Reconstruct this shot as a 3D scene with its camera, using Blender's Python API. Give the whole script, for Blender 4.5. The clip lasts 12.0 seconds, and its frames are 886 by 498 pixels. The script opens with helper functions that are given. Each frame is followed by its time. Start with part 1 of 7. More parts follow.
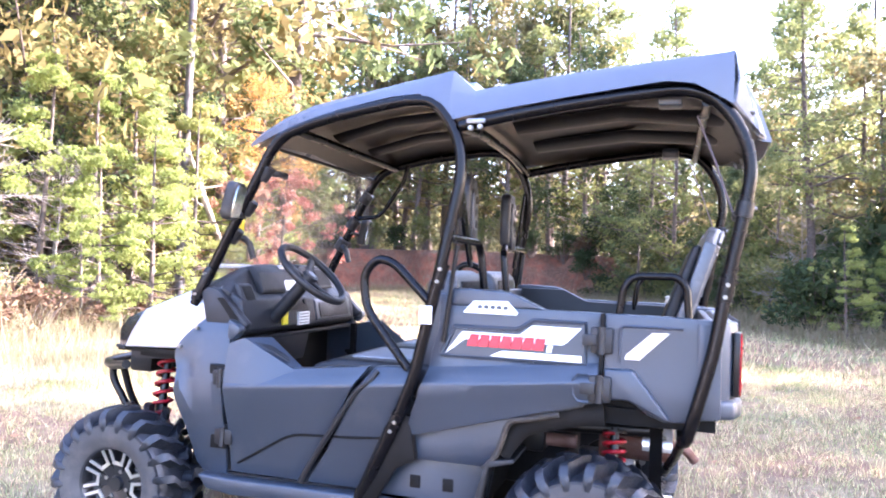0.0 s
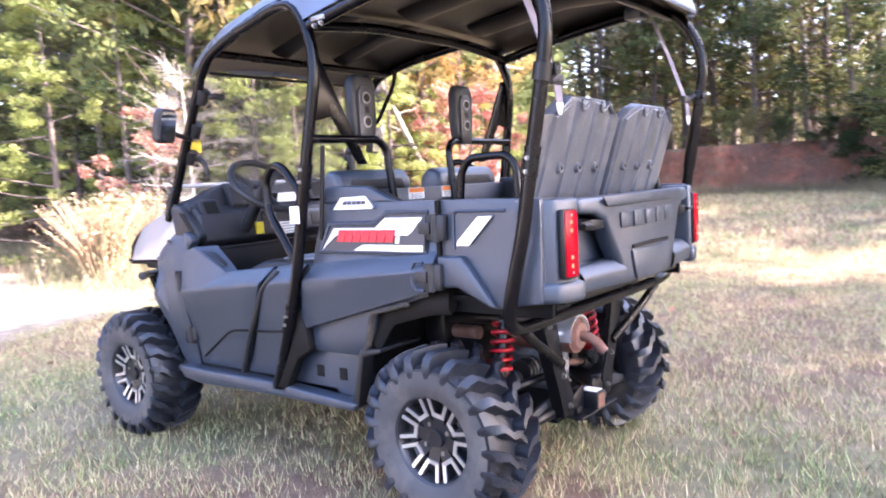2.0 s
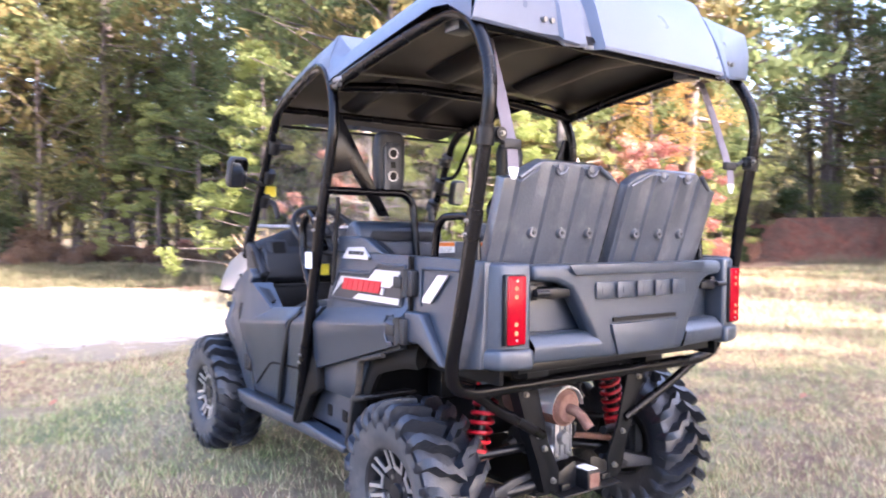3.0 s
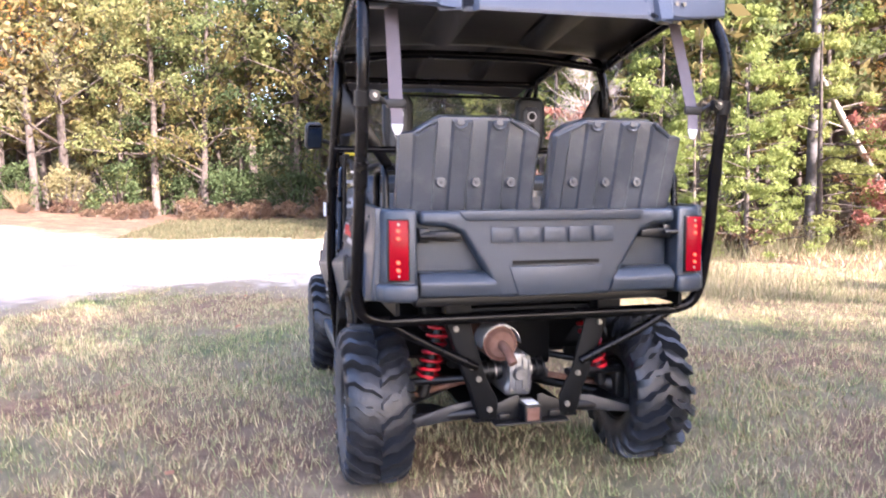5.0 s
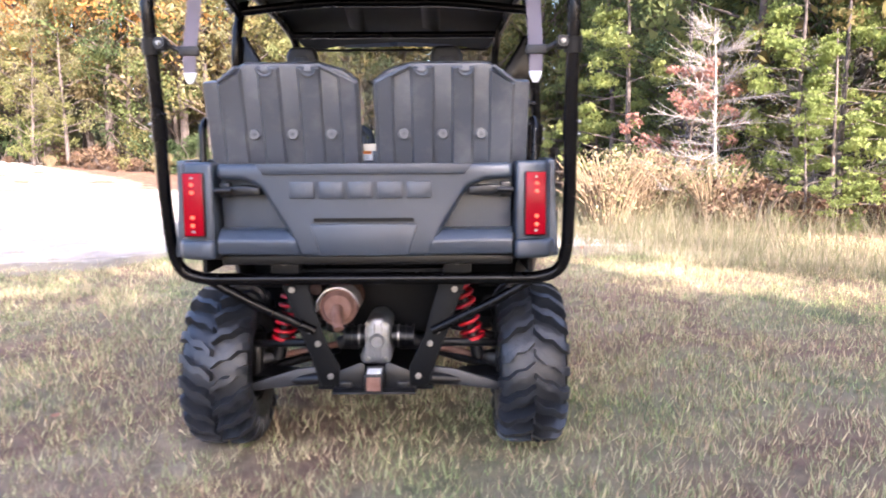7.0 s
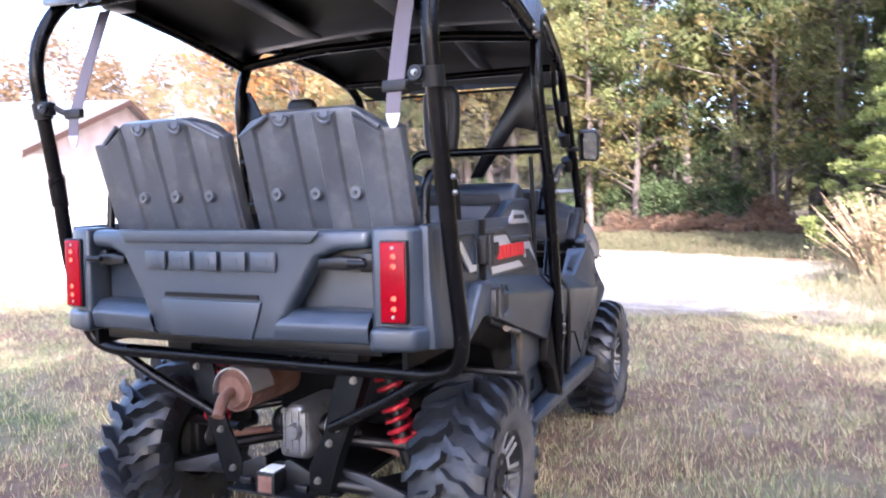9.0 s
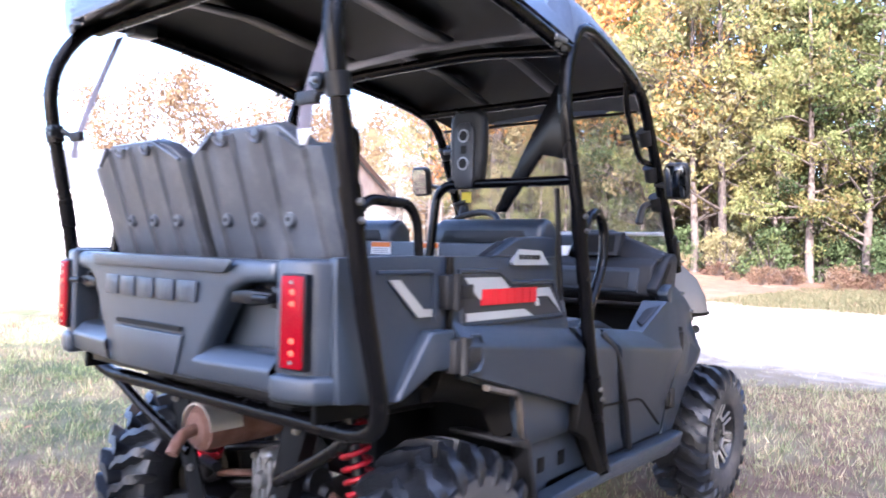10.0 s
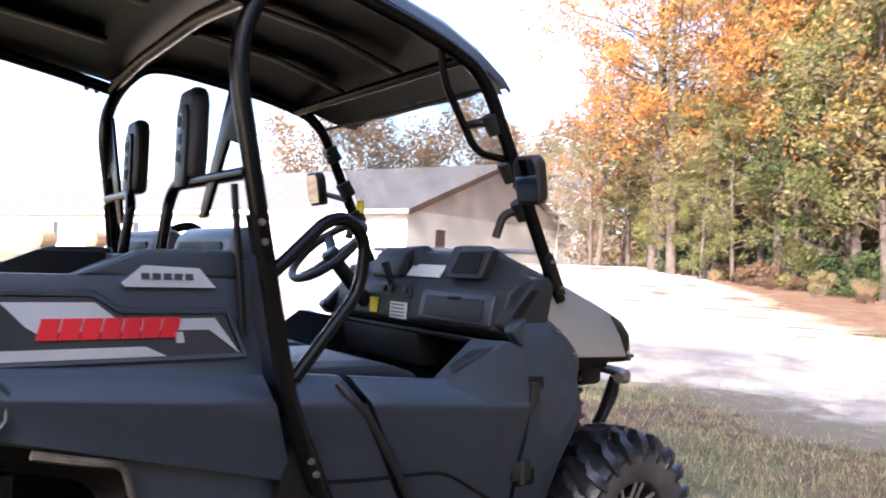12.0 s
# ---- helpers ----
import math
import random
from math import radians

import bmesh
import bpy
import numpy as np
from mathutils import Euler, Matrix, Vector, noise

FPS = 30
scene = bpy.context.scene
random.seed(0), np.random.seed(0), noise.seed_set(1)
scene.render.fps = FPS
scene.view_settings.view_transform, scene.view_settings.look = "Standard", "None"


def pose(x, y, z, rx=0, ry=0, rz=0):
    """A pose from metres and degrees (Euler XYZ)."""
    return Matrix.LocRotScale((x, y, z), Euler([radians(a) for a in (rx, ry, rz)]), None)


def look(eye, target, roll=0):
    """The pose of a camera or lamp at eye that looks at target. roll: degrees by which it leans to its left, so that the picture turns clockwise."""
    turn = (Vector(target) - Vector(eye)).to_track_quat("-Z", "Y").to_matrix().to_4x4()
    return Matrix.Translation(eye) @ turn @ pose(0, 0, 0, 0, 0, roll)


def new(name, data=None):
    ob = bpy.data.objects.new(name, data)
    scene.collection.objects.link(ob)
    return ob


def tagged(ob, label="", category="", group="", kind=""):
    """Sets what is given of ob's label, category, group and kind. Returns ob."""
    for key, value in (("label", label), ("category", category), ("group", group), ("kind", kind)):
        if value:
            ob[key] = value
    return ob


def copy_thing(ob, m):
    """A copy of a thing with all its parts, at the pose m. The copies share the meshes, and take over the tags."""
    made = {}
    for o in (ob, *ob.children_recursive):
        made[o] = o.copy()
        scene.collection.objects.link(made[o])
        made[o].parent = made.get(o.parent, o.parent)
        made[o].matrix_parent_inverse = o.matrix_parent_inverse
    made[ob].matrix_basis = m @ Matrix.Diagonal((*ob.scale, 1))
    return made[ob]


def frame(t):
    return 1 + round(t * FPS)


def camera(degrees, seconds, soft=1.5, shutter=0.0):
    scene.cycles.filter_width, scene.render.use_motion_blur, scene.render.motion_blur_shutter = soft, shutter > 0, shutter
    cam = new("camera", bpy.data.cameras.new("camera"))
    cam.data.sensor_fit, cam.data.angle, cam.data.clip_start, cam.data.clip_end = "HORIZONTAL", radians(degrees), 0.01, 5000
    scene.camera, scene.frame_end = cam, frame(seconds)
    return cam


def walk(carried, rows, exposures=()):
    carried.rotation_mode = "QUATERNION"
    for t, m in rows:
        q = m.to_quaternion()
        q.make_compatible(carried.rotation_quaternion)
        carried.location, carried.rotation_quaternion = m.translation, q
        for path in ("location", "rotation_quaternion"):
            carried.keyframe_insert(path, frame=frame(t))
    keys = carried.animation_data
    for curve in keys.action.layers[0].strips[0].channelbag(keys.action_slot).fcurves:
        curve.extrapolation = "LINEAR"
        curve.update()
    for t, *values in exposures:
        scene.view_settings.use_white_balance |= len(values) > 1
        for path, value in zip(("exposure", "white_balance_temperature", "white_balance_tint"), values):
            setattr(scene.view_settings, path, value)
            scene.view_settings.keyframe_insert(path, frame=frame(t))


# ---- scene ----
cam = camera(62.1, 12.0, soft=1.8, shutter=0.4)
PATH = [
    (0, (0.26, -3.266, 1.278), (-0.334, -1.356, 1.327), 2.2),
    (0.5, (0.616, -3.122, 1.217), (-0.06, -1.24, 1.248), 0.7),
    (1, (0.929, -2.921, 1.21), (0.269, -1.035, 1.115), -0.1),
    (1.5, (1.294, -2.776, 1.191), (0.338, -1.03, 0.996), -2.1),
    (2, (1.567, -2.602, 1.201), (0.347, -1.028, 1.017), -3.1),
    (2.5, (1.843, -2.293, 1.208), (0.398, -0.915, 1.094), -1.1),
    (3, (2.149, -2.049, 1.22), (0.532, -0.872, 1.175), 0.5),
    (3.2, (2.26, -1.946, 1.22), (0.546, -0.915, 1.18), 0.6),
    (4.8, (2.939, -1.113, 1.238), (0.999, -0.644, 1.104), -1.0),
    (5, (2.982, -1.018, 1.198), (1.045, -0.547, 1.035), -0.2),
    (5.5, (3.002, -0.692, 1.116), (1.054, -0.294, 0.906), 0.4),
    (6, (3.043, -0.386, 1.089), (1.071, -0.138, 0.859), 0.1),
    (6.5, (3.085, -0.078, 1.137), (1.1, -0.085, 0.89), -0.5),
    (7, (2.938, 0.264, 1.136), (0.953, 0.261, 0.892), -0.3),
    (7.2, (2.87, 0.381, 1.146), (0.887, 0.333, 0.891), -1.0),
    (8.8, (2.317, 1.334, 1.195), (0.46, 0.609, 1.035), -1.2),
    (9, (2.169, 1.431, 1.184), (0.335, 0.642, 1.064), -0.9),
    (9.5, (1.935, 1.672, 1.189), (0.274, 0.557, 1.177), 0.2),
    (10, (1.544, 1.86, 1.161), (-0.002, 0.59, 1.157), 1.4),
    (10.5, (1.204, 2.03, 1.196), (-0.29, 0.701, 1.24), 1.3),
    (11, (0.905, 2.187, 1.218), (-0.438, 0.707, 1.276), 1.9),
    (11.5, (0.477, 2.247, 1.185), (-0.824, 0.729, 1.251), 2.9),
    (12, (0.141, 2.33, 1.193), (-1.059, 0.73, 1.231), 2.3),
]
walk(cam, [(t, look(eye, target, roll)) for t, eye, target, roll in PATH], exposures=[(0, 3.88, 5880, 28), (1, 3.7, 5980, 30), (2.5, 3.52, 6080, 28), (5, 2.9, 6040, 26), (7, 2.81, 6060, 24), (9, 2.92, 5580, 24), (10, 3.06, 5490, 23.5), (11, 3.08, 5470, 22.5), (12, 2.24, 6130, 20.5)])


# ==== world, sun, exposure ====
SUN_AZ, SUN_EL = 27.0, 33.0
world = bpy.data.worlds.new("world")
scene.world = world
world.use_nodes = True
_wn = world.node_tree.nodes
_sky = _wn.new("ShaderNodeTexSky")
_sky.sky_type = "NISHITA"
_sky.sun_disc = False
_sky.sun_elevation = radians(SUN_EL)
_sky.sun_rotation = radians(90 - SUN_AZ)
_sky.dust_density = 2.5
_sky.air_density = 1.0
_bg = _wn["Background"]
_bg.inputs["Strength"].default_value = 0.15
world.node_tree.links.new(_sky.outputs[0], _bg.inputs["Color"])
_sun_data = bpy.data.lights.new("sun", "SUN")
_sun_data.energy, _sun_data.angle, _sun_data.color = 4.2, radians(0.6), (1.0, 0.91, 0.78)
sun = new("sun", _sun_data)
_sd = Vector((math.cos(radians(SUN_AZ)) * math.cos(radians(SUN_EL)), math.sin(radians(SUN_AZ)) * math.cos(radians(SUN_EL)), math.sin(radians(SUN_EL))))
sun.matrix_world = look(_sd * 60, (0, 0, 0))


# ==== materials ====
def mat(name, col, rough=0.5, metal=0.0, var=0.0, scale=8.0, bump=0.0, bscale=60.0, spec=0.5, coat=0.0, second=None, dirt=None, dscale=3.0, dlo=0.5, dhi=0.7, trans=0.0, island=0.0, rand=0.0, rvar=0.0, detail=6.0, crough=0.03):
    m = bpy.data.materials.new(name)
    m.use_nodes = True
    nt = m.node_tree
    n, l = nt.nodes, nt.links
    b = n["Principled BSDF"]
    b.inputs["Roughness"].default_value = rough
    b.inputs["Metallic"].default_value = metal
    b.inputs["Specular IOR Level"].default_value = spec
    b.inputs["Coat Weight"].default_value = coat
    b.inputs["Coat Roughness"].default_value = crough
    geo = n.new("ShaderNodeTexCoord")
    rgb = n.new("ShaderNodeRGB")
    rgb.outputs[0].default_value = (*col, 1)
    out = rgb.outputs[0]
    nz = n.new("ShaderNodeTexNoise")
    nz.inputs["Scale"].default_value = scale
    nz.inputs["Detail"].default_value = detail
    l.new(geo.outputs["Object"], nz.inputs["Vector"])
    if second:
        ramp = n.new("ShaderNodeMapRange")
        ramp.inputs[1].default_value, ramp.inputs[2].default_value = 0.36, 0.64
        l.new(nz.outputs[0], ramp.inputs[0])
        mx = n.new("ShaderNodeMix")
        mx.data_type = "RGBA"
        l.new(ramp.outputs[0], mx.inputs[0])
        l.new(out, mx.inputs[6])
        mx.inputs[7].default_value = (*second, 1)
        out = mx.outputs[2]
    if dirt:
        dz = n.new("ShaderNodeTexNoise")
        dz.inputs["Scale"].default_value = dscale
        dz.inputs["Detail"].default_value = 8
        dz.inputs["Roughness"].default_value = 0.65
        l.new(geo.outputs["Object"], dz.inputs["Vector"])
        dr = n.new("ShaderNodeMapRange")
        dr.inputs[1].default_value, dr.inputs[2].default_value = dlo, dhi
        l.new(dz.outputs[0], dr.inputs[0])
        mx = n.new("ShaderNodeMix")
        mx.data_type = "RGBA"
        l.new(dr.outputs[0], mx.inputs[0])
        l.new(out, mx.inputs[6])
        mx.inputs[7].default_value = (*dirt, 1)
        out = mx.outputs[2]
    if var or island or rand:
        hsv = n.new("ShaderNodeHueSaturation")
        val = n.new("ShaderNodeMath")
        val.operation = "ADD"
        val.inputs[0].default_value = 1.0
        val.inputs[1].default_value = 0.0
        cur = val
        src = []
        if var:
            src.append((nz.outputs[0], var))
        if island:
            gi = n.new("ShaderNodeNewGeometry")
            src.append((gi.outputs["Random Per Island"], island))
        if rand:
            oi = n.new("ShaderNodeObjectInfo")
            src.append((oi.outputs["Random"], rand))
        for s, amount in src:
            mr = n.new("ShaderNodeMapRange")
            mr.inputs[3].default_value, mr.inputs[4].default_value = -amount, amount
            l.new(s, mr.inputs[0])
            ad = n.new("ShaderNodeMath")
            ad.operation = "ADD"
            l.new(cur.outputs[0], ad.inputs[0])
            l.new(mr.outputs[0], ad.inputs[1])
            cur = ad
        l.new(cur.outputs[0], hsv.inputs["Value"])
        l.new(out, hsv.inputs["Color"])
        out = hsv.outputs[0]
    l.new(out, b.inputs["Base Color"])
    if rvar:
        mr = n.new("ShaderNodeMapRange")
        mr.inputs[3].default_value, mr.inputs[4].default_value = rough - rvar, rough + rvar
        l.new(nz.outputs[0], mr.inputs[0])
        l.new(mr.outputs[0], b.inputs["Roughness"])
    if bump:
        bz = n.new("ShaderNodeTexNoise")
        bz.inputs["Scale"].default_value = bscale
        bz.inputs["Detail"].default_value = 4
        l.new(geo.outputs["Object"], bz.inputs["Vector"])
        bp = n.new("ShaderNodeBump")
        bp.inputs["Strength"].default_value = bump
        bp.inputs["Distance"].default_value = 0.01
        l.new(bz.outputs[0], bp.inputs["Height"])
        l.new(bp.outputs[0], b.inputs["Normal"])
    if trans:
        tr = n.new("ShaderNodeBsdfTranslucent")
        l.new(out, tr.inputs["Color"])
        ms = n.new("ShaderNodeMixShader")
        ms.inputs[0].default_value = trans
        l.new(b.outputs[0], ms.inputs[1])
        l.new(tr.outputs[0], ms.inputs[2])
        l.new(ms.outputs[0], n["Material Output"].inputs["Surface"])
    return m


M_BODY = mat("moulded_grey_plastic", (0.0195, 0.0295, 0.0455), 0.4, bump=0.25, bscale=420, var=0.12, scale=3, dirt=(0.075, 0.074, 0.078), dscale=5, dlo=0.56, dhi=0.95, rvar=0.1, coat=0.55, crough=0.36)
M_PLATE = mat("dark_worn_plate", (0.03, 0.032, 0.037), 0.42, metal=0.3, var=0.25)
M_DASH = mat("dark_dash_plastic", (0.014, 0.015, 0.018), 0.5, bump=0.25, bscale=380, var=0.15)
M_BLACK = mat("black_plastic", (0.011, 0.011, 0.012), 0.5, bump=0.2, bscale=300, var=0.2, dirt=(0.07, 0.06, 0.05), dscale=6, dlo=0.58, dhi=0.9)
M_GLOSS = mat("dark_glossy_screen", (0.01, 0.012, 0.016), 0.08)
M_TUBE = mat("gloss_black_paint", (0.003, 0.003, 0.004), 0.26, spec=0.22, var=0.2, dirt=(0.02, 0.018, 0.016), dscale=12, dlo=0.62, dhi=0.9, rvar=0.06)
M_CHASSIS = mat("satin_black_steel", (0.005, 0.0055, 0.007), 0.36, var=0.3, spec=0.35, dirt=(0.013, 0.011, 0.009), dscale=9, dlo=0.58, dhi=0.9)
# black frame paint, dulled below the chassis black for shade under the vehicle
M_FRAME = mat("frame_black_dulled_for_shade", (0.004, 0.0045, 0.0055), 0.5, spec=0.12, var=0.3, dirt=(0.012, 0.01, 0.008), dscale=9, dlo=0.6, dhi=0.9)
# dark roof plastic given a blue-grey base for the sky it reflects
M_ROOFTOP = mat("sky_tinted_roof_plastic", (0.085, 0.1, 0.135), 0.3, bump=0.15, bscale=350, var=0.08, rvar=0.08)
# near-black for liners, and for painted shade in gaps and openings
M_DARKIN = mat("black_liner_and_recess_shade", (0.005, 0.0045, 0.004), 0.6, spec=0.2, bump=0.2, bscale=200, var=0.25, dirt=(0.016, 0.013, 0.011), dscale=2.5, dlo=0.5, dhi=0.8)
# lighter and browner than plain black, for light bounced up from the ground
M_LINING = mat("roof_lining_plastic", (0.0062, 0.005, 0.0042), 0.42, spec=0.24, bump=0.1, bscale=220, var=0.25, dirt=(0.02, 0.016, 0.0125), dscale=2.5, dlo=0.5, dhi=0.85)
M_SILVER = mat("silver_paint", (0.4, 0.4, 0.41), 0.36, metal=0.6, var=0.04, coat=0.5)
M_DECALW = mat("silver_sticker", (0.62, 0.63, 0.65), 0.34, metal=0.65, var=0.04)
M_DECALR = mat("red_decal", (0.5, 0.011, 0.018), 0.4, var=0.08)
M_DECALG = mat("dark_decal", (0.03, 0.03, 0.034), 0.35, var=0.1)
M_RUBBER = mat("tyre_rubber", (0.014, 0.0165, 0.022), 0.38, var=0.3, bump=0.3, bscale=90, dirt=(0.045, 0.04, 0.034), dscale=7, dlo=0.58, dhi=0.9, rvar=0.12)
M_SIDEW = mat("dusty_sidewall", (0.055, 0.053, 0.053), 0.7, var=0.2, dirt=(0.15, 0.13, 0.11), dscale=6, dlo=0.45, dhi=0.85)
M_RIMB = mat("black_rim_paint", (0.014, 0.014, 0.016), 0.3, var=0.2)
M_RIMA = mat("machined_aluminium", (0.62, 0.62, 0.63), 0.3, metal=0.85, var=0.1, dirt=(0.3, 0.27, 0.23), dscale=20, dlo=0.6, dhi=0.9)
M_STEEL = mat("zinc_bolt", (0.27, 0.265, 0.25), 0.4, metal=0.9, var=0.15)
M_CAST = mat("cast_aluminium", (0.26, 0.265, 0.28), 0.38, metal=0.7, var=0.2, dirt=(0.12, 0.105, 0.09), dscale=12)
M_RED = mat("red_spring_paint", (0.36, 0.006, 0.016), 0.35, var=0.12, coat=0.2)
M_RUST = mat("rusted_steel", (0.13, 0.06, 0.042), 0.7, metal=0.35, second=(0.2, 0.115, 0.09), scale=14, bump=0.4, bscale=80)
M_CHROME = mat("heat_shield_chrome", (0.7, 0.7, 0.71), 0.28, metal=0.75, var=0.1, scale=20)
M_SEAT = mat("black_vinyl", (0.01, 0.011, 0.013), 0.45, spec=0.35, bump=0.2, bscale=260, var=0.15)
M_SEATG = mat("grey_vinyl", (0.16, 0.17, 0.19), 0.45, bump=0.2, bscale=260, var=0.1)
M_SEATB = mat("scuffed_seat_shell", (0.05, 0.057, 0.07), 0.42, bump=0.25, bscale=150, var=0.25, scale=6, dirt=(0.14, 0.14, 0.145), dscale=11, dlo=0.5, dhi=0.85, rvar=0.12, coat=0.75, crough=0.36)
M_LENS = mat("red_lamp_lens", (0.25, 0.002, 0.009), 0.22, spec=0.12, var=0.15, scale=40)
M_DUSTY = mat("dusty_black_plastic", (0.03, 0.026, 0.022), 0.8, var=0.3, scale=20, dirt=(0.1, 0.08, 0.06), dscale=14, dlo=0.4, dhi=0.7, bump=0.4, bscale=80)
M_STRAP = mat("grey_webbing", (0.16, 0.14, 0.16), 0.8, bump=0.4, bscale=500, var=0.1)
M_LABW = mat("white_label", (0.78, 0.78, 0.76), 0.5, var=0.04)
M_LABO = mat("orange_label", (0.75, 0.2, 0.03), 0.5, var=0.05)
M_LABT = mat("grey_print", (0.25, 0.25, 0.25), 0.6)
M_YEL = mat("yellow_tag", (0.75, 0.62, 0.03), 0.5, var=0.06)
M_MIRROR = mat("mirror_glass", (0.75, 0.76, 0.75), 0.03, metal=1.0)
M_RESIN = mat("pale_plastic", (0.6, 0.6, 0.62), 0.4, var=0.06)
# a glowing diode behind the lens
M_LED = bpy.data.materials.new("lit_red_diode")
M_LED.use_nodes = True
_b = M_LED.node_tree.nodes["Principled BSDF"]
_b.inputs["Base Color"].default_value = (0.6, 0.02, 0.02, 1)
_b.inputs["Emission Color"].default_value = (1.0, 0.13, 0.04, 1)
_b.inputs["Emission Strength"].default_value = 0.32


def glass_mat():
    m = bpy.data.materials.new("veiled_windscreen")
    m.use_nodes = True
    n, l = m.node_tree.nodes, m.node_tree.links
    tc = n.new("ShaderNodeTexCoord")
    nz = n.new("ShaderNodeTexNoise")
    nz.inputs["Scale"].default_value, nz.inputs["Detail"].default_value = 6, 9
    l.new(tc.outputs["Object"], nz.inputs["Vector"])
    tr = n.new("ShaderNodeBsdfTransparent")
    tr.inputs["Color"].default_value = (0.84, 0.845, 0.84, 1)
    gl = n.new("ShaderNodeBsdfGlossy")
    gl.inputs["Roughness"].default_value = 0.08
    # grey diffuse veil, mixed over the pane by noise
    df = n.new("ShaderNodeBsdfDiffuse")
    df.inputs["Color"].default_value = (0.4, 0.38, 0.36, 1)
    lw = n.new("ShaderNodeLayerWeight")
    pw = n.new("ShaderNodeMath")
    pw.operation = "POWER"
    pw.inputs[1].default_value = 4.0
    l.new(lw.outputs["Facing"], pw.inputs[0])
    fr = n.new("ShaderNodeMapRange")
    fr.inputs[3].default_value, fr.inputs[4].default_value = 0.03, 0.5
    l.new(pw.outputs[0], fr.inputs[0])
    m1, m2 = n.new("ShaderNodeMixShader"), n.new("ShaderNodeMixShader")
    mr = n.new("ShaderNodeMapRange")
    mr.inputs[1].default_value, mr.inputs[2].default_value = 0.35, 0.75
    mr.inputs[3].default_value, mr.inputs[4].default_value = 0.08, 0.24
    l.new(nz.outputs[0], mr.inputs[0])
    l.new(fr.outputs[0], m1.inputs[0])
    l.new(tr.outputs[0], m1.inputs[1])
    l.new(gl.outputs[0], m1.inputs[2])
    l.new(mr.outputs[0], m2.inputs[0])
    l.new(m1.outputs[0], m2.inputs[1])
    l.new(df.outputs[0], m2.inputs[2])
    l.new(m2.outputs[0], n["Material Output"].inputs["Surface"])
    return m


M_GLASS = glass_mat()


def leaf_mat(name, cols, island=0.35, trans=0.42):
    """Leaves that vary from one to the next and from plant to plant."""
    m = bpy.data.materials.new(name)
    m.use_nodes = True
    n, l = m.node_tree.nodes, m.node_tree.links
    b = n["Principled BSDF"]
    b.inputs["Roughness"].default_value = 0.65
    b.inputs["Specular IOR Level"].default_value = 0.12
    gi = n.new("ShaderNodeNewGeometry")
    oi = n.new("ShaderNodeObjectInfo")
    ad = n.new("ShaderNodeMath")
    ad.operation = "MULTIPLY_ADD"
    l.new(oi.outputs["Random"], ad.inputs[0])
    ad.inputs[1].default_value = 0.6
    mu = n.new("ShaderNodeMath")
    mu.operation = "MULTIPLY"
    mu.inputs[1].default_value = island
    l.new(gi.outputs["Random Per Island"], mu.inputs[0])
    l.new(mu.outputs[0], ad.inputs[2])
    cr = n.new("ShaderNodeValToRGB")
    while len(cr.color_ramp.elements) < len(cols):
        cr.color_ramp.elements.new(0.5)
    for k, c in enumerate(cols):
        cr.color_ramp.elements[k].position = k / max(1, len(cols) - 1)
        cr.color_ramp.elements[k].color = (*c, 1)
    l.new(ad.outputs[0], cr.inputs[0])
    l.new(cr.outputs[0], b.inputs["Base Color"])
    tr = n.new("ShaderNodeBsdfTranslucent")
    l.new(cr.outputs[0], tr.inputs["Color"])
    ms = n.new("ShaderNodeMixShader")
    ms.inputs[0].default_value = trans
    l.new(b.outputs[0], ms.inputs[1])
    l.new(tr.outputs[0], ms.inputs[2])
    l.new(ms.outputs[0], n["Material Output"].inputs["Surface"])
    return m


M_PINE = leaf_mat("pine_needles", [(0.085, 0.112, 0.046), (0.155, 0.182, 0.07), (0.25, 0.25, 0.1)], trans=0.48)
M_GREEN = leaf_mat("green_leaves", [(0.066, 0.092, 0.034), (0.125, 0.15, 0.054), (0.21, 0.21, 0.08), (0.31, 0.265, 0.11)], trans=0.48)
M_YELLOW = leaf_mat("yellow_leaves", [(0.14, 0.15, 0.072), (0.24, 0.21, 0.105), (0.33, 0.25, 0.14)], trans=0.46)
M_ORANGE = leaf_mat("orange_leaves", [(0.42, 0.15, 0.045), (0.46, 0.22, 0.07), (0.42, 0.29, 0.1)], trans=0.5)
M_REDL = leaf_mat("russet_leaves", [(0.290, 0.102, 0.080), (0.392, 0.189, 0.145), (0.392, 0.275, 0.174)])
# darker than the green leaves: shade on the far trees put into leaf colour
M_SHADELEAF = leaf_mat("shade_darkened_leaves", [(0.062, 0.085, 0.032), (0.125, 0.125, 0.046), (0.2, 0.15, 0.06), (0.115, 0.14, 0.046)], trans=0.45)
M_DARKG = leaf_mat("dark_evergreen_leaves", [(0.028, 0.044, 0.02), (0.052, 0.074, 0.03), (0.085, 0.11, 0.045)], trans=0.25)
M_FARTAN = leaf_mat("distant_tan_leaves", [(0.1, 0.06, 0.034), (0.17, 0.11, 0.062), (0.24, 0.165, 0.095)], island=0.7)
M_FARG = leaf_mat("distant_leaves", [(0.051, 0.061, 0.029), (0.102, 0.102, 0.046), (0.174, 0.145, 0.065)], island=0.6)
M_STRAW = leaf_mat("dry_grass", [(0.19, 0.145, 0.09), (0.26, 0.205, 0.13), (0.32, 0.27, 0.19), (0.16, 0.16, 0.08)], island=0.9)
M_TANB = leaf_mat("tan_brush", [(0.19, 0.13, 0.075), (0.28, 0.2, 0.115), (0.36, 0.29, 0.18), (0.16, 0.17, 0.07)], island=0.9, trans=0.35)
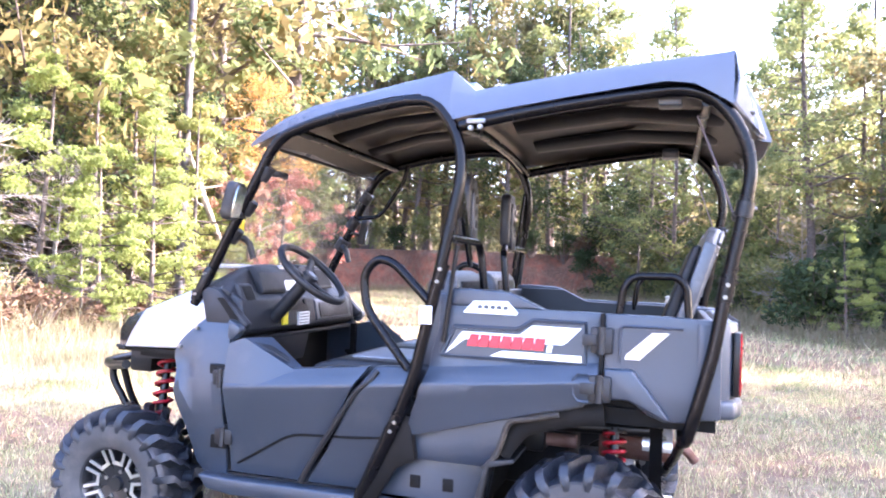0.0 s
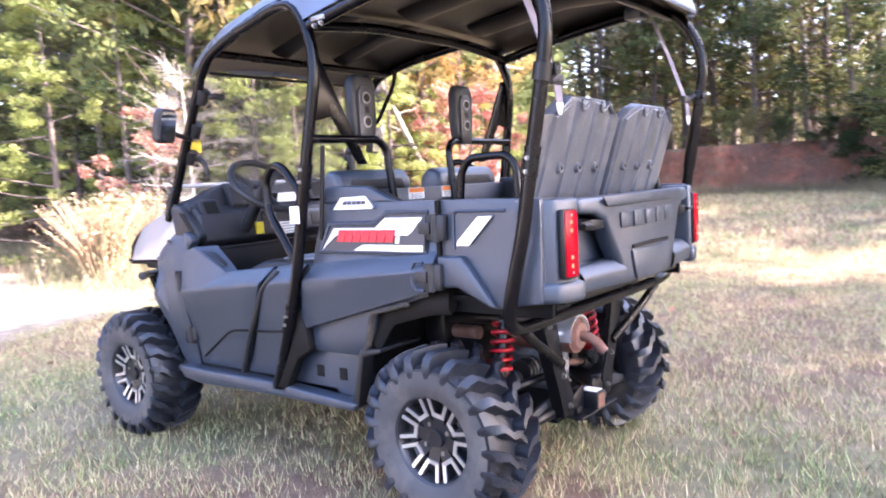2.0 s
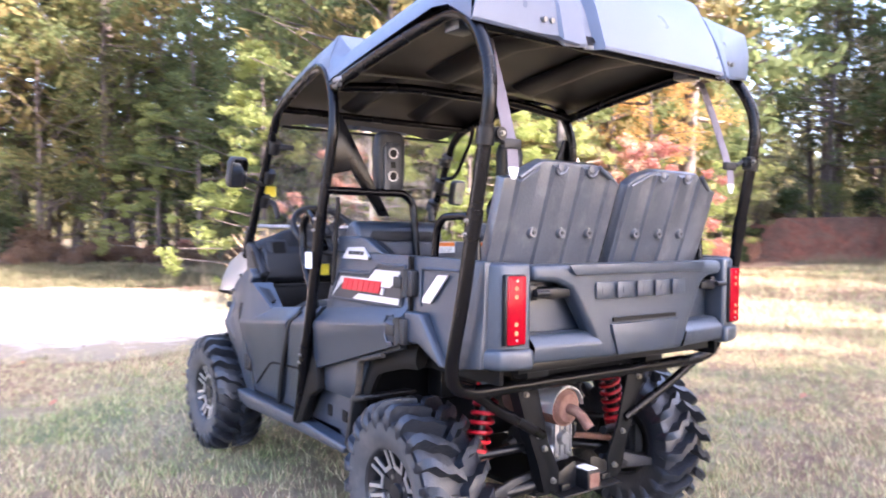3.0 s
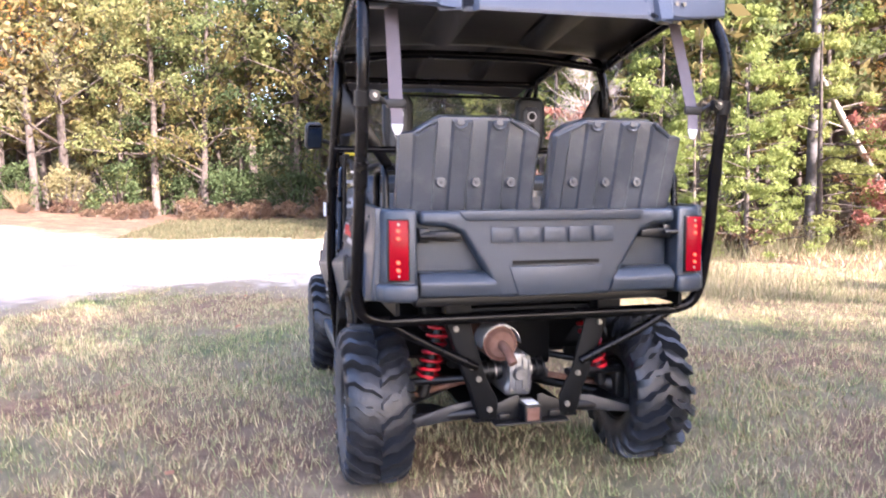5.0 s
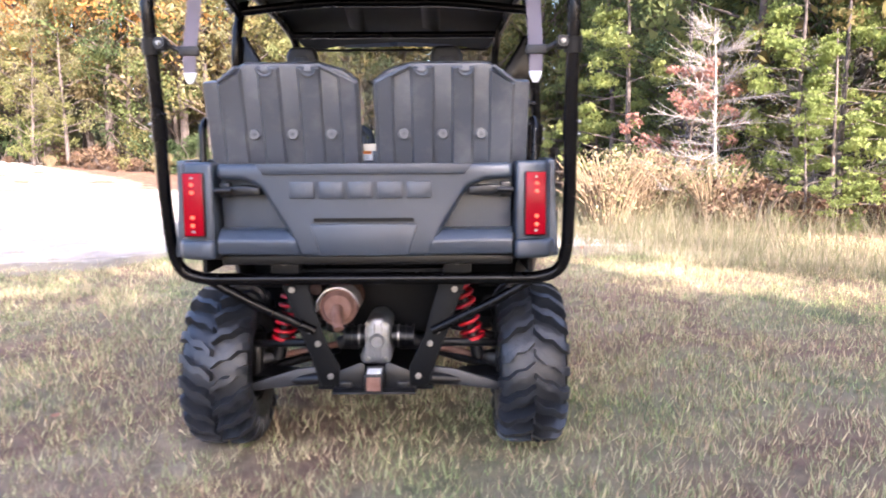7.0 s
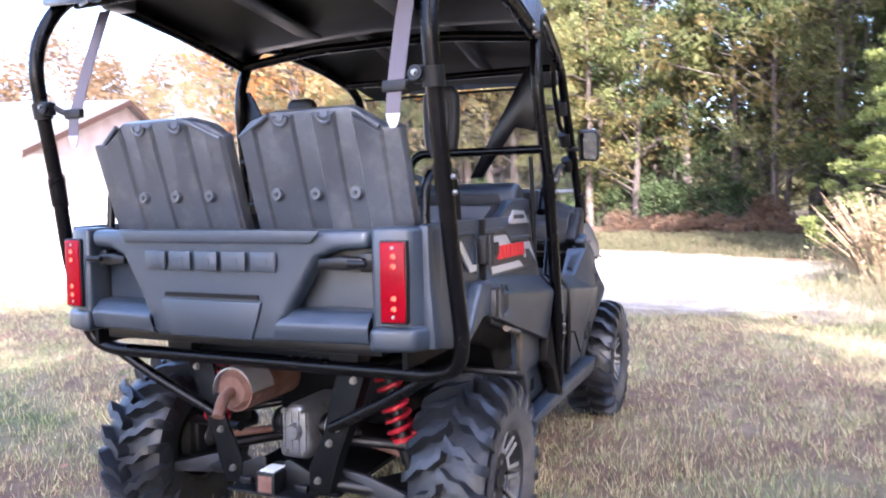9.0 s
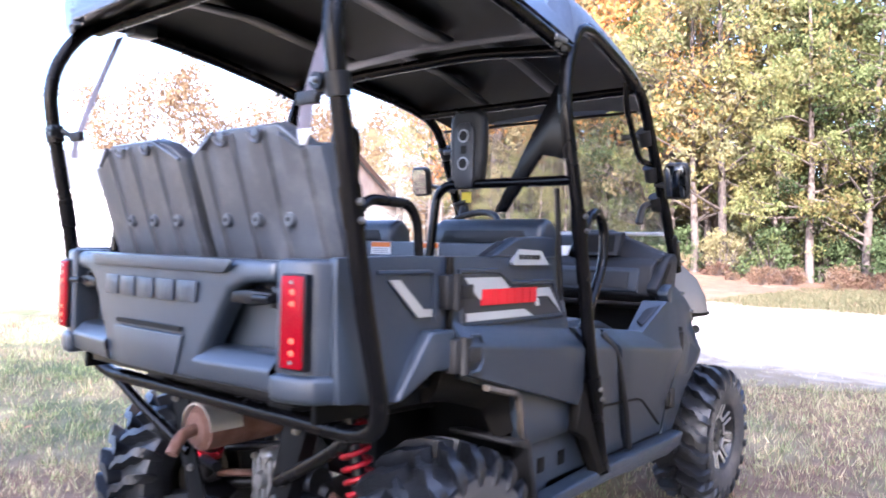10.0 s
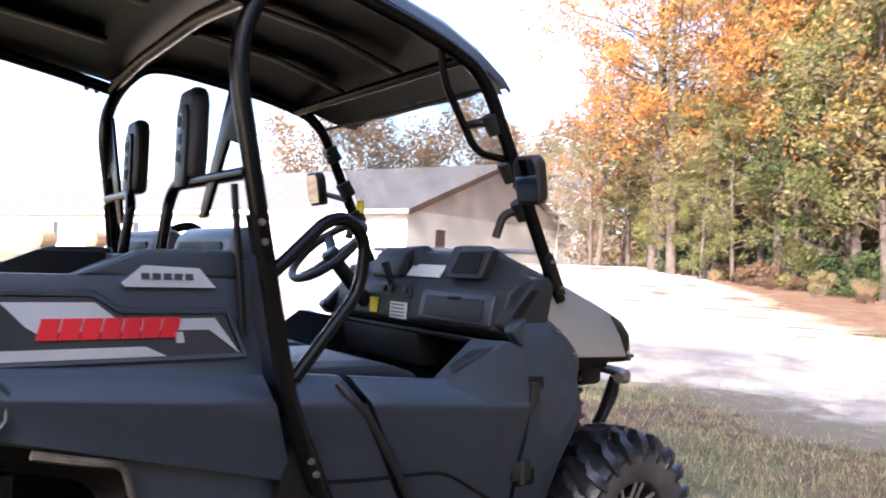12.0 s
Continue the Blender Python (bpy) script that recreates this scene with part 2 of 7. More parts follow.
M_SCRUB = leaf_mat("brown_scrub", [(0.07, 0.037, 0.026), (0.11, 0.062, 0.042), (0.15, 0.1, 0.06)], island=0.9, trans=0.2)


def blade_mat():
    """Lawn blades: green, straw and russet by stretches of the meadow, lighter or darker from blade to blade."""
    m = bpy.data.materials.new("lawn_blades")
    m.use_nodes = True
    n, l = m.node_tree.nodes, m.node_tree.links
    b = n["Principled BSDF"]
    b.inputs["Roughness"].default_value = 0.6
    b.inputs["Specular IOR Level"].default_value = 0.25
    tc = n.new("ShaderNodeTexCoord")
    nz = n.new("ShaderNodeTexNoise")
    nz.inputs["Scale"].default_value, nz.inputs["Detail"].default_value, nz.inputs["Roughness"].default_value = 0.45, 5, 0.6
    l.new(tc.outputs["Object"], nz.inputs["Vector"])
    gi = n.new("ShaderNodeNewGeometry")
    sh = n.new("ShaderNodeMath")
    sh.operation = "MULTIPLY_ADD"
    sh.inputs[1].default_value, sh.inputs[2].default_value = 0.34, -0.17
    l.new(gi.outputs["Random Per Island"], sh.inputs[0])
    ad = n.new("ShaderNodeMath")
    ad.operation = "ADD"
    l.new(nz.outputs[0], ad.inputs[0])
    l.new(sh.outputs[0], ad.inputs[1])
    cr = n.new("ShaderNodeValToRGB")
    stops = [(0.28, (0.17, 0.225, 0.085)), (0.41, (0.3, 0.325, 0.15)), (0.5, (0.53, 0.44, 0.255)), (0.565, (0.38, 0.235, 0.155)), (0.63, (0.56, 0.455, 0.28)), (0.72, (0.27, 0.305, 0.13))]
    while len(cr.color_ramp.elements) < len(stops):
        cr.color_ramp.elements.new(0.5)
    for k, (q, c) in enumerate(stops):
        cr.color_ramp.elements[k].position = q
        cr.color_ramp.elements[k].color = (*c, 1)
    l.new(ad.outputs[0], cr.inputs[0])
    wn = n.new("ShaderNodeTexWhiteNoise")
    wn.noise_dimensions = "1D"
    l.new(gi.outputs["Random Per Island"], wn.inputs["W"])
    mr = n.new("ShaderNodeMapRange")
    mr.inputs[3].default_value, mr.inputs[4].default_value = 0.32, 1.75
    l.new(wn.outputs["Value"], mr.inputs[0])
    hs = n.new("ShaderNodeHueSaturation")
    l.new(mr.outputs[0], hs.inputs["Value"])
    l.new(cr.outputs[0], hs.inputs["Color"])
    l.new(hs.outputs[0], b.inputs["Base Color"])
    tr = n.new("ShaderNodeBsdfTranslucent")
    l.new(hs.outputs[0], tr.inputs["Color"])
    ms = n.new("ShaderNodeMixShader")
    ms.inputs[0].default_value = 0.25
    l.new(b.outputs[0], ms.inputs[1])
    l.new(tr.outputs[0], ms.inputs[2])
    l.new(ms.outputs[0], n["Material Output"].inputs["Surface"])
    return m


M_BLADE = blade_mat()
M_BARK = mat("bark", (0.07, 0.055, 0.045), 0.9, second=(0.13, 0.1, 0.085), scale=9, bump=0.7, bscale=25, rand=0.3)
M_YPINE = leaf_mat("young_pine_needles", [(0.16, 0.205, 0.06), (0.255, 0.295, 0.092), (0.36, 0.36, 0.135)], trans=0.52)
M_TRUNKGREY = mat("grey_pine_bark", (0.11, 0.1, 0.1), 0.9, second=(0.06, 0.052, 0.048), scale=7, bump=0.8, bscale=22)
M_TRUNKPALE = mat("pale_wood", (0.42, 0.38, 0.33), 0.85, second=(0.2, 0.16, 0.13), scale=5, bump=0.5, bscale=18)
M_GREYBARK = mat("bleached_twigs", (0.27, 0.24, 0.215), 0.85, var=0.15)
M_FALLEN = leaf_mat("fallen_leaves", [(0.4, 0.08, 0.05), (0.35, 0.17, 0.1), (0.28, 0.17, 0.1)], island=1.0, trans=0.1)

# ==== helpers for meshes ====
def link_mesh(name, bm, material, parent=None, label="", smooth=True, angle=38, bevel=0.0, seg=2):
    if bevel:
        edges = [e for e in bm.edges if len(e.link_faces) == 2 and e.calc_face_angle(0) > radians(30)]
        if edges:
            bmesh.ops.bevel(bm, geom=edges, offset=bevel, offset_type="OFFSET", segments=seg, affect="EDGES", clamp_overlap=True, profile=0.5)
    bmesh.ops.recalc_face_normals(bm, faces=bm.faces[:])
    me = bpy.data.meshes.new(name)
    bm.to_mesh(me)
    bm.free()
    if smooth:
        me.polygons.foreach_set("use_smooth", [True] * len(me.polygons))
        me.set_sharp_from_angle(angle=radians(angle))
    me.materials.append(material)
    ob = new(name, me)
    if parent:
        ob.parent = parent
    if label:
        tagged(ob, label=label)
    return ob


def part(name, bm, material, parent, label="", bevel=0.0, seg=2, angle=38):
    return link_mesh(name, bm, material, parent, label, bevel=bevel, seg=seg, angle=angle)


def np_mesh(name, verts, faces, material, parent=None, smooth=False):
    """A mesh from numpy arrays; all faces have the same number of corners."""
    me = bpy.data.meshes.new(name)
    nv, nf, k = len(verts), len(faces), faces.shape[1]
    me.vertices.add(nv)
    me.vertices.foreach_set("co", np.asarray(verts, np.float32).ravel())
    me.loops.add(nf * k)
    me.loops.foreach_set("vertex_index", np.asarray(faces, np.int32).ravel())
    me.polygons.add(nf)
    me.polygons.foreach_set("loop_start", np.arange(0, nf * k, k, dtype=np.int32))
    if smooth:
        me.polygons.foreach_set("use_smooth", np.ones(nf, bool))
    me.update(calc_edges=True)
    me.materials.append(material)
    ob = new(name, me)
    if parent:
        ob.parent = parent
    return ob


# ==== ground ====
def height(x, y):
    """Level round the vehicle; rises to the hall, and steps up behind the clay bank."""
    x, y = np.asarray(x, float), np.asarray(y, float)
    s = np.clip((-y - 3.0) / 26.0, 0, 1)
    z = 1.25 * s * s * (3 - 2 * s)
    z = z * np.clip((-x + 6) / 16.0, 0, 1) + 0.3 * np.clip((-x - 22) / 30, 0, 1)
    r = np.hypot(x + 0.5, y)
    roll = 0.05 * np.sin(x * 0.31 + 1.3) * np.cos(y * 0.27) * np.clip((r - 5) / 8, 0, 1)
    bump = 0.012 * np.sin(x * 2.1 + 0.4) * np.sin(y * 1.7) + 0.008 * np.sin(x * 4.7 + y * 3.1)
    bank = np.clip((y - 31.2 - 0.6 * np.sin(x * 0.8) - 0.3 * np.sin(x * 2.3)) / 1.6, 0, 1)
    bank = 2.1 * bank * bank * (3 - 2 * bank) * np.clip((x + 24) / 6, 0, 1) * np.clip((8 - x) / 8, 0, 1)
    return z + roll + bump * np.clip((r - 0.5) / 3, 0.3, 1) + bank


def axis_steps(far, near, fine):
    a = list(np.arange(-near, near + 1e-6, fine))
    s, v = fine, near
    while v < far:
        s *= 1.22
        v += s
        a = [-v] + a + [v]
    return np.array(a)


def ground_mat():
    m = bpy.data.materials.new("dry_meadow_ground")
    m.use_nodes = True
    n, l = m.node_tree.nodes, m.node_tree.links
    b = n["Principled BSDF"]
    b.inputs["Roughness"].default_value = 0.95
    b.inputs["Specular IOR Level"].default_value = 0.15
    tc = n.new("ShaderNodeTexCoord")

    def noise_at(scale, detail=6, rough=0.6):
        z = n.new("ShaderNodeTexNoise")
        z.inputs["Scale"].default_value, z.inputs["Detail"].default_value, z.inputs["Roughness"].default_value = scale, detail, rough
        l.new(tc.outputs["Object"], z.inputs["Vector"])
        return z

    def ramp(src, stops):
        r = n.new("ShaderNodeValToRGB")
        while len(r.color_ramp.elements) < len(stops):
            r.color_ramp.elements.new(0.5)
        for k, (p, c) in enumerate(stops):
            r.color_ramp.elements[k].position = p
            r.color_ramp.elements[k].color = (*c, 1)
        l.new(src, r.inputs[0])
        return r

    big = ramp(noise_at(0.45, 5).outputs[0], [(0.34, (0.15, 0.165, 0.095)), (0.46, (0.31, 0.265, 0.185)), (0.55, (0.24, 0.155, 0.12)), (0.68, (0.38, 0.325, 0.245))])
    mid = ramp(noise_at(9, 8, 0.75).outputs[0], [(0.3, (0.42, 0.39, 0.3)), (0.5, (0.72, 0.7, 0.62)), (0.7, (1.05, 1.0, 0.84))])
    mx = n.new("ShaderNodeMix")
    mx.data_type, mx.blend_type = "RGBA", "MULTIPLY"
    mx.inputs[0].default_value = 0.85
    l.new(big.outputs[0], mx.inputs[6])
    l.new(mid.outputs[0], mx.inputs[7])
    # bare red clay where the bank is steep
    geo = n.new("ShaderNodeNewGeometry")
    sep = n.new("ShaderNodeSeparateXYZ")
    l.new(geo.outputs["True Normal"], sep.inputs[0])
    st = n.new("ShaderNodeMapRange")
    st.inputs[1].default_value, st.inputs[2].default_value = 0.93, 0.8
    l.new(sep.outputs[2], st.inputs[0])
    clay = ramp(noise_at(2.2, 8).outputs[0], [(0.3, (0.13, 0.048, 0.03)), (0.5, (0.33, 0.11, 0.064)), (0.62, (0.25, 0.14, 0.088)), (0.75, (0.4, 0.165, 0.1))])
    m2 = n.new("ShaderNodeMix")
    m2.data_type = "RGBA"
    l.new(st.outputs[0], m2.inputs[0])
    l.new(mx.outputs[2], m2.inputs[6])
    l.new(clay.outputs[0], m2.inputs[7])
    # brown leaf litter beside and inside the wood
    at = n.new("ShaderNodeAttribute")
    at.attribute_name = "litter"
    la = n.new("ShaderNodeMath")
    la.operation = "MULTIPLY_ADD"
    la.inputs[1].default_value, la.inputs[2].default_value = 1.5, -0.45
    l.new(noise_at(1.4, 8, 0.7).outputs[0], la.inputs[0])
    lm = n.new("ShaderNodeMath")
    lm.operation, lm.use_clamp = "MULTIPLY", True
    l.new(la.outputs[0], lm.inputs[0])
    l.new(at.outputs["Fac"], lm.inputs[1])
    l2 = n.new("ShaderNodeMath")
    l2.operation, l2.use_clamp = "MULTIPLY", True
    l2.inputs[1].default_value = 3.0
    l.new(lm.outputs[0], l2.inputs[0])
    brown = ramp(noise_at(14, 8, 0.8).outputs[0], [(0.3, (0.05, 0.03, 0.022)), (0.5, (0.15, 0.082, 0.055)), (0.7, (0.26, 0.16, 0.11))])
    m3 = n.new("ShaderNodeMix")
    m3.data_type = "RGBA"
    l.new(l2.outputs[0], m3.inputs[0])
    l.new(m2.outputs[2], m3.inputs[6])
    l.new(brown.outputs[0], m3.inputs[7])
    l.new(m3.outputs[2], b.inputs["Base Color"])
    bp = n.new("ShaderNodeBump")
    bp.inputs["Strength"].default_value, bp.inputs["Distance"].default_value = 0.8, 0.03
    l.new(noise_at(40, 6, 0.7).outputs[0], bp.inputs["Height"])
    l.new(bp.outputs[0], b.inputs["Normal"])
    return m


def sheet(name, xs, ys, zoff, material, keep=None):
    X, Y = np.meshgrid(xs, ys, indexing="ij")
    Z = height(X, Y) + zoff
    idx = np.arange(X.size).reshape(X.shape)
    F = np.stack([idx[:-1, :-1], idx[1:, :-1], idx[1:, 1:], idx[:-1, 1:]], -1).reshape(-1, 4)
    V = np.stack([X, Y, Z], -1).reshape(-1, 3)
    if keep is not None:
        c = V[F].mean(1)
        F = F[keep(c[:, 0], c[:, 1])]
        used, inv = np.unique(F, return_inverse=True)
        V, F = V[used], inv.reshape(F.shape)
    return np_mesh(name, V, F, material, smooth=True)


_ax = axis_steps(900, 12, 0.3)
_extra = np.arange(12.3, 36, 0.45)
_ys = np.unique(np.round(np.concatenate([_ax[_ax <= 12.01], _extra, _ax[_ax > 36.2]]), 3))
ground = tagged(sheet("ground", _ax, _ys, 0.0, ground_mat()), "dry autumn meadow with patchy green and straw-coloured grass", "ground", kind="structure")


def wob(x, y, s=1.0):
    return 0.35 * np.sin(9.1 * x + 6.3 * y) * np.sin(7.7 * y - 3.9 * x) + 0.5 * np.sin(x * 0.9 * s + 1.7 * np.sin(y * 0.6 * s)) + 0.3 * np.sin(y * 1.9 * s + x * 0.7) + 0.18 * np.sin(4.3 * x + 2.9 * y)


def drive_margin(x, y):
    """Metres inside the edge of the pale gravel turning place and its lane to the hall; minus: outside."""
    w = wob(x, y)
    near = -x - 5.8 + 0.45 * w - 0.02 * (y + 1) ** 2 * (y > -1) + np.clip(-y - 2.6, 0, 1)
    far = x - np.interp(y, [-7.0, -5.4, -3.6, -1.5, 0.8, 2.8, 3.6], [-60.0, -18.5, -16.5, -15.8, -14.3, -12.3, -9.4]) + 0.5 * w
    side = 2.9 + 0.6 * w - y
    lane = np.maximum(0.9 * w - (-x - 16.5) + 1.15 * (-y - 4.5), x + 15.5)
    # pale strip along the meadow: sunlight on dry grass painted as sandy gravel
    ux, uy = 2.7, 1.2
    u = np.clip(((x + 8.0) * ux + (y - 2.7) * uy) / (ux * ux + uy * uy), 0, 1)
    verge = np.minimum(0.8 - 0.2 * u + 0.4 * w - np.hypot(x + 8.0 - u * ux, y - 2.7 - u * uy), 0.45)
    return np.maximum(np.minimum.reduce([near, far, side, lane, y + 48, x + 44]), verge)


def on_drive(x, y):
    return drive_margin(x, y) > 0


def gravel_mat():
    m = mat("pale_gravel", (0.36, 0.31, 0.26), 0.95, second=(0.47, 0.42, 0.36), scale=1.3, bump=0.8, bscale=45, dirt=(0.22, 0.17, 0.13), dscale=0.9, dlo=0.5, dhi=0.72)
    n, l = m.node_tree.nodes, m.node_tree.links
    b = n["Principled BSDF"]
    src = b.inputs["Base Color"].links[0].from_socket
    at = n.new("ShaderNodeAttribute")
    at.attribute_name = "worn"
    nz = n.new("ShaderNodeTexNoise")
    nz.inputs["Scale"].default_value, nz.inputs["Detail"].default_value = 5, 9
    tc = n.new("ShaderNodeTexCoord")
    l.new(tc.outputs["Object"], nz.inputs["Vector"])
    ad = n.new("ShaderNodeMath")
    ad.operation = "ADD"
    l.new(at.outputs["Fac"], ad.inputs[0])
    l.new(nz.outputs[0], ad.inputs[1])
    mr = n.new("ShaderNodeMapRange")
    mr.inputs[1].default_value, mr.inputs[2].default_value = 0.72, 1.15
    l.new(ad.outputs[0], mr.inputs[0])
    mx = n.new("ShaderNodeMix")
    mx.data_type = "RGBA"
    l.new(mr.outputs[0], mx.inputs[0])
    mx.inputs[6].default_value = (0.2, 0.16, 0.105, 1)
    l.new(src, mx.inputs[7])
    l.new(mx.outputs[2], b.inputs["Base Color"])
    return m


_dx = np.concatenate([np.arange(-44, -9, 0.22), np.arange(-9, -3.6, 0.09)])
_dy = np.concatenate([np.arange(-48, -9, 0.22), np.arange(-9, 5, 0.09)])
driveway = tagged(sheet("driveway", _dx, _dy, 0.01, gravel_mat(), lambda x, y: drive_margin(x, y) > -0.25), "pale gravel driveway with worn earth edges", "driveway", kind="structure")
_co = np.empty(len(driveway.data.vertices) * 3)
driveway.data.vertices.foreach_get("co", _co)
_co = _co.reshape(-1, 3)
_at = driveway.data.attributes.new("worn", "FLOAT", "POINT")
_at.data.foreach_set("value", np.clip(drive_margin(_co[:, 0], _co[:, 1]) / 1.6, 0, 1))


# ==== hall behind the meadow ====
def box_bm(bm, x0, x1, y0, y1, z0, z1):
    r = bmesh.ops.create_cube(bm, size=1.0)
    for v in r["verts"]:
        v.co = Vector((x0 + (v.co.x + 0.5) * (x1 - x0), y0 + (v.co.y + 0.5) * (y1 - y0), z0 + (v.co.z + 0.5) * (z1 - z0)))
    return r["verts"]


def box(x0, x1, y0, y1, z0, z1):
    bm = bmesh.new()
    box_bm(bm, x0, x1, y0, y1, z0, z1)
    return bm


def prism(poly, a, b, axis="y"):
    """A flat outline pushed along one axis from a to b. Outline in (x, z) for y, (y, z) for x, (x, y) for z."""
    bm = bmesh.new()

    def at(p, t):
        return {"y": (p[0], t, p[1]), "x": (t, p[0], p[1]), "z": (p[0], p[1], t)}[axis]

    lo = [bm.verts.new(at(p, a)) for p in poly]
    hi = [bm.verts.new(at(p, b)) for p in poly]
    bm.faces.new(lo)
    bm.faces.new(hi[::-1])
    for i in range(len(poly)):
        j = (i + 1) % len(poly)
        bm.faces.new((lo[i], hi[i], hi[j], lo[j]))
    bmesh.ops.recalc_face_normals(bm, faces=bm.faces[:])
    return bm


def hall():
    m_wall = mat("white_siding", (0.78, 0.76, 0.73), 0.7, var=0.06, scale=2, bump=0.2, bscale=12)
    m_gable = mat("pinkish_siding", (0.5, 0.41, 0.38), 0.8, second=(0.6, 0.54, 0.51), scale=0.8, bump=0.2, bscale=14)
    m_roof = mat("grey_shingles", (0.09, 0.09, 0.098), 0.9, second=(0.125, 0.125, 0.13), scale=2, bump=0.5, bscale=10)
    m_fascia = mat("brown_fascia", (0.1, 0.055, 0.04), 0.7, var=0.15)
    m_dark = mat("dark_pane", (0.04, 0.045, 0.05), 0.15)
    e = tagged(new("hall"), "long white hall with grey shingle roof and pinkish gable", "building")
    # local x runs along the long wall, y across the gable, origin at the near corner
    W, Ln, H, R = 22.5, 66.0, 3.0, 3.9
    part("wall", box(0, Ln, 0, 0.2, -1.0, H), m_wall, e, "white siding long wall")
    part("wall", box(0, Ln, W - 0.2, W, -1.0, H), m_wall, e)
    part("wall", box(Ln - 0.2, Ln, 0.2, W - 0.2, -1.0, H), m_wall, e)
    part("gable_wall", box(0, 0.2, 0.2, W - 0.2, -1.0, H), m_wall, e, "white lower gable wall")
    part("gable_peak", prism([(0.2, H), (W - 0.2, H), (W / 2, H + R - 0.08)], 0.03, 0.2, "x"), m_gable, e, "pinkish gable siding")
    for sgn in (0, 1):
        a, b_ = (-0.45, W / 2) if sgn == 0 else (W + 0.45, W / 2)
        za = H - R * 0.45 / (W / 2)
        part("roof_slope", prism([(a, za), (b_, H + R), (b_, H + R + 0.16), (a, za + 0.16)], -0.4, Ln + 0.4, "x"), m_roof, e, "grey shingle roof slope")
        part("rake_board", prism([(a, za - 0.2), (b_, H + R - 0.2), (b_, H + R + 0.17), (a, za + 0.17)], -0.46, -0.4, "x"), m_fascia, e, "brown rake board")
    part("gutter", box(-0.4, Ln + 0.4, -0.57, -0.45, H - 0.24, H - 0.02), m_wall, e)
    for k, xw in enumerate((23.7, 34.0)):
        w = part("window", box(xw, xw + 0.75, -0.04, -0.003, 0.6, 2.2), m_fascia, e)
        part("pane", box(xw + 0.08, xw + 0.67, -0.05, -0.041, 0.68, 2.12), m_dark, w)
    part("door", box(0.0 - 0.04, -0.003, 3.0, 4.0, 0.0, 2.05), m_fascia, e, "brown side door")
    e.matrix_world = Matrix.Translation((-22.8, -31.7, 1.1)) @ Matrix(((0.36, -0.933, 0, 0), (-0.933, -0.36, 0, 0), (0, 0, 1, 0), (0, 0, 0, 1)))
    return e


hall()



def hay_bale(x, y, turn):
    """A weathered round bale lying on its curved side."""
    e = tagged(new("hay_bale"), "weathered tan round hay bale on the grass", "hay bale", group="hay bales by the hall")
    bm = bmesh.new()
    rings = []
    for k, (u, r) in enumerate(((-0.6, 0.0), (-0.6, 0.5), (-0.55, 0.58), (-0.2, 0.61), (0.2, 0.61), (0.55, 0.58), (0.6, 0.5), (0.6, 0.0))):
        rings.append([bm.verts.new((u, r * math.cos(a), 0.56 + 0.97 * r * math.sin(a))) for a in np.linspace(0, 2 * math.pi, 18, endpoint=False)])
    for a, b in zip(rings, rings[1:]):
        for k in range(18):
            bm.faces.new((a[k], a[(k + 1) % 18], b[(k + 1) % 18], b[k]))
    bmesh.ops.remove_doubles(bm, verts=bm.verts[:], dist=0.001)
    part("straw_roll", bm, M_HAY, e)
    e.matrix_world = pose(x, y, float(height(x, y)), 0, 0, turn)
    return e


M_HAY = mat("weathered_hay", (0.3, 0.21, 0.12), 0.9, second=(0.2, 0.14, 0.085), scale=6, bump=0.8, bscale=30)
for x, y, turn in ((-14.0, -46.5, 30), (-12.3, -49.5, 20), (-11.0, -52.0, 40), (-8.6, -56.5, 25)):
    hay_bale(x, y, turn)

# ==== trees, bushes, grass ====
_rng = np.random.default_rng(7)


def rand_dirs(n):
    v = _rng.normal(size=(n, 3))
    return v / np.linalg.norm(v, axis=1)[:, None]


def leaf_cloud(centres, radius, per, size, flat=0.7, droop=0.0):
    """Small pointed leaves scattered in clumps round the centres: vertices and four-cornered faces."""
    c = np.repeat(np.asarray(centres), per, 0)
    rr = np.repeat(np.broadcast_to(radius, (len(centres),)), per)
    p = c + rand_dirs(len(c)) * (rr * _rng.random(len(c)) ** 0.45)[:, None] * np.array([1, 1, flat])
    p[:, 2] -= droop * _rng.random(len(c))
    a = rand_dirs(len(c))
    b = np.cross(a, rand_dirs(len(c)))
    b /= np.linalg.norm(b, axis=1)[:, None] + 1e-9
    s = (size * _rng.uniform(0.55, 1.3, len(c)))[:, None]
    q = np.stack([p - a * s, p + b * s * 0.42, p + a * s, p - b * s * 0.42], 1)
    return q.reshape(-1, 3)


def taper_tube(pts, r0, r1, sides=7):
    pts = np.asarray(pts, float)
    n = len(pts)
    V, F = [], []
    for i in range(n):
        d = pts[min(i + 1, n - 1)] - pts[max(i - 1, 0)]
        d /= np.linalg.norm(d) + 1e-9
        u = np.cross(d, (0.3, 0.9, 0.1))
        u /= np.linalg.norm(u) + 1e-9
        w = np.cross(d, u)
        r = r0 + (r1 - r0) * i / (n - 1)
        for k in range(sides):
            t = 2 * math.pi * k / sides
            V.append(pts[i] + r * (math.cos(t) * u + math.sin(t) * w))
    for i in range(n - 1):
        for k in range(sides):
            F.append((i * sides + k, i * sides + (k + 1) % sides, (i + 1) * sides + (k + 1) % sides, (i + 1) * sides + k))
    return np.array(V), np.array(F)


def join_tubes(tubes):
    V, F, o = [], [], 0
    for v, f in tubes:
        V.append(v)
        F.append(f + o)
        o += len(v)
    return np.concatenate(V), np.concatenate(F)


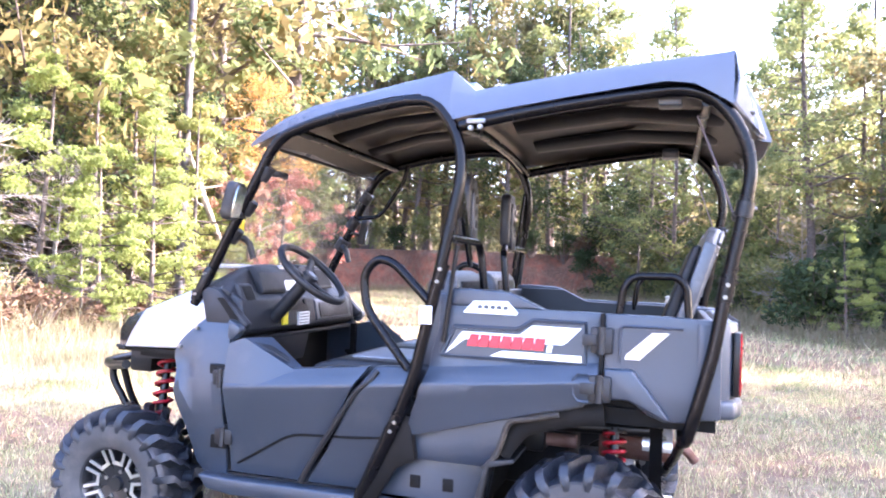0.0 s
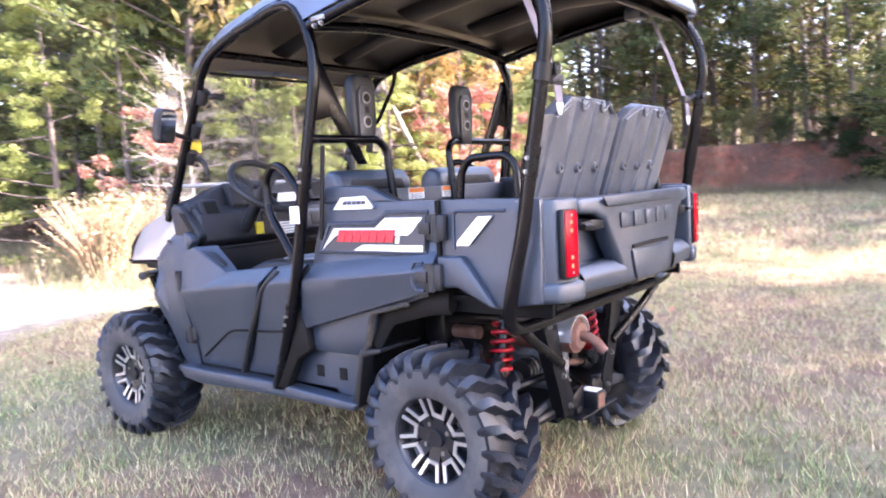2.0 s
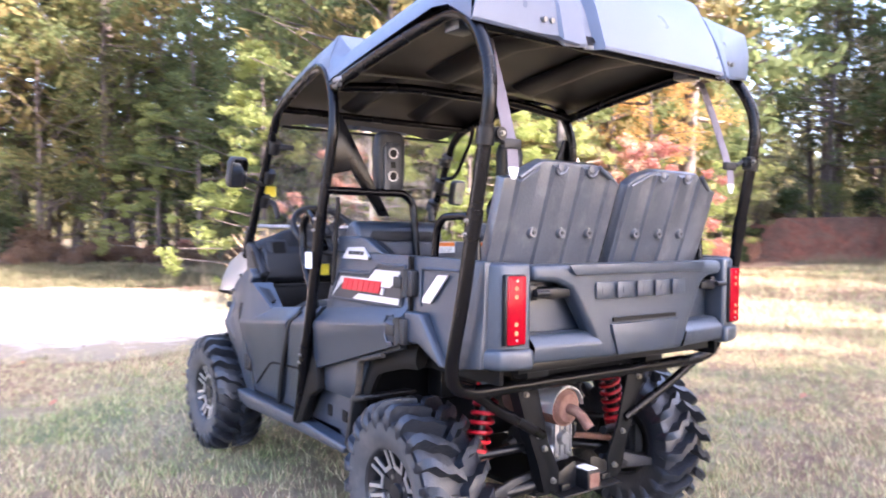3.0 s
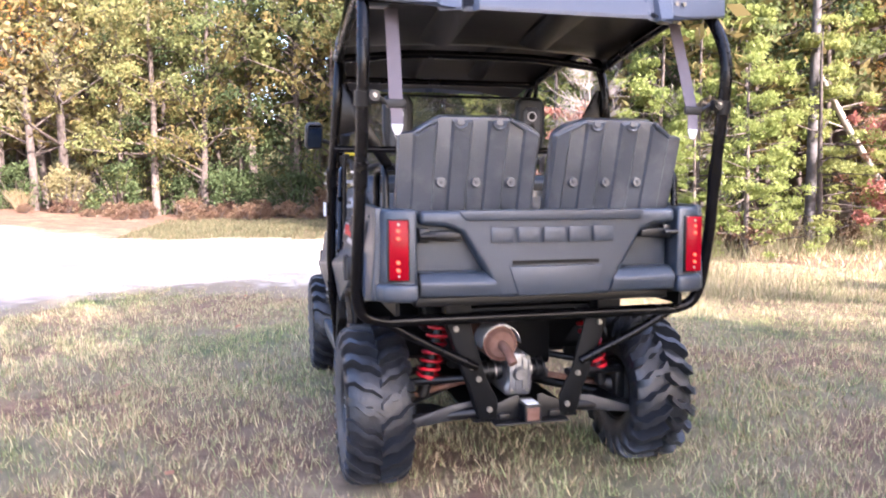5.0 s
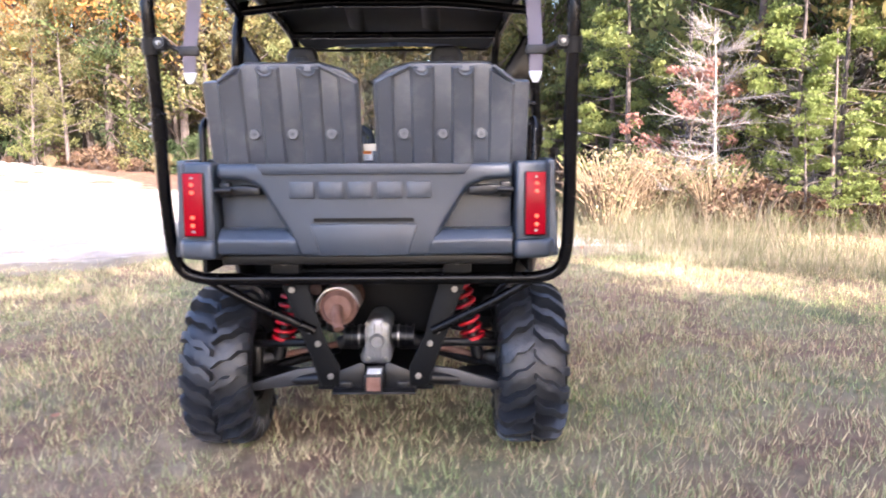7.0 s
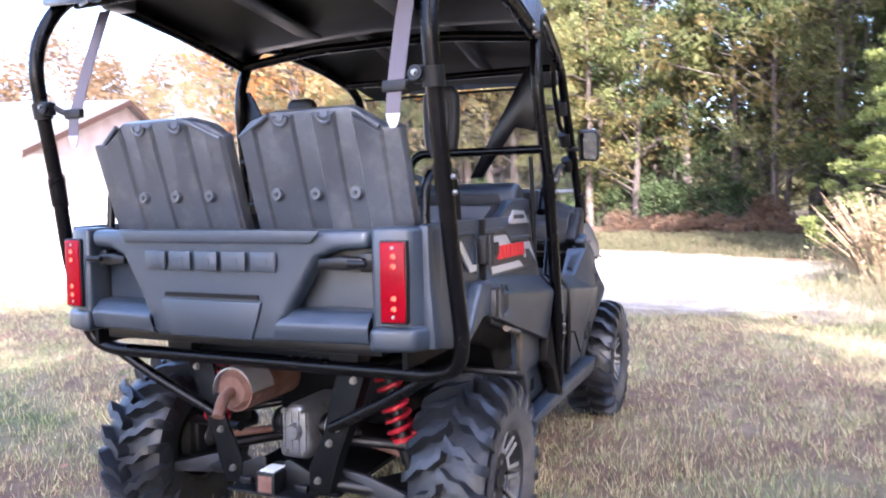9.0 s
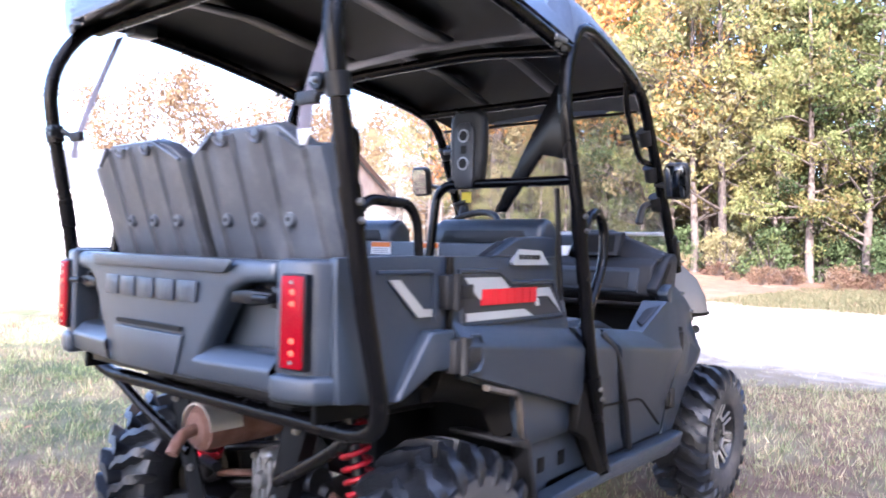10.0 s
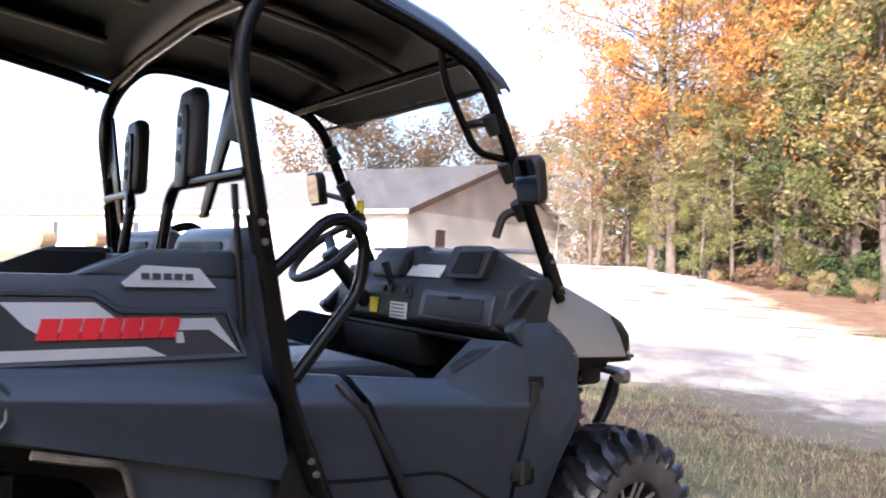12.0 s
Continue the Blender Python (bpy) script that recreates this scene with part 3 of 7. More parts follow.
def tree(kind, h, leaf_material, name, label, category, seed, crown_from=0.35, spread=0.28, clumps=60, per=85, size=0.085, lean=0.03, r0=None, twiggy=False):
    global _rng
    _rng = np.random.default_rng(seed)
    e = tagged(new(name), label, category)
    k = 9
    zz = np.linspace(-0.3, h * 0.97, k)
    bend = np.cumsum(_rng.normal(0, lean * h / k, (k, 2)), 0)
    bend -= bend[0]
    line = np.column_stack([bend, zz])
    r0 = r0 or 0.012 * h + 0.02
    tubes = [taper_tube(line, r0, r0 * 0.18, 8)]
    centres, radii = [], []
    nl = max(10, int(clumps / 3.2))
    for i in range(nl):
        f = crown_from + (1 - crown_from) * ((i + _rng.random()) / nl)
        z = f * h * 0.95
        base = np.array([np.interp(z, zz, line[:, 0]), np.interp(z, zz, line[:, 1]), z])
        az = _rng.random() * 2 * math.pi
        g = (f - crown_from) / (1 - crown_from)
        shape = (1 - g) ** 0.8 + 0.12 if kind == "pine" else math.sin(math.pi * min(1, 0.18 + 0.8 * g)) ** 0.7
        L = spread * h * shape * _rng.uniform(0.55, 1.15)
        rise = (0.12 if kind == "pine" else 0.45) * L
        tip = base + np.array([math.cos(az) * L, math.sin(az) * L, rise + _rng.normal(0, 0.1 * L)])
        midp = (base + tip) / 2 + _rng.normal(0, 0.06 * L, 3)
        tubes.append(taper_tube([base, midp, tip], r0 * 0.32 * (1.1 - g), 0.008, 5))
        m = max(1, int(round(clumps / nl)))
        for j in range(m):
            t = 0.45 + 0.6 * (j + _rng.random()) / m
            centres.append(base + (tip - base) * t + _rng.normal(0, 0.1 * L + 0.05, 3))
            radii.append((0.05 * h if kind != "pine" else 0.042 * h) * _rng.uniform(0.7, 1.25))
            if twiggy:
                for q in range(7):
                    b2 = base + (tip - base) * _rng.uniform(0.25, 1.0)
                    dv = (tip - base) / (L + 1e-6) + _rng.normal(0, 0.55, 3) + np.array([0, 0, 0.35])
                    t2 = b2 + dv * _rng.uniform(0.12, 0.38)
                    tubes.append(taper_tube([b2, (b2 + t2) / 2 + _rng.normal(0, 0.02, 3), t2], 0.006, 0.002, 4))
    V, F = join_tubes(tubes)
    np_mesh("trunk", V, F, M_GREYBARK if twiggy else M_BARK, e, smooth=True)
    if per:
        q = leaf_cloud(np.array(centres), np.array(radii), per, size, 0.55 if kind == "pine" else 0.8)
        np_mesh("crown", q, np.arange(len(q)).reshape(-1, 4), leaf_material, e)
    return e


def bush(h, w, leaf_material, name, label, category, seed, clumps=26, per=60, size=0.06, stems=12, bark=None):
    global _rng
    _rng = np.random.default_rng(seed)
    e = tagged(new(name), label, category)
    tubes, c = [], []
    for i in range(stems):
        az, L = _rng.random() * 6.28, _rng.uniform(0.3, 1.0)
        tip = np.array([math.cos(az) * w * 0.5 * L, math.sin(az) * w * 0.5 * L, h * _rng.uniform(0.55, 1.0)])
        tubes.append(taper_tube([(0.15 * tip[0], 0.15 * tip[1], -0.1), tip * (0.55, 0.55, 0.6), tip], 0.018, 0.005, 5))
    for i in range(clumps):
        t = _rng.random() ** 0.6
        az = _rng.random() * 6.28
        rad = w * 0.5 * math.sqrt(_rng.random()) * (1 - 0.55 * t)
        c.append((math.cos(az) * rad, math.sin(az) * rad, h * (0.12 + 0.8 * t)))
    V, F = join_tubes(tubes)
    tagged(np_mesh("stem", V, F, bark or M_BARK, e, smooth=True), kind="stuff")
    q = leaf_cloud(np.array(c), 0.16 * (h + w) * 0.5 + 0.06, per, size, 0.8)
    np_mesh("foliage", q, np.arange(len(q)).reshape(-1, 4), leaf_material, e)
    return e


PROTO = {
    "pine": [tree("pine", 14, M_PINE, "pine_tree", "tall loblolly pine with airy green needle clumps", "tree", 11, 0.35, 0.21, 110, 68, 0.085),
             tree("pine", 11, M_PINE, "pine_tree", "slender pine with yellow-green needles", "tree", 12, 0.2, 0.24, 100, 68, 0.08)],
    "young": [tree("pine", 6.5, M_YPINE, "young_pine", "young bushy pine at the wood edge", "tree", 13, 0.06, 0.32, 85, 90, 0.06)],
    "green": [tree("oak", 11, M_GREEN, "hardwood_tree", "hardwood tree with green leaves turning yellow", "tree", 21, 0.14, 0.32, 110, 70, 0.08),
              tree("oak", 8, M_GREEN, "hardwood_tree", "small hardwood tree with light green leaves", "tree", 22, 0.08, 0.34, 95, 84, 0.064)],
    "yellow": [tree("oak", 12, M_YELLOW, "maple_tree", "maple tree in yellow autumn leaf", "tree", 31, 0.18, 0.3, 105, 68, 0.084)],
    "orange": [tree("oak", 13, M_ORANGE, "maple_tree", "tall maple in orange autumn leaf", "tree", 41, 0.25, 0.28, 105, 68, 0.088)],
    "red": [tree("oak", 3.0, M_REDL, "sumac_tree", "small tree in russet autumn leaf", "tree", 51, 0.08, 0.42, 60, 75, 0.045)],
    "dark": [tree("oak", 9, M_DARKG, "cedar_tree", "dark evergreen at the wood edge", "tree", 61, 0.04, 0.28, 105, 76, 0.072)],
    "dead": [tree("pine", 4.2, M_YELLOW, "bare_tree", "bleached bare tree with fine twigs", "tree", 71, 0.08, 0.36, 120, 3, 0.03, twiggy=True, r0=0.045)],
    "oak": [tree("oak", 11, M_SHADELEAF, "oak_tree", "hardwood tree with leaves darkened to stand in for shade", "tree", 25, 0.1, 0.33, 110, 70, 0.082)],
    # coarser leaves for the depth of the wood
    "deep": [tree("oak", 12, M_SHADELEAF, "forest_tree", "tall forest tree in the depth of the wood", "tree", 23, 0.1, 0.34, 100, 32, 0.15),
             tree("pine", 14, M_PINE, "forest_tree", "tall forest pine in the depth of the wood", "tree", 14, 0.2, 0.26, 100, 32, 0.15),
             tree("oak", 11, M_YELLOW, "forest_tree", "yellowing forest tree in the depth of the wood", "tree", 33, 0.12, 0.32, 95, 32, 0.145)],
    "bushg": [bush(1.6, 2.0, M_GREEN, "bush", "leafy green bush at the wood edge", "bush", 81), bush(1.1, 1.6, M_DARKG, "bush", "low dark evergreen bush in shade", "bush", 82)],
    # dark leaves here carry the shade at the foot of the wood
    "bushd": [bush(1.3, 1.9, M_DARKG, "bush", "undergrowth bush, dark to stand in for shade below the wood edge", "bush", 87, per=75)],
    "bushy": [bush(1.5, 1.9, M_YELLOW, "bush", "straw-yellow autumn bush in sunlight", "bush", 83, per=70), bush(1.2, 1.8, M_TANB, "bush", "dry tan brush with thin stalks", "bush", 84, clumps=40, per=34, size=0.034, stems=110, bark=M_HAY)],
    "bushr": [bush(1.2, 1.6, M_REDL, "bush", "russet autumn bush with dense leaves", "bush", 85)],
}
PROTO["deepg"] = PROTO["deep"][:2]
PROTO["shade"] = [tree("oak", 15, M_GREEN, "shade_tree", "unseen tall tree with a high crown, placed to shade the lawn", "tree", 24, 0.3, 0.31, 120, 60, 0.125)]
PROTO["scrub"] = [bush(0.75, 1.7, M_SCRUB, "scrub", "low brown scrub along the wood edge", "bush", 86, clumps=24, per=55, size=0.06, stems=30)]
_used = set()
_trng = random.Random(5)


def plant(kind, x, y, s=1.0, which=None):
    protos = PROTO[kind]
    p = protos[which if which is not None else _trng.randrange(len(protos))]
    m = pose(x, y, float(height(x, y)) - 0.03, _trng.uniform(-3, 3), _trng.uniform(-3, 3), _trng.uniform(0, 360))
    s *= _trng.uniform(0.88, 1.14)
    if p.name in _used:
        p = copy_thing(p, m)
    else:
        _used.add(p.name)
        p.matrix_basis = m
    p.scale = (s, s, s * _trng.uniform(0.95, 1.08))
    return p


def edge_row(pts, step, out, kinds, jitter=0.7, scale=1.0):
    """Plants along a line of the plan, out metres behind it (to its left, seen along it)."""
    P = [Vector((*p, 0)) for p in pts]
    carry = 0.0
    for a, b in zip(P, P[1:]):
        d = b - a
        L = d.length
        d.normalize()
        nrm = Vector((-d.y, d.x, 0))
        t = carry
        while t < L:
            q = a + d * t + nrm * (out + _trng.uniform(-jitter, jitter))
            plant(_trng.choice(kinds), q.x, q.y, scale)
            t += step * _trng.uniform(0.7, 1.35)
        carry = t - L


# the wood's edge: behind the meadow, up on the clay bank
E_BACK = [(8.5, 12.5), (4.2, 17.5), (1.5, 25), (-4, 33.6), (-12, 34.2), (-20, 34.6)]
# the wood nearest the vehicle, then along the far side of the drive
E_NEAR = [(-19, 32), (-15, 24), (-11.6, 16), (-9.4, 11.2), (-9.8, 7.6), (-11.2, 5.6), (-14, 6.4), (-18, 6.6), (-24, 6.8), (-28, 4)]
E_FAR = [(-28, 4), (-30.5, -1), (-30.5, -7), (-31.5, -13), (-33.5, -18.5), (-37, -22)]


def litter_amount(x, y):
    """1 inside the woods, falling to 0 some metres out on the open side."""
    best = np.zeros_like(x)
    for line in (E_NEAR, E_FAR, E_BACK):
        for (ax, ay), (bx, by) in zip(line, line[1:]):
            dx, dy = bx - ax, by - ay
            L2 = dx * dx + dy * dy
            t = np.clip(((x - ax) * dx + (y - ay) * dy) / L2, 0, 1)
            d = np.hypot(x - ax - t * dx, y - ay - t * dy)
            outside = ((x - ax) * dy - (y - ay) * dx) < 0
            best = np.maximum(best, np.where(outside, np.clip(np.where(y < -4, 2.2 - d / 7.2, 1.7 - d / 5.5) if line is E_FAR else 1.25 - d / 3.2, 0, 1), np.clip(1.2 - d / 14.0, 0, 1)))
    return best


_gc = np.empty(len(ground.data.vertices) * 3)
ground.data.vertices.foreach_get("co", _gc)
_gc = _gc.reshape(-1, 3)
ground.data.attributes.new("litter", "FLOAT", "POINT").data.foreach_set("value", litter_amount(_gc[:, 0], _gc[:, 1]))
# trees out of view, inferred from the lawn's shade and placed to cast it
E_SHADE = [(13.9, 8.7), (14.2, 6.0), (14.5, 3.2)]
edge_row(E_BACK[:3], 2.2, -0.6, ["dark", "pine", "dark", "green", "pine"], 0.7, 0.66)
edge_row(E_BACK[2:4], 2.4, -0.6, ["dark", "pine", "dark", "green", "pine"], 0.7, 0.9)
edge_row(E_BACK[3:], 2.4, -0.6, ["dark", "pine", "dark", "green", "pine"], 0.7, 1.15)
edge_row(E_BACK[:3], 1.6, -3.0, ["deep"], 0.7, 0.74)
edge_row(E_BACK[2:4], 2.0, -3.4, ["deep"], 0.7, 0.85)
edge_row(E_BACK[3:], 1.5, -3.4, ["deep"], 0.7, 1.3)
edge_row(E_BACK[:3], 2.4, -6.0, ["deep"], 0.7, 0.72)
edge_row(E_BACK[2:4], 3.6, -7.0, ["deep"], 0.7, 0.9)
edge_row(E_BACK[3:], 2.4, -7.0, ["deep"], 0.7, 1.4)
edge_row(E_BACK, 1.7, 0.6, ["bushg", "bushg", "bushy", "scrub"], 0.5, 1.15)
edge_row(E_BACK[:4], 1.5, -0.9, ["bushg", "bushy", "bushg"], 0.5, 1.7)
edge_row(E_BACK[:4], 2.0, -2.2, ["bushg", "bushy", "bushg", "bushd"], 0.5, 2.5)
edge_row(E_NEAR, 2.0, -0.5, ["pine", "green", "young", "young", "pine", "young"], 0.5, 0.85)
edge_row(E_NEAR, 2.3, -2.8, ["pine", "deep", "green", "deep"], 0.7, 1.15)
edge_row(E_NEAR, 3.0, -5.6, ["deep", "pine", "deep"], 0.7, 1.32)
edge_row(E_NEAR, 4.4, -9.0, ["deep"], 0.7, 1.4)
edge_row(E_NEAR, 1.5, 0.5, ["bushr", "bushy", "scrub", "bushg", "scrub"], 0.4, 0.8)
# darker kinds on the far edge stand in for shade on these trees
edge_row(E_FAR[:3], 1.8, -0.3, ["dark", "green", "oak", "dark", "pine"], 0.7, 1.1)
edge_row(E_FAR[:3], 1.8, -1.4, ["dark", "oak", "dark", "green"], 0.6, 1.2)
edge_row(E_FAR[2:], 1.7, -0.3, ["yellow", "green", "dark", "green", "yellow", "orange", "dead", "green"], 0.7, 1.15)
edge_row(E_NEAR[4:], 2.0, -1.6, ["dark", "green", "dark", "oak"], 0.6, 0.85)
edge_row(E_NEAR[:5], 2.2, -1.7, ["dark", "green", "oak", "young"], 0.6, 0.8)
edge_row(E_FAR[:3], 2.0, -2.2, ["deepg"], 0.5, 1.25)
edge_row(E_FAR[2:], 2.0, -2.0, ["deep"], 0.5, 1.2)
edge_row(E_FAR[:3], 2.4, -4.0, ["deepg"], 0.7, 1.35)
edge_row(E_FAR[2:], 2.4, -4.0, ["deep", "deep", "yellow"], 0.7, 1.3)
edge_row(E_FAR, 4.8, -7.0, ["deep"])
# dark undergrowth in place of shade under the far trees
edge_row(E_FAR[:3], 1.9, -0.2, ["bushd", "scrub", "bushd"], 0.6, 1.4)
edge_row(E_FAR[2:], 1.9, 0.2, ["bushd", "scrub", "bushg", "bushy", "scrub"], 0.6, 1.3)
edge_row(E_SHADE, 2.2, 0.0, ["shade"], 0.4, 0.82)
edge_row(E_SHADE, 2.2, -2.4, ["shade"], 0.4, 0.86)
edge_row(E_SHADE, 3.4, -4.8, ["shade"], 0.4, 0.9)
edge_row(E_FAR[:3], 1.3, 1.3, ["scrub"], 0.6, 0.9)
edge_row(E_FAR[:3], 1.4, 2.8, ["scrub"], 0.7, 0.75)
edge_row(E_FAR[:3], 1.8, 4.2, ["scrub"], 0.8, 0.55)
edge_row(E_FAR[2:], 1.7, 0.9, ["scrub", "bushy", "scrub"], 0.9, 0.7)
edge_row(E_FAR[2:], 2.2, 2.2, ["scrub", "bushy"], 1.0, 0.45)
edge_row(E_NEAR[4:], 2.0, 1.0, ["scrub"], 0.5, 0.9)
# single plants that stand out; the last three are unseen trees added for shade
for kind, x, y, s, w in [("red", -10.4, 4.6, 0.9, None), ("red", -7.2, 9.7, 0.95, None), ("dead", -9.6, 6.5, 0.62, None), ("dead", -10.4, 7.3, 0.7, None), ("red", -8.6, 10.8, 1.1, None), ("dead", -9.5, 4.85, 1.0, None), ("dead", -10.8, 5.3, 0.8, None),
                         ("young", -8.7, 6.5, 0.6, None), ("young", -8.9, 7.6, 0.66, None), ("young", -8.2, 5.75, 0.3, None), ("young", -8.3, 6.2, 0.5, None), ("young", -7.9, 6.9, 0.52, None), ("young", -8.6, 9.0, 0.6, None), ("young", -9.6, 6.2, 0.62, None), ("young", -13.2, 4.3, 0.8, None), ("young", -12.3, 5.3, 0.8, None), ("bushy", -9.3, 3.0, 1.05, 1), ("bushy", -9.6, 3.5, 1.0, 1), ("bushy", -9.9, 4.1, 1.1, 1), ("bushy", -9.0, 4.6, 0.8, 1), ("scrub", -8.5, 6.0, 0.9, None), ("scrub", -8.2, 6.9, 0.9, None), ("scrub", -8.6, 5.1, 0.9, None), ("bushy", -11.4, 4.5, 1.1, 1), ("bushy", -12.8, 5.0, 1.1, 1),
                         ("yellow", -31.6, -17.2, 0.62, None), ("green", -32.4, -19.2, 0.95, 1), ("yellow", -33.3, -20.4, 0.7, None), ("green", -34.2, -21.8, 0.9, 1), ("yellow", -35.4, -23.2, 0.75, None), ("green", -36.6, -24.6, 0.9, 1), ("dark", -37.6, -25.8, 0.7, None), ("yellow", -39.0, -27.2, 0.75, None), ("bushg", -31.8, -18.6, 1.6, 0), ("bushd", -33.6, -21.6, 1.7, None), ("bushg", -35.4, -24.4, 1.6, 0), ("orange", -32.5, -21.3, 1.75, None), ("orange", -34.5, -24.0, 1.5, None), ("orange", -33.5, -22.6, 1.6, None), ("yellow", -42.3, -43.5, 0.8, None), ("yellow", -44.5, -41.5, 0.9, None), ("orange", -46.5, -39.5, 0.85, None), ("yellow", -48.0, -37.3, 1.0, None), ("green", -49.5, -35.0, 0.9, 0), ("yellow", -47.0, -33.0, 1.0, None), ("orange", -44.0, -30.0, 0.95, None), ("dead", -41.5, -38.5, 2.2, None), ("dead", -43.5, -36.5, 2.4, None), ("yellow", -40.0, -26.0, 0.85, None), ("orange", -38.5, -31.5, 1.05, None), ("yellow", -40.5, -34.0, 1.0, None), ("yellow", -38.0, -28.5, 1.15, None), ("yellow", -37.5, -23.5, 1.0, None), ("green", -31.0, -18.5, 0.8, 1), ("orange", -9.4, 12.5, 0.42, None), ("dark", -1.0, 27.0, 0.55, None), ("dark", 2.2, 21.0, 0.5, None), ("bushg", 3.6, 16.0, 1.5, 1), ("bushg", 1.4, 22.5, 1.6, 1), ("young", 3.9, 14.5, 0.35, None), ("young", 4.9, 15.2, 0.42, None), ("dead", 3.7, 18.6, 0.75, None), ("dark", 1.9, 24.0, 0.5, None), ("shade", 14.0, 12.4, 0.6, None), ("shade", 14.4, 15.2, 0.62, None), ("shade", 13.0, 17.6, 0.62, None)]:
    plant(kind, x, y, s, w)


def bare_trunk(name, label, pts, r0, r1, material):
    e = tagged(new(name), label, "tree trunk")
    pts = [np.array(p) for p in pts]
    tubes = [taper_tube(pts, r0, r1, 9)]
    for k in range(5):
        a = pts[1] + (pts[-1] - pts[1]) * (0.2 + 0.17 * k)
        d = np.array([math.cos(2.4 * k), math.sin(2.4 * k), 0.25])
        tubes.append(taper_tube([a, a + d * 0.25, a + d * (0.5 + 0.1 * (k % 3))], 0.018, 0.005, 5))
    V, F = join_tubes(tubes)
    np_mesh("trunk", V, F, material, e, smooth=True)
    return e


bare_trunk("tree_trunk", "tall grey pine trunk at the wood edge", [(-9.0, 9.1, -0.1), (-9.02, 9.1, 3.0), (-8.95, 9.05, 6.5), (-9.1, 9.1, 10.5)], 0.105, 0.05, M_TRUNKGREY)
bare_trunk("leaning_trunk", "pale broken trunk leaning among the brush", [(-9.2, 11.9, -0.1), (-9.1, 11.0, 1.0), (-9.0, 9.9, 2.3), (-9.0, 9.15, 3.4)], 0.08, 0.05, M_TRUNKPALE)
for group in PROTO.values():
    for p in group:
        if p.name not in _used:
            _used.add(p.name)
            p.matrix_basis = pose(-40 - 3 * len(_used), 30, 0)

# distant woods that close the view
_rng = np.random.default_rng(3)


def far_woods():
    n = 1700
    az = np.radians(_rng.uniform(62, 219, n))
    r = _rng.uniform(46, 64, n)
    c = np.column_stack([r * np.cos(az), r * np.sin(az), 11.5 * _rng.random(n) ** 1.2 + 1])
    q = leaf_cloud(c, 2.0, 36, 0.32, 0.9)
    ob = np_mesh("far_woods", q, np.arange(len(q)).reshape(-1, 4), M_FARG)
    tagged(ob, "distant autumn woodland beyond the wood edge", "woodland", kind="stuff")
    # plain band far behind; the dimness of the woods' depth is in its colour
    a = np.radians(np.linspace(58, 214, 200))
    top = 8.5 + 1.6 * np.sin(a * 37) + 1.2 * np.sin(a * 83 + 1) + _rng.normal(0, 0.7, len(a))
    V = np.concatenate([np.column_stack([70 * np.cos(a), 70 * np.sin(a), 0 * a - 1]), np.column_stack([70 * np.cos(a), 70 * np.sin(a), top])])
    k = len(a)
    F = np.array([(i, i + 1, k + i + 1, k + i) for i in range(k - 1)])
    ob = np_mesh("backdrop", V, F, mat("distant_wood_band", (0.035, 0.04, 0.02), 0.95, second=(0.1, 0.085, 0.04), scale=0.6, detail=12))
    tagged(ob, "plain dark-coloured band standing for distant woodland", "backdrop", kind="structure")
    # arc of woods out of view, added so that the side mirror reflects dark
    n = 380
    az = np.radians(_rng.uniform(288, 328, n))
    r = _rng.uniform(58, 76, n)
    c = np.column_stack([r * np.cos(az), r * np.sin(az), 9.0 * _rng.random(n) ** 1.1 + 1])
    q = leaf_cloud(c, 2.1, 34, 0.34, 0.9)
    ob = np_mesh("far_woods", q, np.arange(len(q)).reshape(-1, 4), M_FARG)
    tagged(ob, "unseen woodland arc added to darken the mirror's reflection", "woodland", kind="stuff")
    n = 1300
    az = np.radians(_rng.uniform(213, 246, n) + _rng.normal(0, 1.2, n))
    r = _rng.uniform(100, 118, n)
    c = np.column_stack([r * np.cos(az), r * np.sin(az), (20.5 + 2.5 * np.sin(az * 41) + 1.5 * np.sin(az * 97)) * _rng.random(n) ** 0.9 + 1.5])
    q = leaf_cloud(c, 2.3, 46, 0.36, 0.9)
    ob = np_mesh("far_woods", q, np.arange(len(q)).reshape(-1, 4), M_FARTAN)
    tagged(ob, "distant tan autumn woodland behind the hall", "woodland", kind="stuff")


far_woods()


def blades(name, n, region, hmin, hmax, width, material, label, lean=0.5, seed=1, tuft=1, tuft_r=0.0):
    """Single grass blades, three corners each."""
    rng = np.random.default_rng(seed)
    x, y = region(rng, n // tuft)
    x, y = np.repeat(x, tuft), np.repeat(y, tuft)
    spread = rng.normal(0, 1, (len(x), 2))
    x, y = x + spread[:, 0] * tuft_r, y + spread[:, 1] * tuft_r
    z = height(x, y)
    m = len(x)
    hgt = rng.uniform(hmin, hmax, m) * (0.6 + 0.8 * rng.random(m) ** 2)
    az = rng.random(m) * 2 * math.pi
    dx, dy = np.cos(az) * width * rng.uniform(0.6, 1.3, m), np.sin(az) * width * rng.uniform(0.6, 1.3, m)
    lx, ly = rng.normal(0, lean, m) * hgt + spread[:, 0] * hgt * 0.35 * (tuft > 1), rng.normal(0, lean, m) * hgt + spread[:, 1] * hgt * 0.35 * (tuft > 1)
    b0 = np.column_stack([x - dx, y - dy, z - 0.01])
    b1 = np.column_stack([x + dx, y + dy, z - 0.01])
    tp = np.column_stack([x + lx, y + ly, z + hgt])
    V = np.stack([b0, b1, tp], 1).reshape(-1, 3)
    ob = np_mesh(name, V, np.arange(3 * m).reshape(-1, 3), material)
    return tagged(ob, label, "grass", kind="stuff")


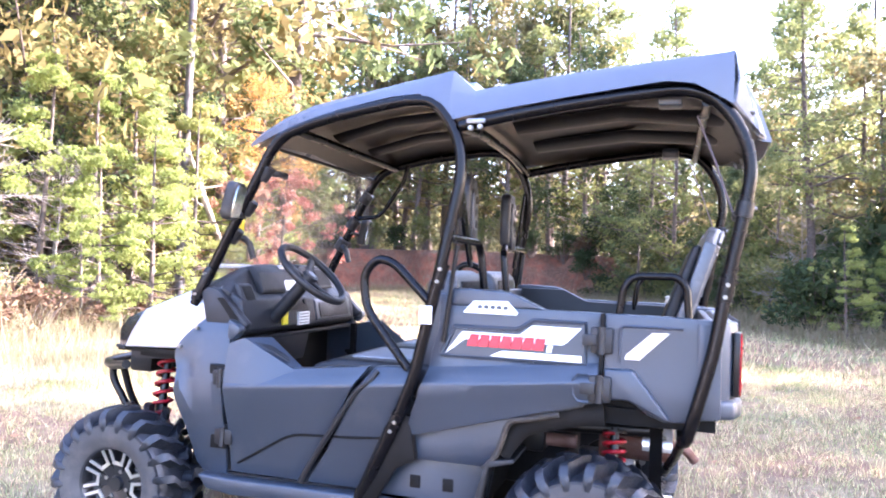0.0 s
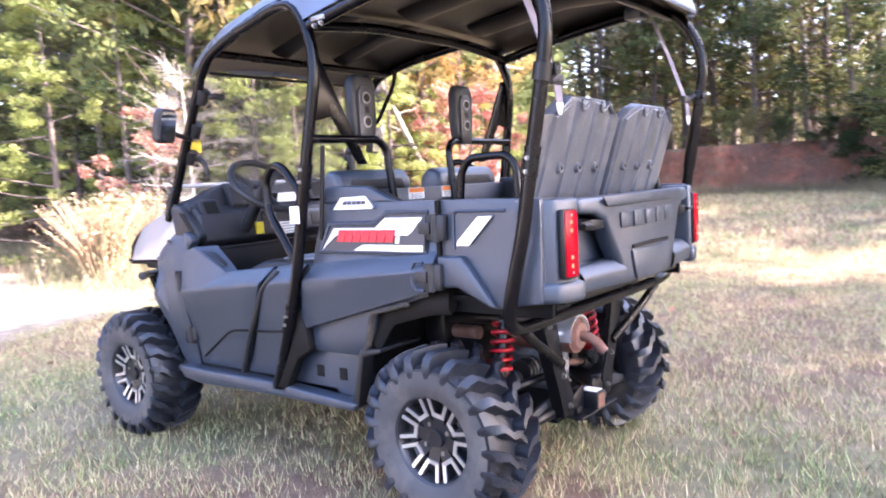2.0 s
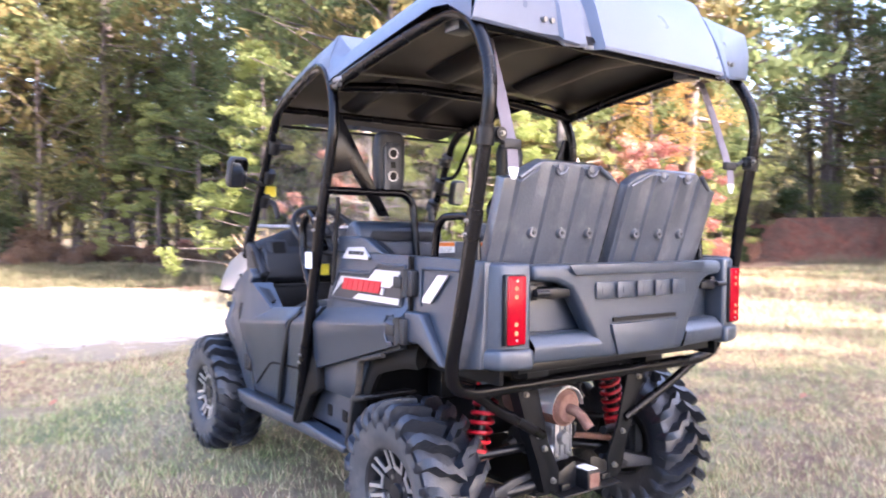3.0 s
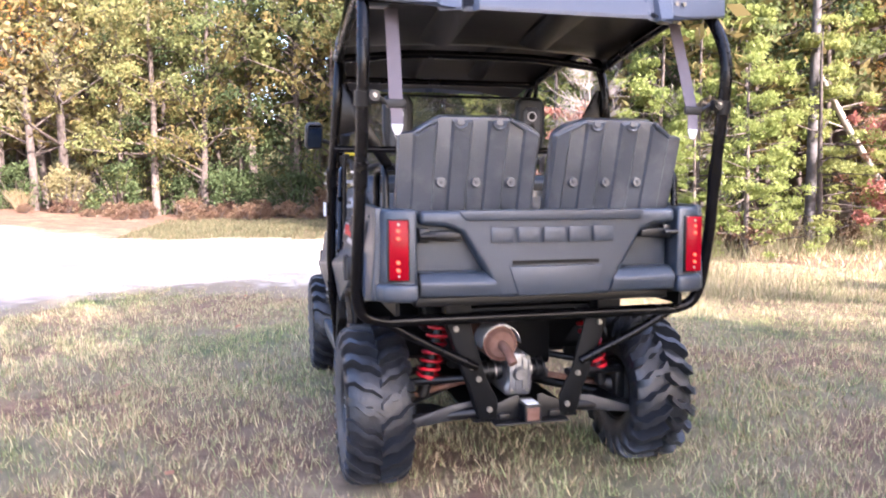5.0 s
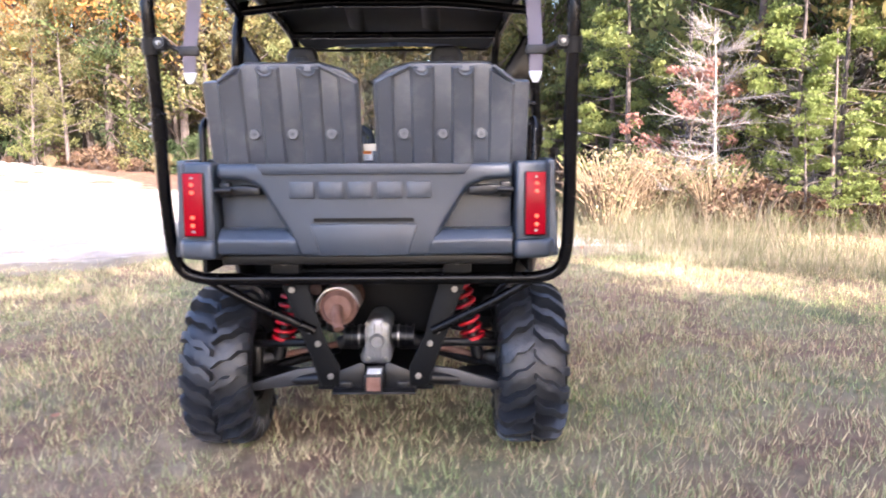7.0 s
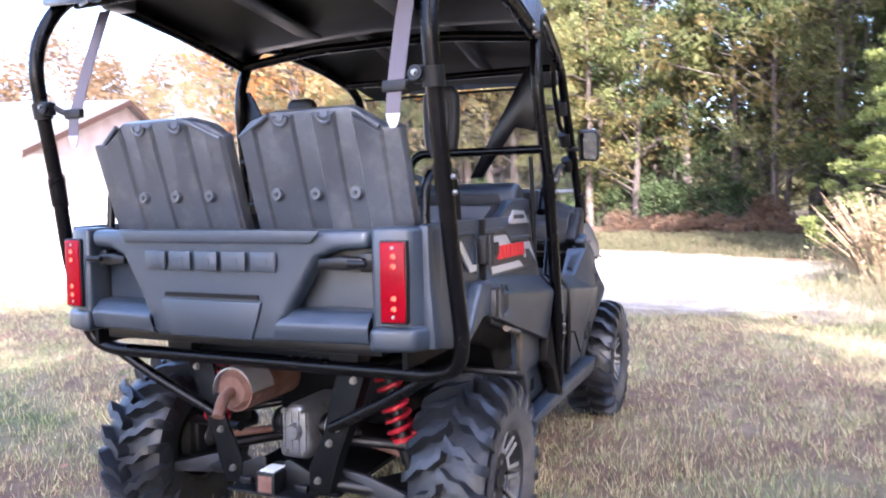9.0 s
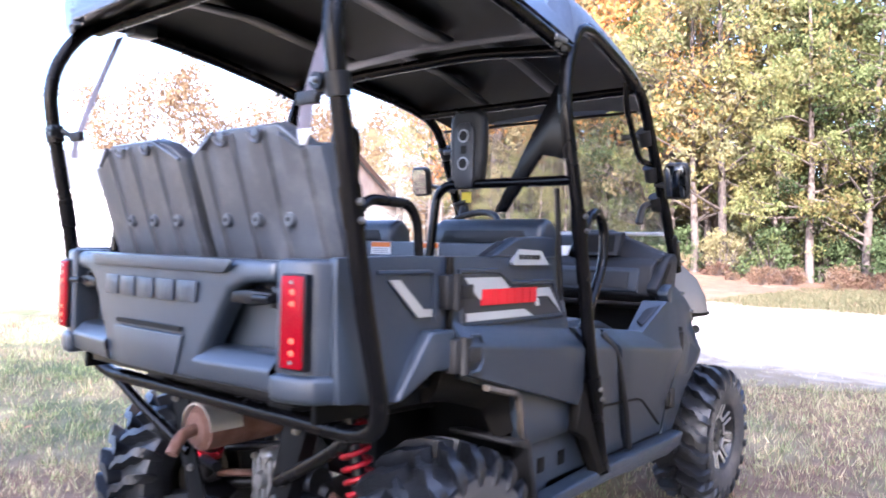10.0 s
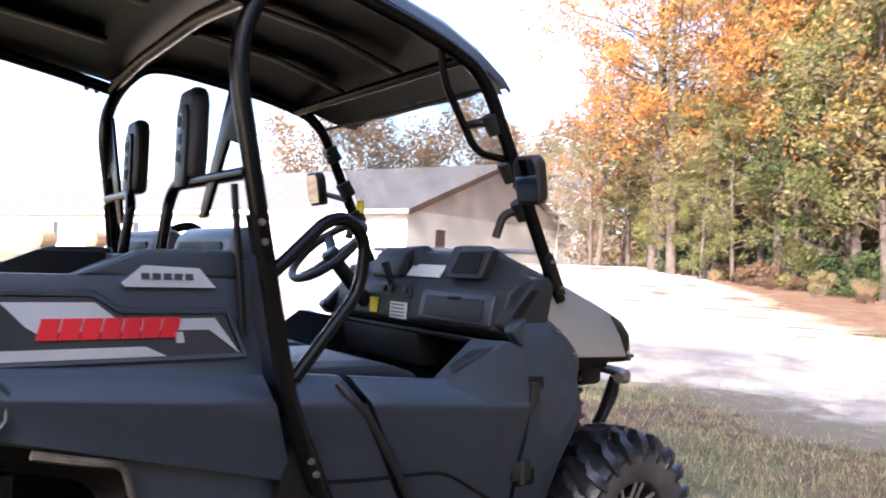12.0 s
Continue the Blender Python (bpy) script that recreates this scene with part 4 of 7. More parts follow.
def lawn_region(rng, n):
    r = 9.0 * rng.random(n) ** 0.56
    a = rng.random(n) * 2 * math.pi
    x, y = -0.6 + r * np.cos(a), r * np.sin(a)
    patch = np.sin(x * 1.3 + 2 * np.sin(y * 0.9)) + np.sin(y * 2.1 + x) * 0.7
    k = (rng.random(n) < 0.84 + 0.14 * patch) & ~(on_drive(x, y) & (rng.random(n) < 0.9))
    return x[k], y[k]


def meadow_region(rng, n):
    x = rng.uniform(-13, 9, n)
    y = rng.uniform(7, 31, n)
    k = (x < 9 - (y - 7) * 0.25)
    return x[k], y[k]


def edge_region(rng, n):
    pts = np.array([(-20, 6.0), (-13.5, 5.6), (-9.6, 3.6), (-8.6, 5.5), (-9.4, 9.5), (-11.5, 16)])
    seg = rng.integers(0, len(pts) - 1, n)
    t = rng.random(n)
    p = pts[seg] + (pts[seg + 1] - pts[seg]) * t[:, None] + rng.normal(0, 0.75, (n, 2))
    return p[:, 0], p[:, 1]


def back_region(rng, n):
    pts = np.array([(9.5, 10.5), (4.5, 14.5), (1.5, 21.5), (-2.5, 30), (-14, 30.6)])
    seg = rng.integers(0, len(pts) - 1, n)
    t = rng.random(n)
    p = pts[seg] + (pts[seg + 1] - pts[seg]) * t[:, None] + rng.normal(0, 0.9, (n, 2))
    return p[:, 0], p[:, 1]


blades("lawn_grass", 800000, lawn_region, 0.018, 0.066, 0.0028, M_BLADE, "short dry lawn grass, straw with green patches", lean=0.32, tuft=9, tuft_r=0.018)
blades("meadow_grass", 70000, meadow_region, 0.05, 0.17, 0.008, M_BLADE, "taller dry meadow grass", seed=2)
blades("edge_grass", 24000, edge_region, 0.12, 0.6, 0.007, M_STRAW, "tall straw-coloured grass along the wood", lean=0.4, seed=3)
def verge_region(rng, n):
    """The dry verge between the turning place and the brush."""
    t, w = rng.random(n), rng.normal(0, 1, n)
    x = -9.0 + 5.4 * t + 0.5 * w
    y = 2.9 + 1.5 * t + 0.95 * w
    return x, y


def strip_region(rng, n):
    """Grass between the drive's far edge and the scrub, its colour darkened for shade."""
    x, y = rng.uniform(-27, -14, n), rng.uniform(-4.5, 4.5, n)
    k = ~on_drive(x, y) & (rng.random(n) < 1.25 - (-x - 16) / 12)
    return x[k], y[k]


# green blades darkened in colour to look shaded
M_SHADEGRASS = leaf_mat("shade_darkened_olive_grass", [(0.045, 0.05, 0.026), (0.078, 0.078, 0.04), (0.13, 0.108, 0.062)], island=0.8, trans=0.15)
blades("strip_grass", 40000, strip_region, 0.05, 0.13, 0.014, M_SHADEGRASS, "green grass strip, darkened for shade along the driveway", lean=0.5, seed=8)
blades("verge_grass", 26000, verge_region, 0.03, 0.14, 0.005, M_STRAW, "pale straw verge beside the driveway", lean=0.4, seed=5)
blades("edge_grass", 1600, verge_region, 0.25, 0.55, 0.004, M_STRAW, "tall pale seed-head grass on the verge", lean=0.25, seed=6)
blades("edge_grass", 24000, back_region, 0.12, 0.6, 0.01, M_STRAW, "tall dry grass along the wood", lean=0.4, seed=4)


def leaf_litter(n=140):
    rng = np.random.default_rng(9)
    r, a = 5.5 * np.sqrt(rng.random(n)) + 0.8, rng.random(n) * 6.283
    x, y = -0.5 + r * np.cos(a), r * np.sin(a)
    c = np.column_stack([x, y, height(x, y) + 0.045])
    t = rng.random(n) * 6.283
    u = np.column_stack([np.cos(t), np.sin(t), rng.normal(0, 0.25, n)]) * rng.uniform(0.02, 0.045, n)[:, None]
    v = np.column_stack([-np.sin(t), np.cos(t), rng.normal(0, 0.25, n)]) * rng.uniform(0.015, 0.03, n)[:, None]
    q = np.stack([c - u, c - v * 0.9, c + u * 1.1, c + v], 1).reshape(-1, 3)
    ob = np_mesh("fallen_leaves", q, np.arange(len(q)).reshape(-1, 4), M_FALLEN)
    tagged(ob, "scattered red and brown leaves on the grass", "leaves", kind="stuff")


leaf_litter()

# ==== the side-by-side utility vehicle: x to its rear, y to its right, rear axle at x = 0 ====
car = tagged(new("utility_vehicle"), "grey and silver four-seat side-by-side utility vehicle parked on the grass", "utility vehicle")


def fillet(pts, r, n=5):
    """A line of points with its bends rounded."""
    P = [Vector(p) for p in pts]
    out = [P[0]]
    for a, b, c in zip(P, P[1:], P[2:]):
        u, v = (a - b), (c - b)
        d = min(r, u.length * 0.48, v.length * 0.48)
        s, e = b + u.normalized() * d, b + v.normalized() * d
        for k in range(n + 1):
            t = k / n
            out.append((1 - t) ** 2 * s + 2 * t * (1 - t) * b + t * t * e)
    out.append(P[-1])
    return out


def sweep(pts, r, sides=12, bm=None, cap=True, flat=1.0):
    bm = bm or bmesh.new()
    P = [Vector(p) for p in pts]
    prev, rings = None, []
    up = Vector((0.13, 0.21, 0.97)).normalized()
    for i, p in enumerate(P):
        d = (P[min(i + 1, len(P) - 1)] - P[max(i - 1, 0)]).normalized()
        if prev is None:
            u = d.cross(up)
            if u.length < 0.1:
                u = d.cross(Vector((1, 0, 0)))
            u.normalize()
        else:
            u = (prev - d * prev.dot(d)).normalized()
        prev = u
        w = d.cross(u)
        rings.append([bm.verts.new(p + (u * math.cos(2 * math.pi * k / sides) + w * flat * math.sin(2 * math.pi * k / sides)) * r) for k in range(sides)])
    for a, b in zip(rings, rings[1:]):
        for k in range(sides):
            bm.faces.new((a[k], a[(k + 1) % sides], b[(k + 1) % sides], b[k]))
    if cap:
        bm.faces.new(rings[0][::-1])
        bm.faces.new(rings[-1])
    return bm


def tube(name, pts, r=0.025, bend=0.08, material=None, parent=car, label="", sides=12):
    return part(name, sweep(fillet(pts, bend), r, sides), material or M_TUBE, parent, label, angle=60)


def cyl_bm(bm, a, b, r, sides=14, r2=None):
    a, b = Vector(a), Vector(b)
    d = (b - a).normalized()
    u = d.cross(Vector((0.2, 0.3, 0.93)))
    u = u.normalized() if u.length > 0.1 else d.cross(Vector((1, 0, 0))).normalized()
    w = d.cross(u)
    r2 = r if r2 is None else r2
    lo = [bm.verts.new(a + (u * math.cos(2 * math.pi * k / sides) + w * math.sin(2 * math.pi * k / sides)) * r) for k in range(sides)]
    hi = [bm.verts.new(b + (u * math.cos(2 * math.pi * k / sides) + w * math.sin(2 * math.pi * k / sides)) * r2) for k in range(sides)]
    for k in range(sides):
        bm.faces.new((lo[k], lo[(k + 1) % sides], hi[(k + 1) % sides], hi[k]))
    bm.faces.new(lo[::-1])
    bm.faces.new(hi)
    return bm


def cyl(a, b, r, sides=14, r2=None):
    return cyl_bm(bmesh.new(), a, b, r, sides, r2)


def bolt(p, n, r=0.0085, parent=car, name="bolt"):
    p, n = Vector(p), Vector(n).normalized()
    bm = cyl(p - n * 0.004, p + n * 0.004, r * 1.35, 12)
    cyl_bm(bm, p + n * 0.004, p + n * 0.012, r, 6)
    return part(name, bm, M_STEEL, parent)


def loft(rows, thick=(0, 0, 0), close=True):
    """A skin over rows of points, with a back skin shifted by thick."""
    bm = bmesh.new()
    n, m = len(rows), len(rows[0])
    A = [[bm.verts.new(p) for p in r] for r in rows]
    for i in range(n - 1):
        for j in range(m - 1):
            bm.faces.new((A[i][j], A[i][j + 1], A[i + 1][j + 1], A[i + 1][j]))
    if any(thick):
        t = Vector(thick)
        B = [[bm.verts.new(Vector(p) + t) for p in r] for r in rows]
        for i in range(n - 1):
            for j in range(m - 1):
                bm.faces.new((B[i][j], B[i + 1][j], B[i + 1][j + 1], B[i][j + 1]))
        for i in range(n - 1):
            bm.faces.new((A[i][0], A[i + 1][0], B[i + 1][0], B[i][0]))
            bm.faces.new((A[i][-1], B[i][-1], B[i + 1][-1], A[i + 1][-1]))
        for j in range(m - 1):
            bm.faces.new((A[0][j], B[0][j], B[0][j + 1], A[0][j + 1]))
            bm.faces.new((A[-1][j], A[-1][j + 1], B[-1][j + 1], B[-1][j]))
    bmesh.ops.recalc_face_normals(bm, faces=bm.faces[:])
    return bm


def ystick(x, z):
    return 0.652 - 0.13 * (z - 0.955)


def decal(poly, y, s, material, parent=car, label="", name="decal", lift=0.003):
    """A thin sticker on a side panel; outline in x and z, y by a function of x and z."""
    bm = bmesh.new()
    f = bm.faces.new([bm.verts.new((p[0], s * (y(p[0], p[1]) + lift), p[1])) for p in poly])
    r = bmesh.ops.extrude_face_region(bm, geom=[f])
    for v in r["geom"]:
        if isinstance(v, bmesh.types.BMVert):
            v.co.y -= s * lift * 0.9
    return part(name, bm, material, parent, label)


# ---- wheels ----
def wheel(x, s):
    """One wheel; s is -1 on the vehicle's left and 1 on its right. The outer face looks along s."""
    w = new("wheel")
    w.parent = car
    w.location = (x, s * 0.60, 0.312)
    if s > 0:
        w.rotation_euler = (0, 0, math.pi)
    return w


def build_wheel_meshes():
    N = 56
    prof = [(0.152, -0.105), (0.175, -0.118), (0.215, -0.126), (0.255, -0.12), (0.264, -0.106), (0.271, -0.07), (0.274, 0.0), (0.271, 0.07), (0.264, 0.106), (0.255, 0.12), (0.215, 0.126), (0.175, 0.118), (0.152, 0.105)]
    bm = bmesh.new()
    rings = []
    for k in range(N):
        t = 2 * math.pi * k / N
        rings.append([bm.verts.new((r * math.cos(t), y, r * math.sin(t))) for r, y in prof])
    for k in range(N):
        a, b = rings[k], rings[(k + 1) % N]
        for j in range(len(prof) - 1):
            bm.faces.new((a[j], a[j + 1], b[j + 1], b[j]))

    def lug(side, t0, bm):
        # a bent bar from the middle of the tread to past the shoulder
        path = [(0.0, -0.02, 0.323), (0.036, 0.085, 0.323), (0.066, 0.095, 0.322), (0.1, 0.205, 0.316), (0.123, 0.22, 0.298), (0.134, 0.225, 0.268), (0.134, 0.23, 0.243)]
        half = [0.036, 0.042, 0.04, 0.046, 0.054, 0.056, 0.034]
        top, low = [], []
        for (y, dt, r), hw in zip(path, half):
            for sg in (-1, 1):
                t = t0 + dt + sg * hw
                top.append(bm.verts.new((r * math.cos(t), side * y, r * math.sin(t))))
                t2 = t0 + dt + sg * hw * 1.15
                low.append(bm.verts.new(((r - 0.052) * math.cos(t2), side * (y - (0.014 if r < 0.3 else 0)), (r - 0.052) * math.sin(t2))))
        for i in range(len(path) - 1):
            a, b, c, d = 2 * i, 2 * i + 1, 2 * i + 3, 2 * i + 2
            bm.faces.new((top[a], top[b], top[c], top[d]))
            bm.faces.new((top[a], top[d], low[d], low[a]))
            bm.faces.new((top[b], low[b], low[c], top[c]))
        bm.faces.new((top[0], low[0], low[1], top[1]))
        bm.faces.new((top[-2], top[-1], low[-1], low[-2]))

    bmesh.ops.recalc_face_normals(bm, faces=bm.faces[:])
    tyre = bpy.data.meshes.new("tyre")
    bm.to_mesh(tyre)
    bm.free()
    tyre.polygons.foreach_set("use_smooth", [True] * len(tyre.polygons))
    tyre.set_sharp_from_angle(angle=radians(40))
    tyre.materials.append(M_RUBBER)
    # sidewall ring, dusty
    bm = bmesh.new()
    pr = [(0.158, -0.111), (0.178, -0.1225), (0.216, -0.1305), (0.249, -0.1275)]
    rings = [[bm.verts.new((r * math.cos(2 * math.pi * k / N), y, r * math.sin(2 * math.pi * k / N))) for r, y in pr] for k in range(N)]
    for k in range(N):
        for j in range(3):
            bm.faces.new((rings[k][j], rings[k][j + 1], rings[(k + 1) % N][j + 1], rings[(k + 1) % N][j]))
    side = bpy.data.meshes.new("sidewall")
    bmesh.ops.recalc_face_normals(bm, faces=bm.faces[:])
    bm.to_mesh(side)
    bm.free()
    side.polygons.foreach_set("use_smooth", [True] * len(side.polygons))
    side.materials.append(M_SIDEW)
    # rim barrel and dish
    bm = bmesh.new()
    pr = [(0.0, -0.062), (0.05, -0.062), (0.075, -0.058), (0.118, -0.04), (0.14, -0.055), (0.149, -0.1), (0.161, -0.112), (0.161, -0.1), (0.15, -0.07), (0.15, 0.1), (0.14, 0.1), (0.135, -0.02), (0.0, -0.02)]
    n2 = 40
    rings = [[bm.verts.new((r * math.cos(2 * math.pi * k / n2), y, r * math.sin(2 * math.pi * k / n2))) for r, y in pr[1:-1]] for k in range(n2)]
    for k in range(n2):
        for j in range(len(pr) - 3):
            bm.faces.new((rings[k][j], rings[k][j + 1], rings[(k + 1) % n2][j + 1], rings[(k + 1) % n2][j]))
    bm.faces.new([r[0] for r in rings])
    bm.faces.new([r[-1] for r in rings][::-1])
    rim = bpy.data.meshes.new("rim")
    bmesh.ops.recalc_face_normals(bm, faces=bm.faces[:])
    bm.to_mesh(rim)
    bm.free()
    rim.polygons.foreach_set("use_smooth", [True] * len(rim.polygons))
    rim.set_sharp_from_angle(angle=radians(40))
    rim.materials.append(M_RIMB)
    # one forked spoke, bright on its face
    bm = bmesh.new()

    def bar(a, b, wa, wb, y0, y1, back=-0.035):
        a, b = Vector((a[0], 0, a[1])), Vector((b[0], 0, b[1]))
        d = (b - a).normalized()
        nn = Vector((-d.z, 0, d.x))
        f = [a - nn * wa, a + nn * wa, b + nn * wb, b - nn * wb]
        ys = [y0, y0, y1, y1]
        top = [bm.verts.new((p.x, yy, p.z)) for p, yy in zip(f, ys)]
        bot = [bm.verts.new((p.x, back, p.z)) for p in f]
        bm.faces.new(top)
        bm.faces.new(bot[::-1])
        for i in range(4):
            bm.faces.new((top[i], bot[i], bot[(i + 1) % 4], top[(i + 1) % 4]))

    # black arm below, machined U-shaped face on top
    bar((0.030, 0.0), (0.092, 0.0), 0.02, 0.026, -0.070, -0.080)
    for sg in (-1, 1):
        bar((0.087, sg * 0.019), (0.150, sg * 0.041), 0.0105, 0.0105, -0.080, -0.096)
    bmesh.ops.recalc_face_normals(bm, faces=bm.faces[:])
    spoke = bpy.data.meshes.new("spoke")
    bm.to_mesh(spoke)
    bm.free()
    spoke.materials.append(M_RIMB)
    bm = bmesh.new()
    bar((0.0875, -0.0265), (0.0875, 0.0265), 0.0075, 0.0075, -0.084, -0.084, -0.079)
    for sg in (-1, 1):
        bar((0.090, sg * 0.0205), (0.150, sg * 0.0415), 0.0062, 0.0062, -0.0845, -0.1005, -0.079)
    bmesh.ops.recalc_face_normals(bm, faces=bm.faces[:])
    face = bpy.data.meshes.new("spoke_face")
    bm.to_mesh(face)
    bm.free()
    face.materials.append(M_RIMA)
    bm = cyl((0, -0.055, 0), (0, -0.084, 0), 0.036, 20, 0.03)
    cap = bpy.data.meshes.new("hub_cap")
    bm.to_mesh(cap)
    bm.free()
    cap.materials.append(M_RIMB)
    bm = cyl((0, -0.055, 0), (0, -0.078, 0), 0.009, 6)
    nut = bpy.data.meshes.new("lug_nut")
    bm.to_mesh(nut)
    bm.free()
    nut.materials.append(M_STEEL)
    lugs = []
    for sd in (-1, 1):
        lb = bmesh.new()
        lug(sd, 0.0, lb)
        edges = [e for e in lb.edges if len(e.link_faces) == 2 and e.calc_face_angle(0) > 0.6]
        bmesh.ops.bevel(lb, geom=edges, offset=0.0045, offset_type="OFFSET", segments=2, affect="EDGES", clamp_overlap=True, profile=0.5)
        bmesh.ops.recalc_face_normals(lb, faces=lb.faces[:])
        me = bpy.data.meshes.new("tread_lug")
        lb.to_mesh(me)
        lb.free()
        me.polygons.foreach_set("use_smooth", [True] * len(me.polygons))
        me.set_sharp_from_angle(angle=radians(50))
        me.materials.append(M_RUBBER)
        lugs.append(me)
    return tyre, side, rim, spoke, face, cap, nut, lugs


_tyre, _side, _rim, _spoke, _face, _cap, _nut, _lugs = build_wheel_meshes()
for _i, (_x, _s) in enumerate([(0.0, -1), (-1.95, -1), (0.0, 1), (-1.95, 1)]):
    w = wheel(_x, _s)
    turn = [0.2, 0.9, 0.5, 1.4][_i]
    for nm, me in (("tyre", _tyre), ("sidewall", _side), ("rim", _rim), ("hub_cap", _cap)):
        o = new(nm, me)
        o.parent = w
        o.rotation_euler = (0, turn, 0)
    for k in range(8):
        o = new("spoke", _spoke)
        o.parent = w
        o.rotation_euler = (0, turn + k * math.pi / 4, 0)
        o = new("spoke_face", _face)
        o.parent = w
        o.rotation_euler = (0, turn + k * math.pi / 4, 0)
    for k in range(42):
        o = new("tread_lug", _lugs[k % 2])
        o.parent = w
        o.rotation_euler = (0, turn + 2 * math.pi * k / 42, 0)
    for k in range(4):
        o = new("lug_nut", _nut)
        o.parent = w
        a = turn + 0.3 + k * math.pi / 2
        o.location = (0.055 * math.cos(a), 0, 0.055 * math.sin(a))


# ---- body sides ----
def belt(x):
    """Height of the belt line, which falls towards the front."""
    return 0.9025 + 0.094 * x


def ybody(x, z):
    """How far the side panels stand out from the middle, by place."""
    b = belt(x)
    k = [(0.36, 0.612), (0.45, 0.622), (0.6, 0.654), (b - 0.06, 0.69), (b - 0.004, 0.704), (b + 0.006, 0.700), (b + 0.046, 0.662), (b + 0.06, 0.648), (max(b + 0.075, 0.965), 0.641), (1.05, 0.634), (1.2, 0.622)]
    return float(np.interp(z, [a for a, _ in k], [c for _, c in k]))


def side_skin(name, cols, s, material, label="", thick=0.03, zs=None, yfun=ybody, bevel=0.006, parent=car):
    """A body panel between a lower and an upper line: cols of (x, z low, z high)."""
    rows = []
    for x, z0, z1 in cols:
        lv = [z0] + [z for z in (zs or []) if z0 + 0.012 < z < z1 - 0.012] + [z1]
        rows.append((x, lv))
    m = max(len(lv) for _, lv in rows)
    out = []
    for x, lv in rows:
        full = list(np.interp(np.linspace(0, 1, m), np.linspace(0, 1, len(lv)), lv))
        out.append([(x, s * yfun(x, z), z) for z in full])
    return part(name, loft(out, (0, -s * thick, 0)), material, parent, label, bevel=bevel, angle=30)


def skewed(name, poly_rows, s, material, label="", thick=0.03, yfun=ybody, bevel=0.006):
    rows = [[(x, s * yfun(x, z), z) for x, z in r] for r in poly_rows]
    return part(name, loft(rows, (0, -s * thick, 0)), material, car, label, bevel=bevel, angle=30)


def level_rows(front, rear, zs, n=6):
    """Rows of a panel between a front and a rear edge line, both given as (x, z) from below."""
    rows = []
    fx, fz = [p[0] for p in front], [p[1] for p in front]
    rx, rz = [p[0] for p in rear], [p[1] for p in rear]
    for z in zs:
        a, b = np.interp(z, fz, fx), np.interp(z, rz, rx)
        rows.append([(float(a + (b - a) * k / (n - 1)), z) for k in range(n)])
    return rows


def door_rows(front, rear):
    """Rows of a door panel whose upper lines follow the belt."""
    zs = [0.41, 0.47, 0.55, 0.62, 0.70, 0.76, 0.781, 0.791, 0.82, 0.836, 0.848]
    return [[(x, z + 0.094 * (x + 1.25) * min(1.0, max(0.0, (z - 0.55) / 0.235))) for x, z in r] for r in level_rows(front, rear, zs)]


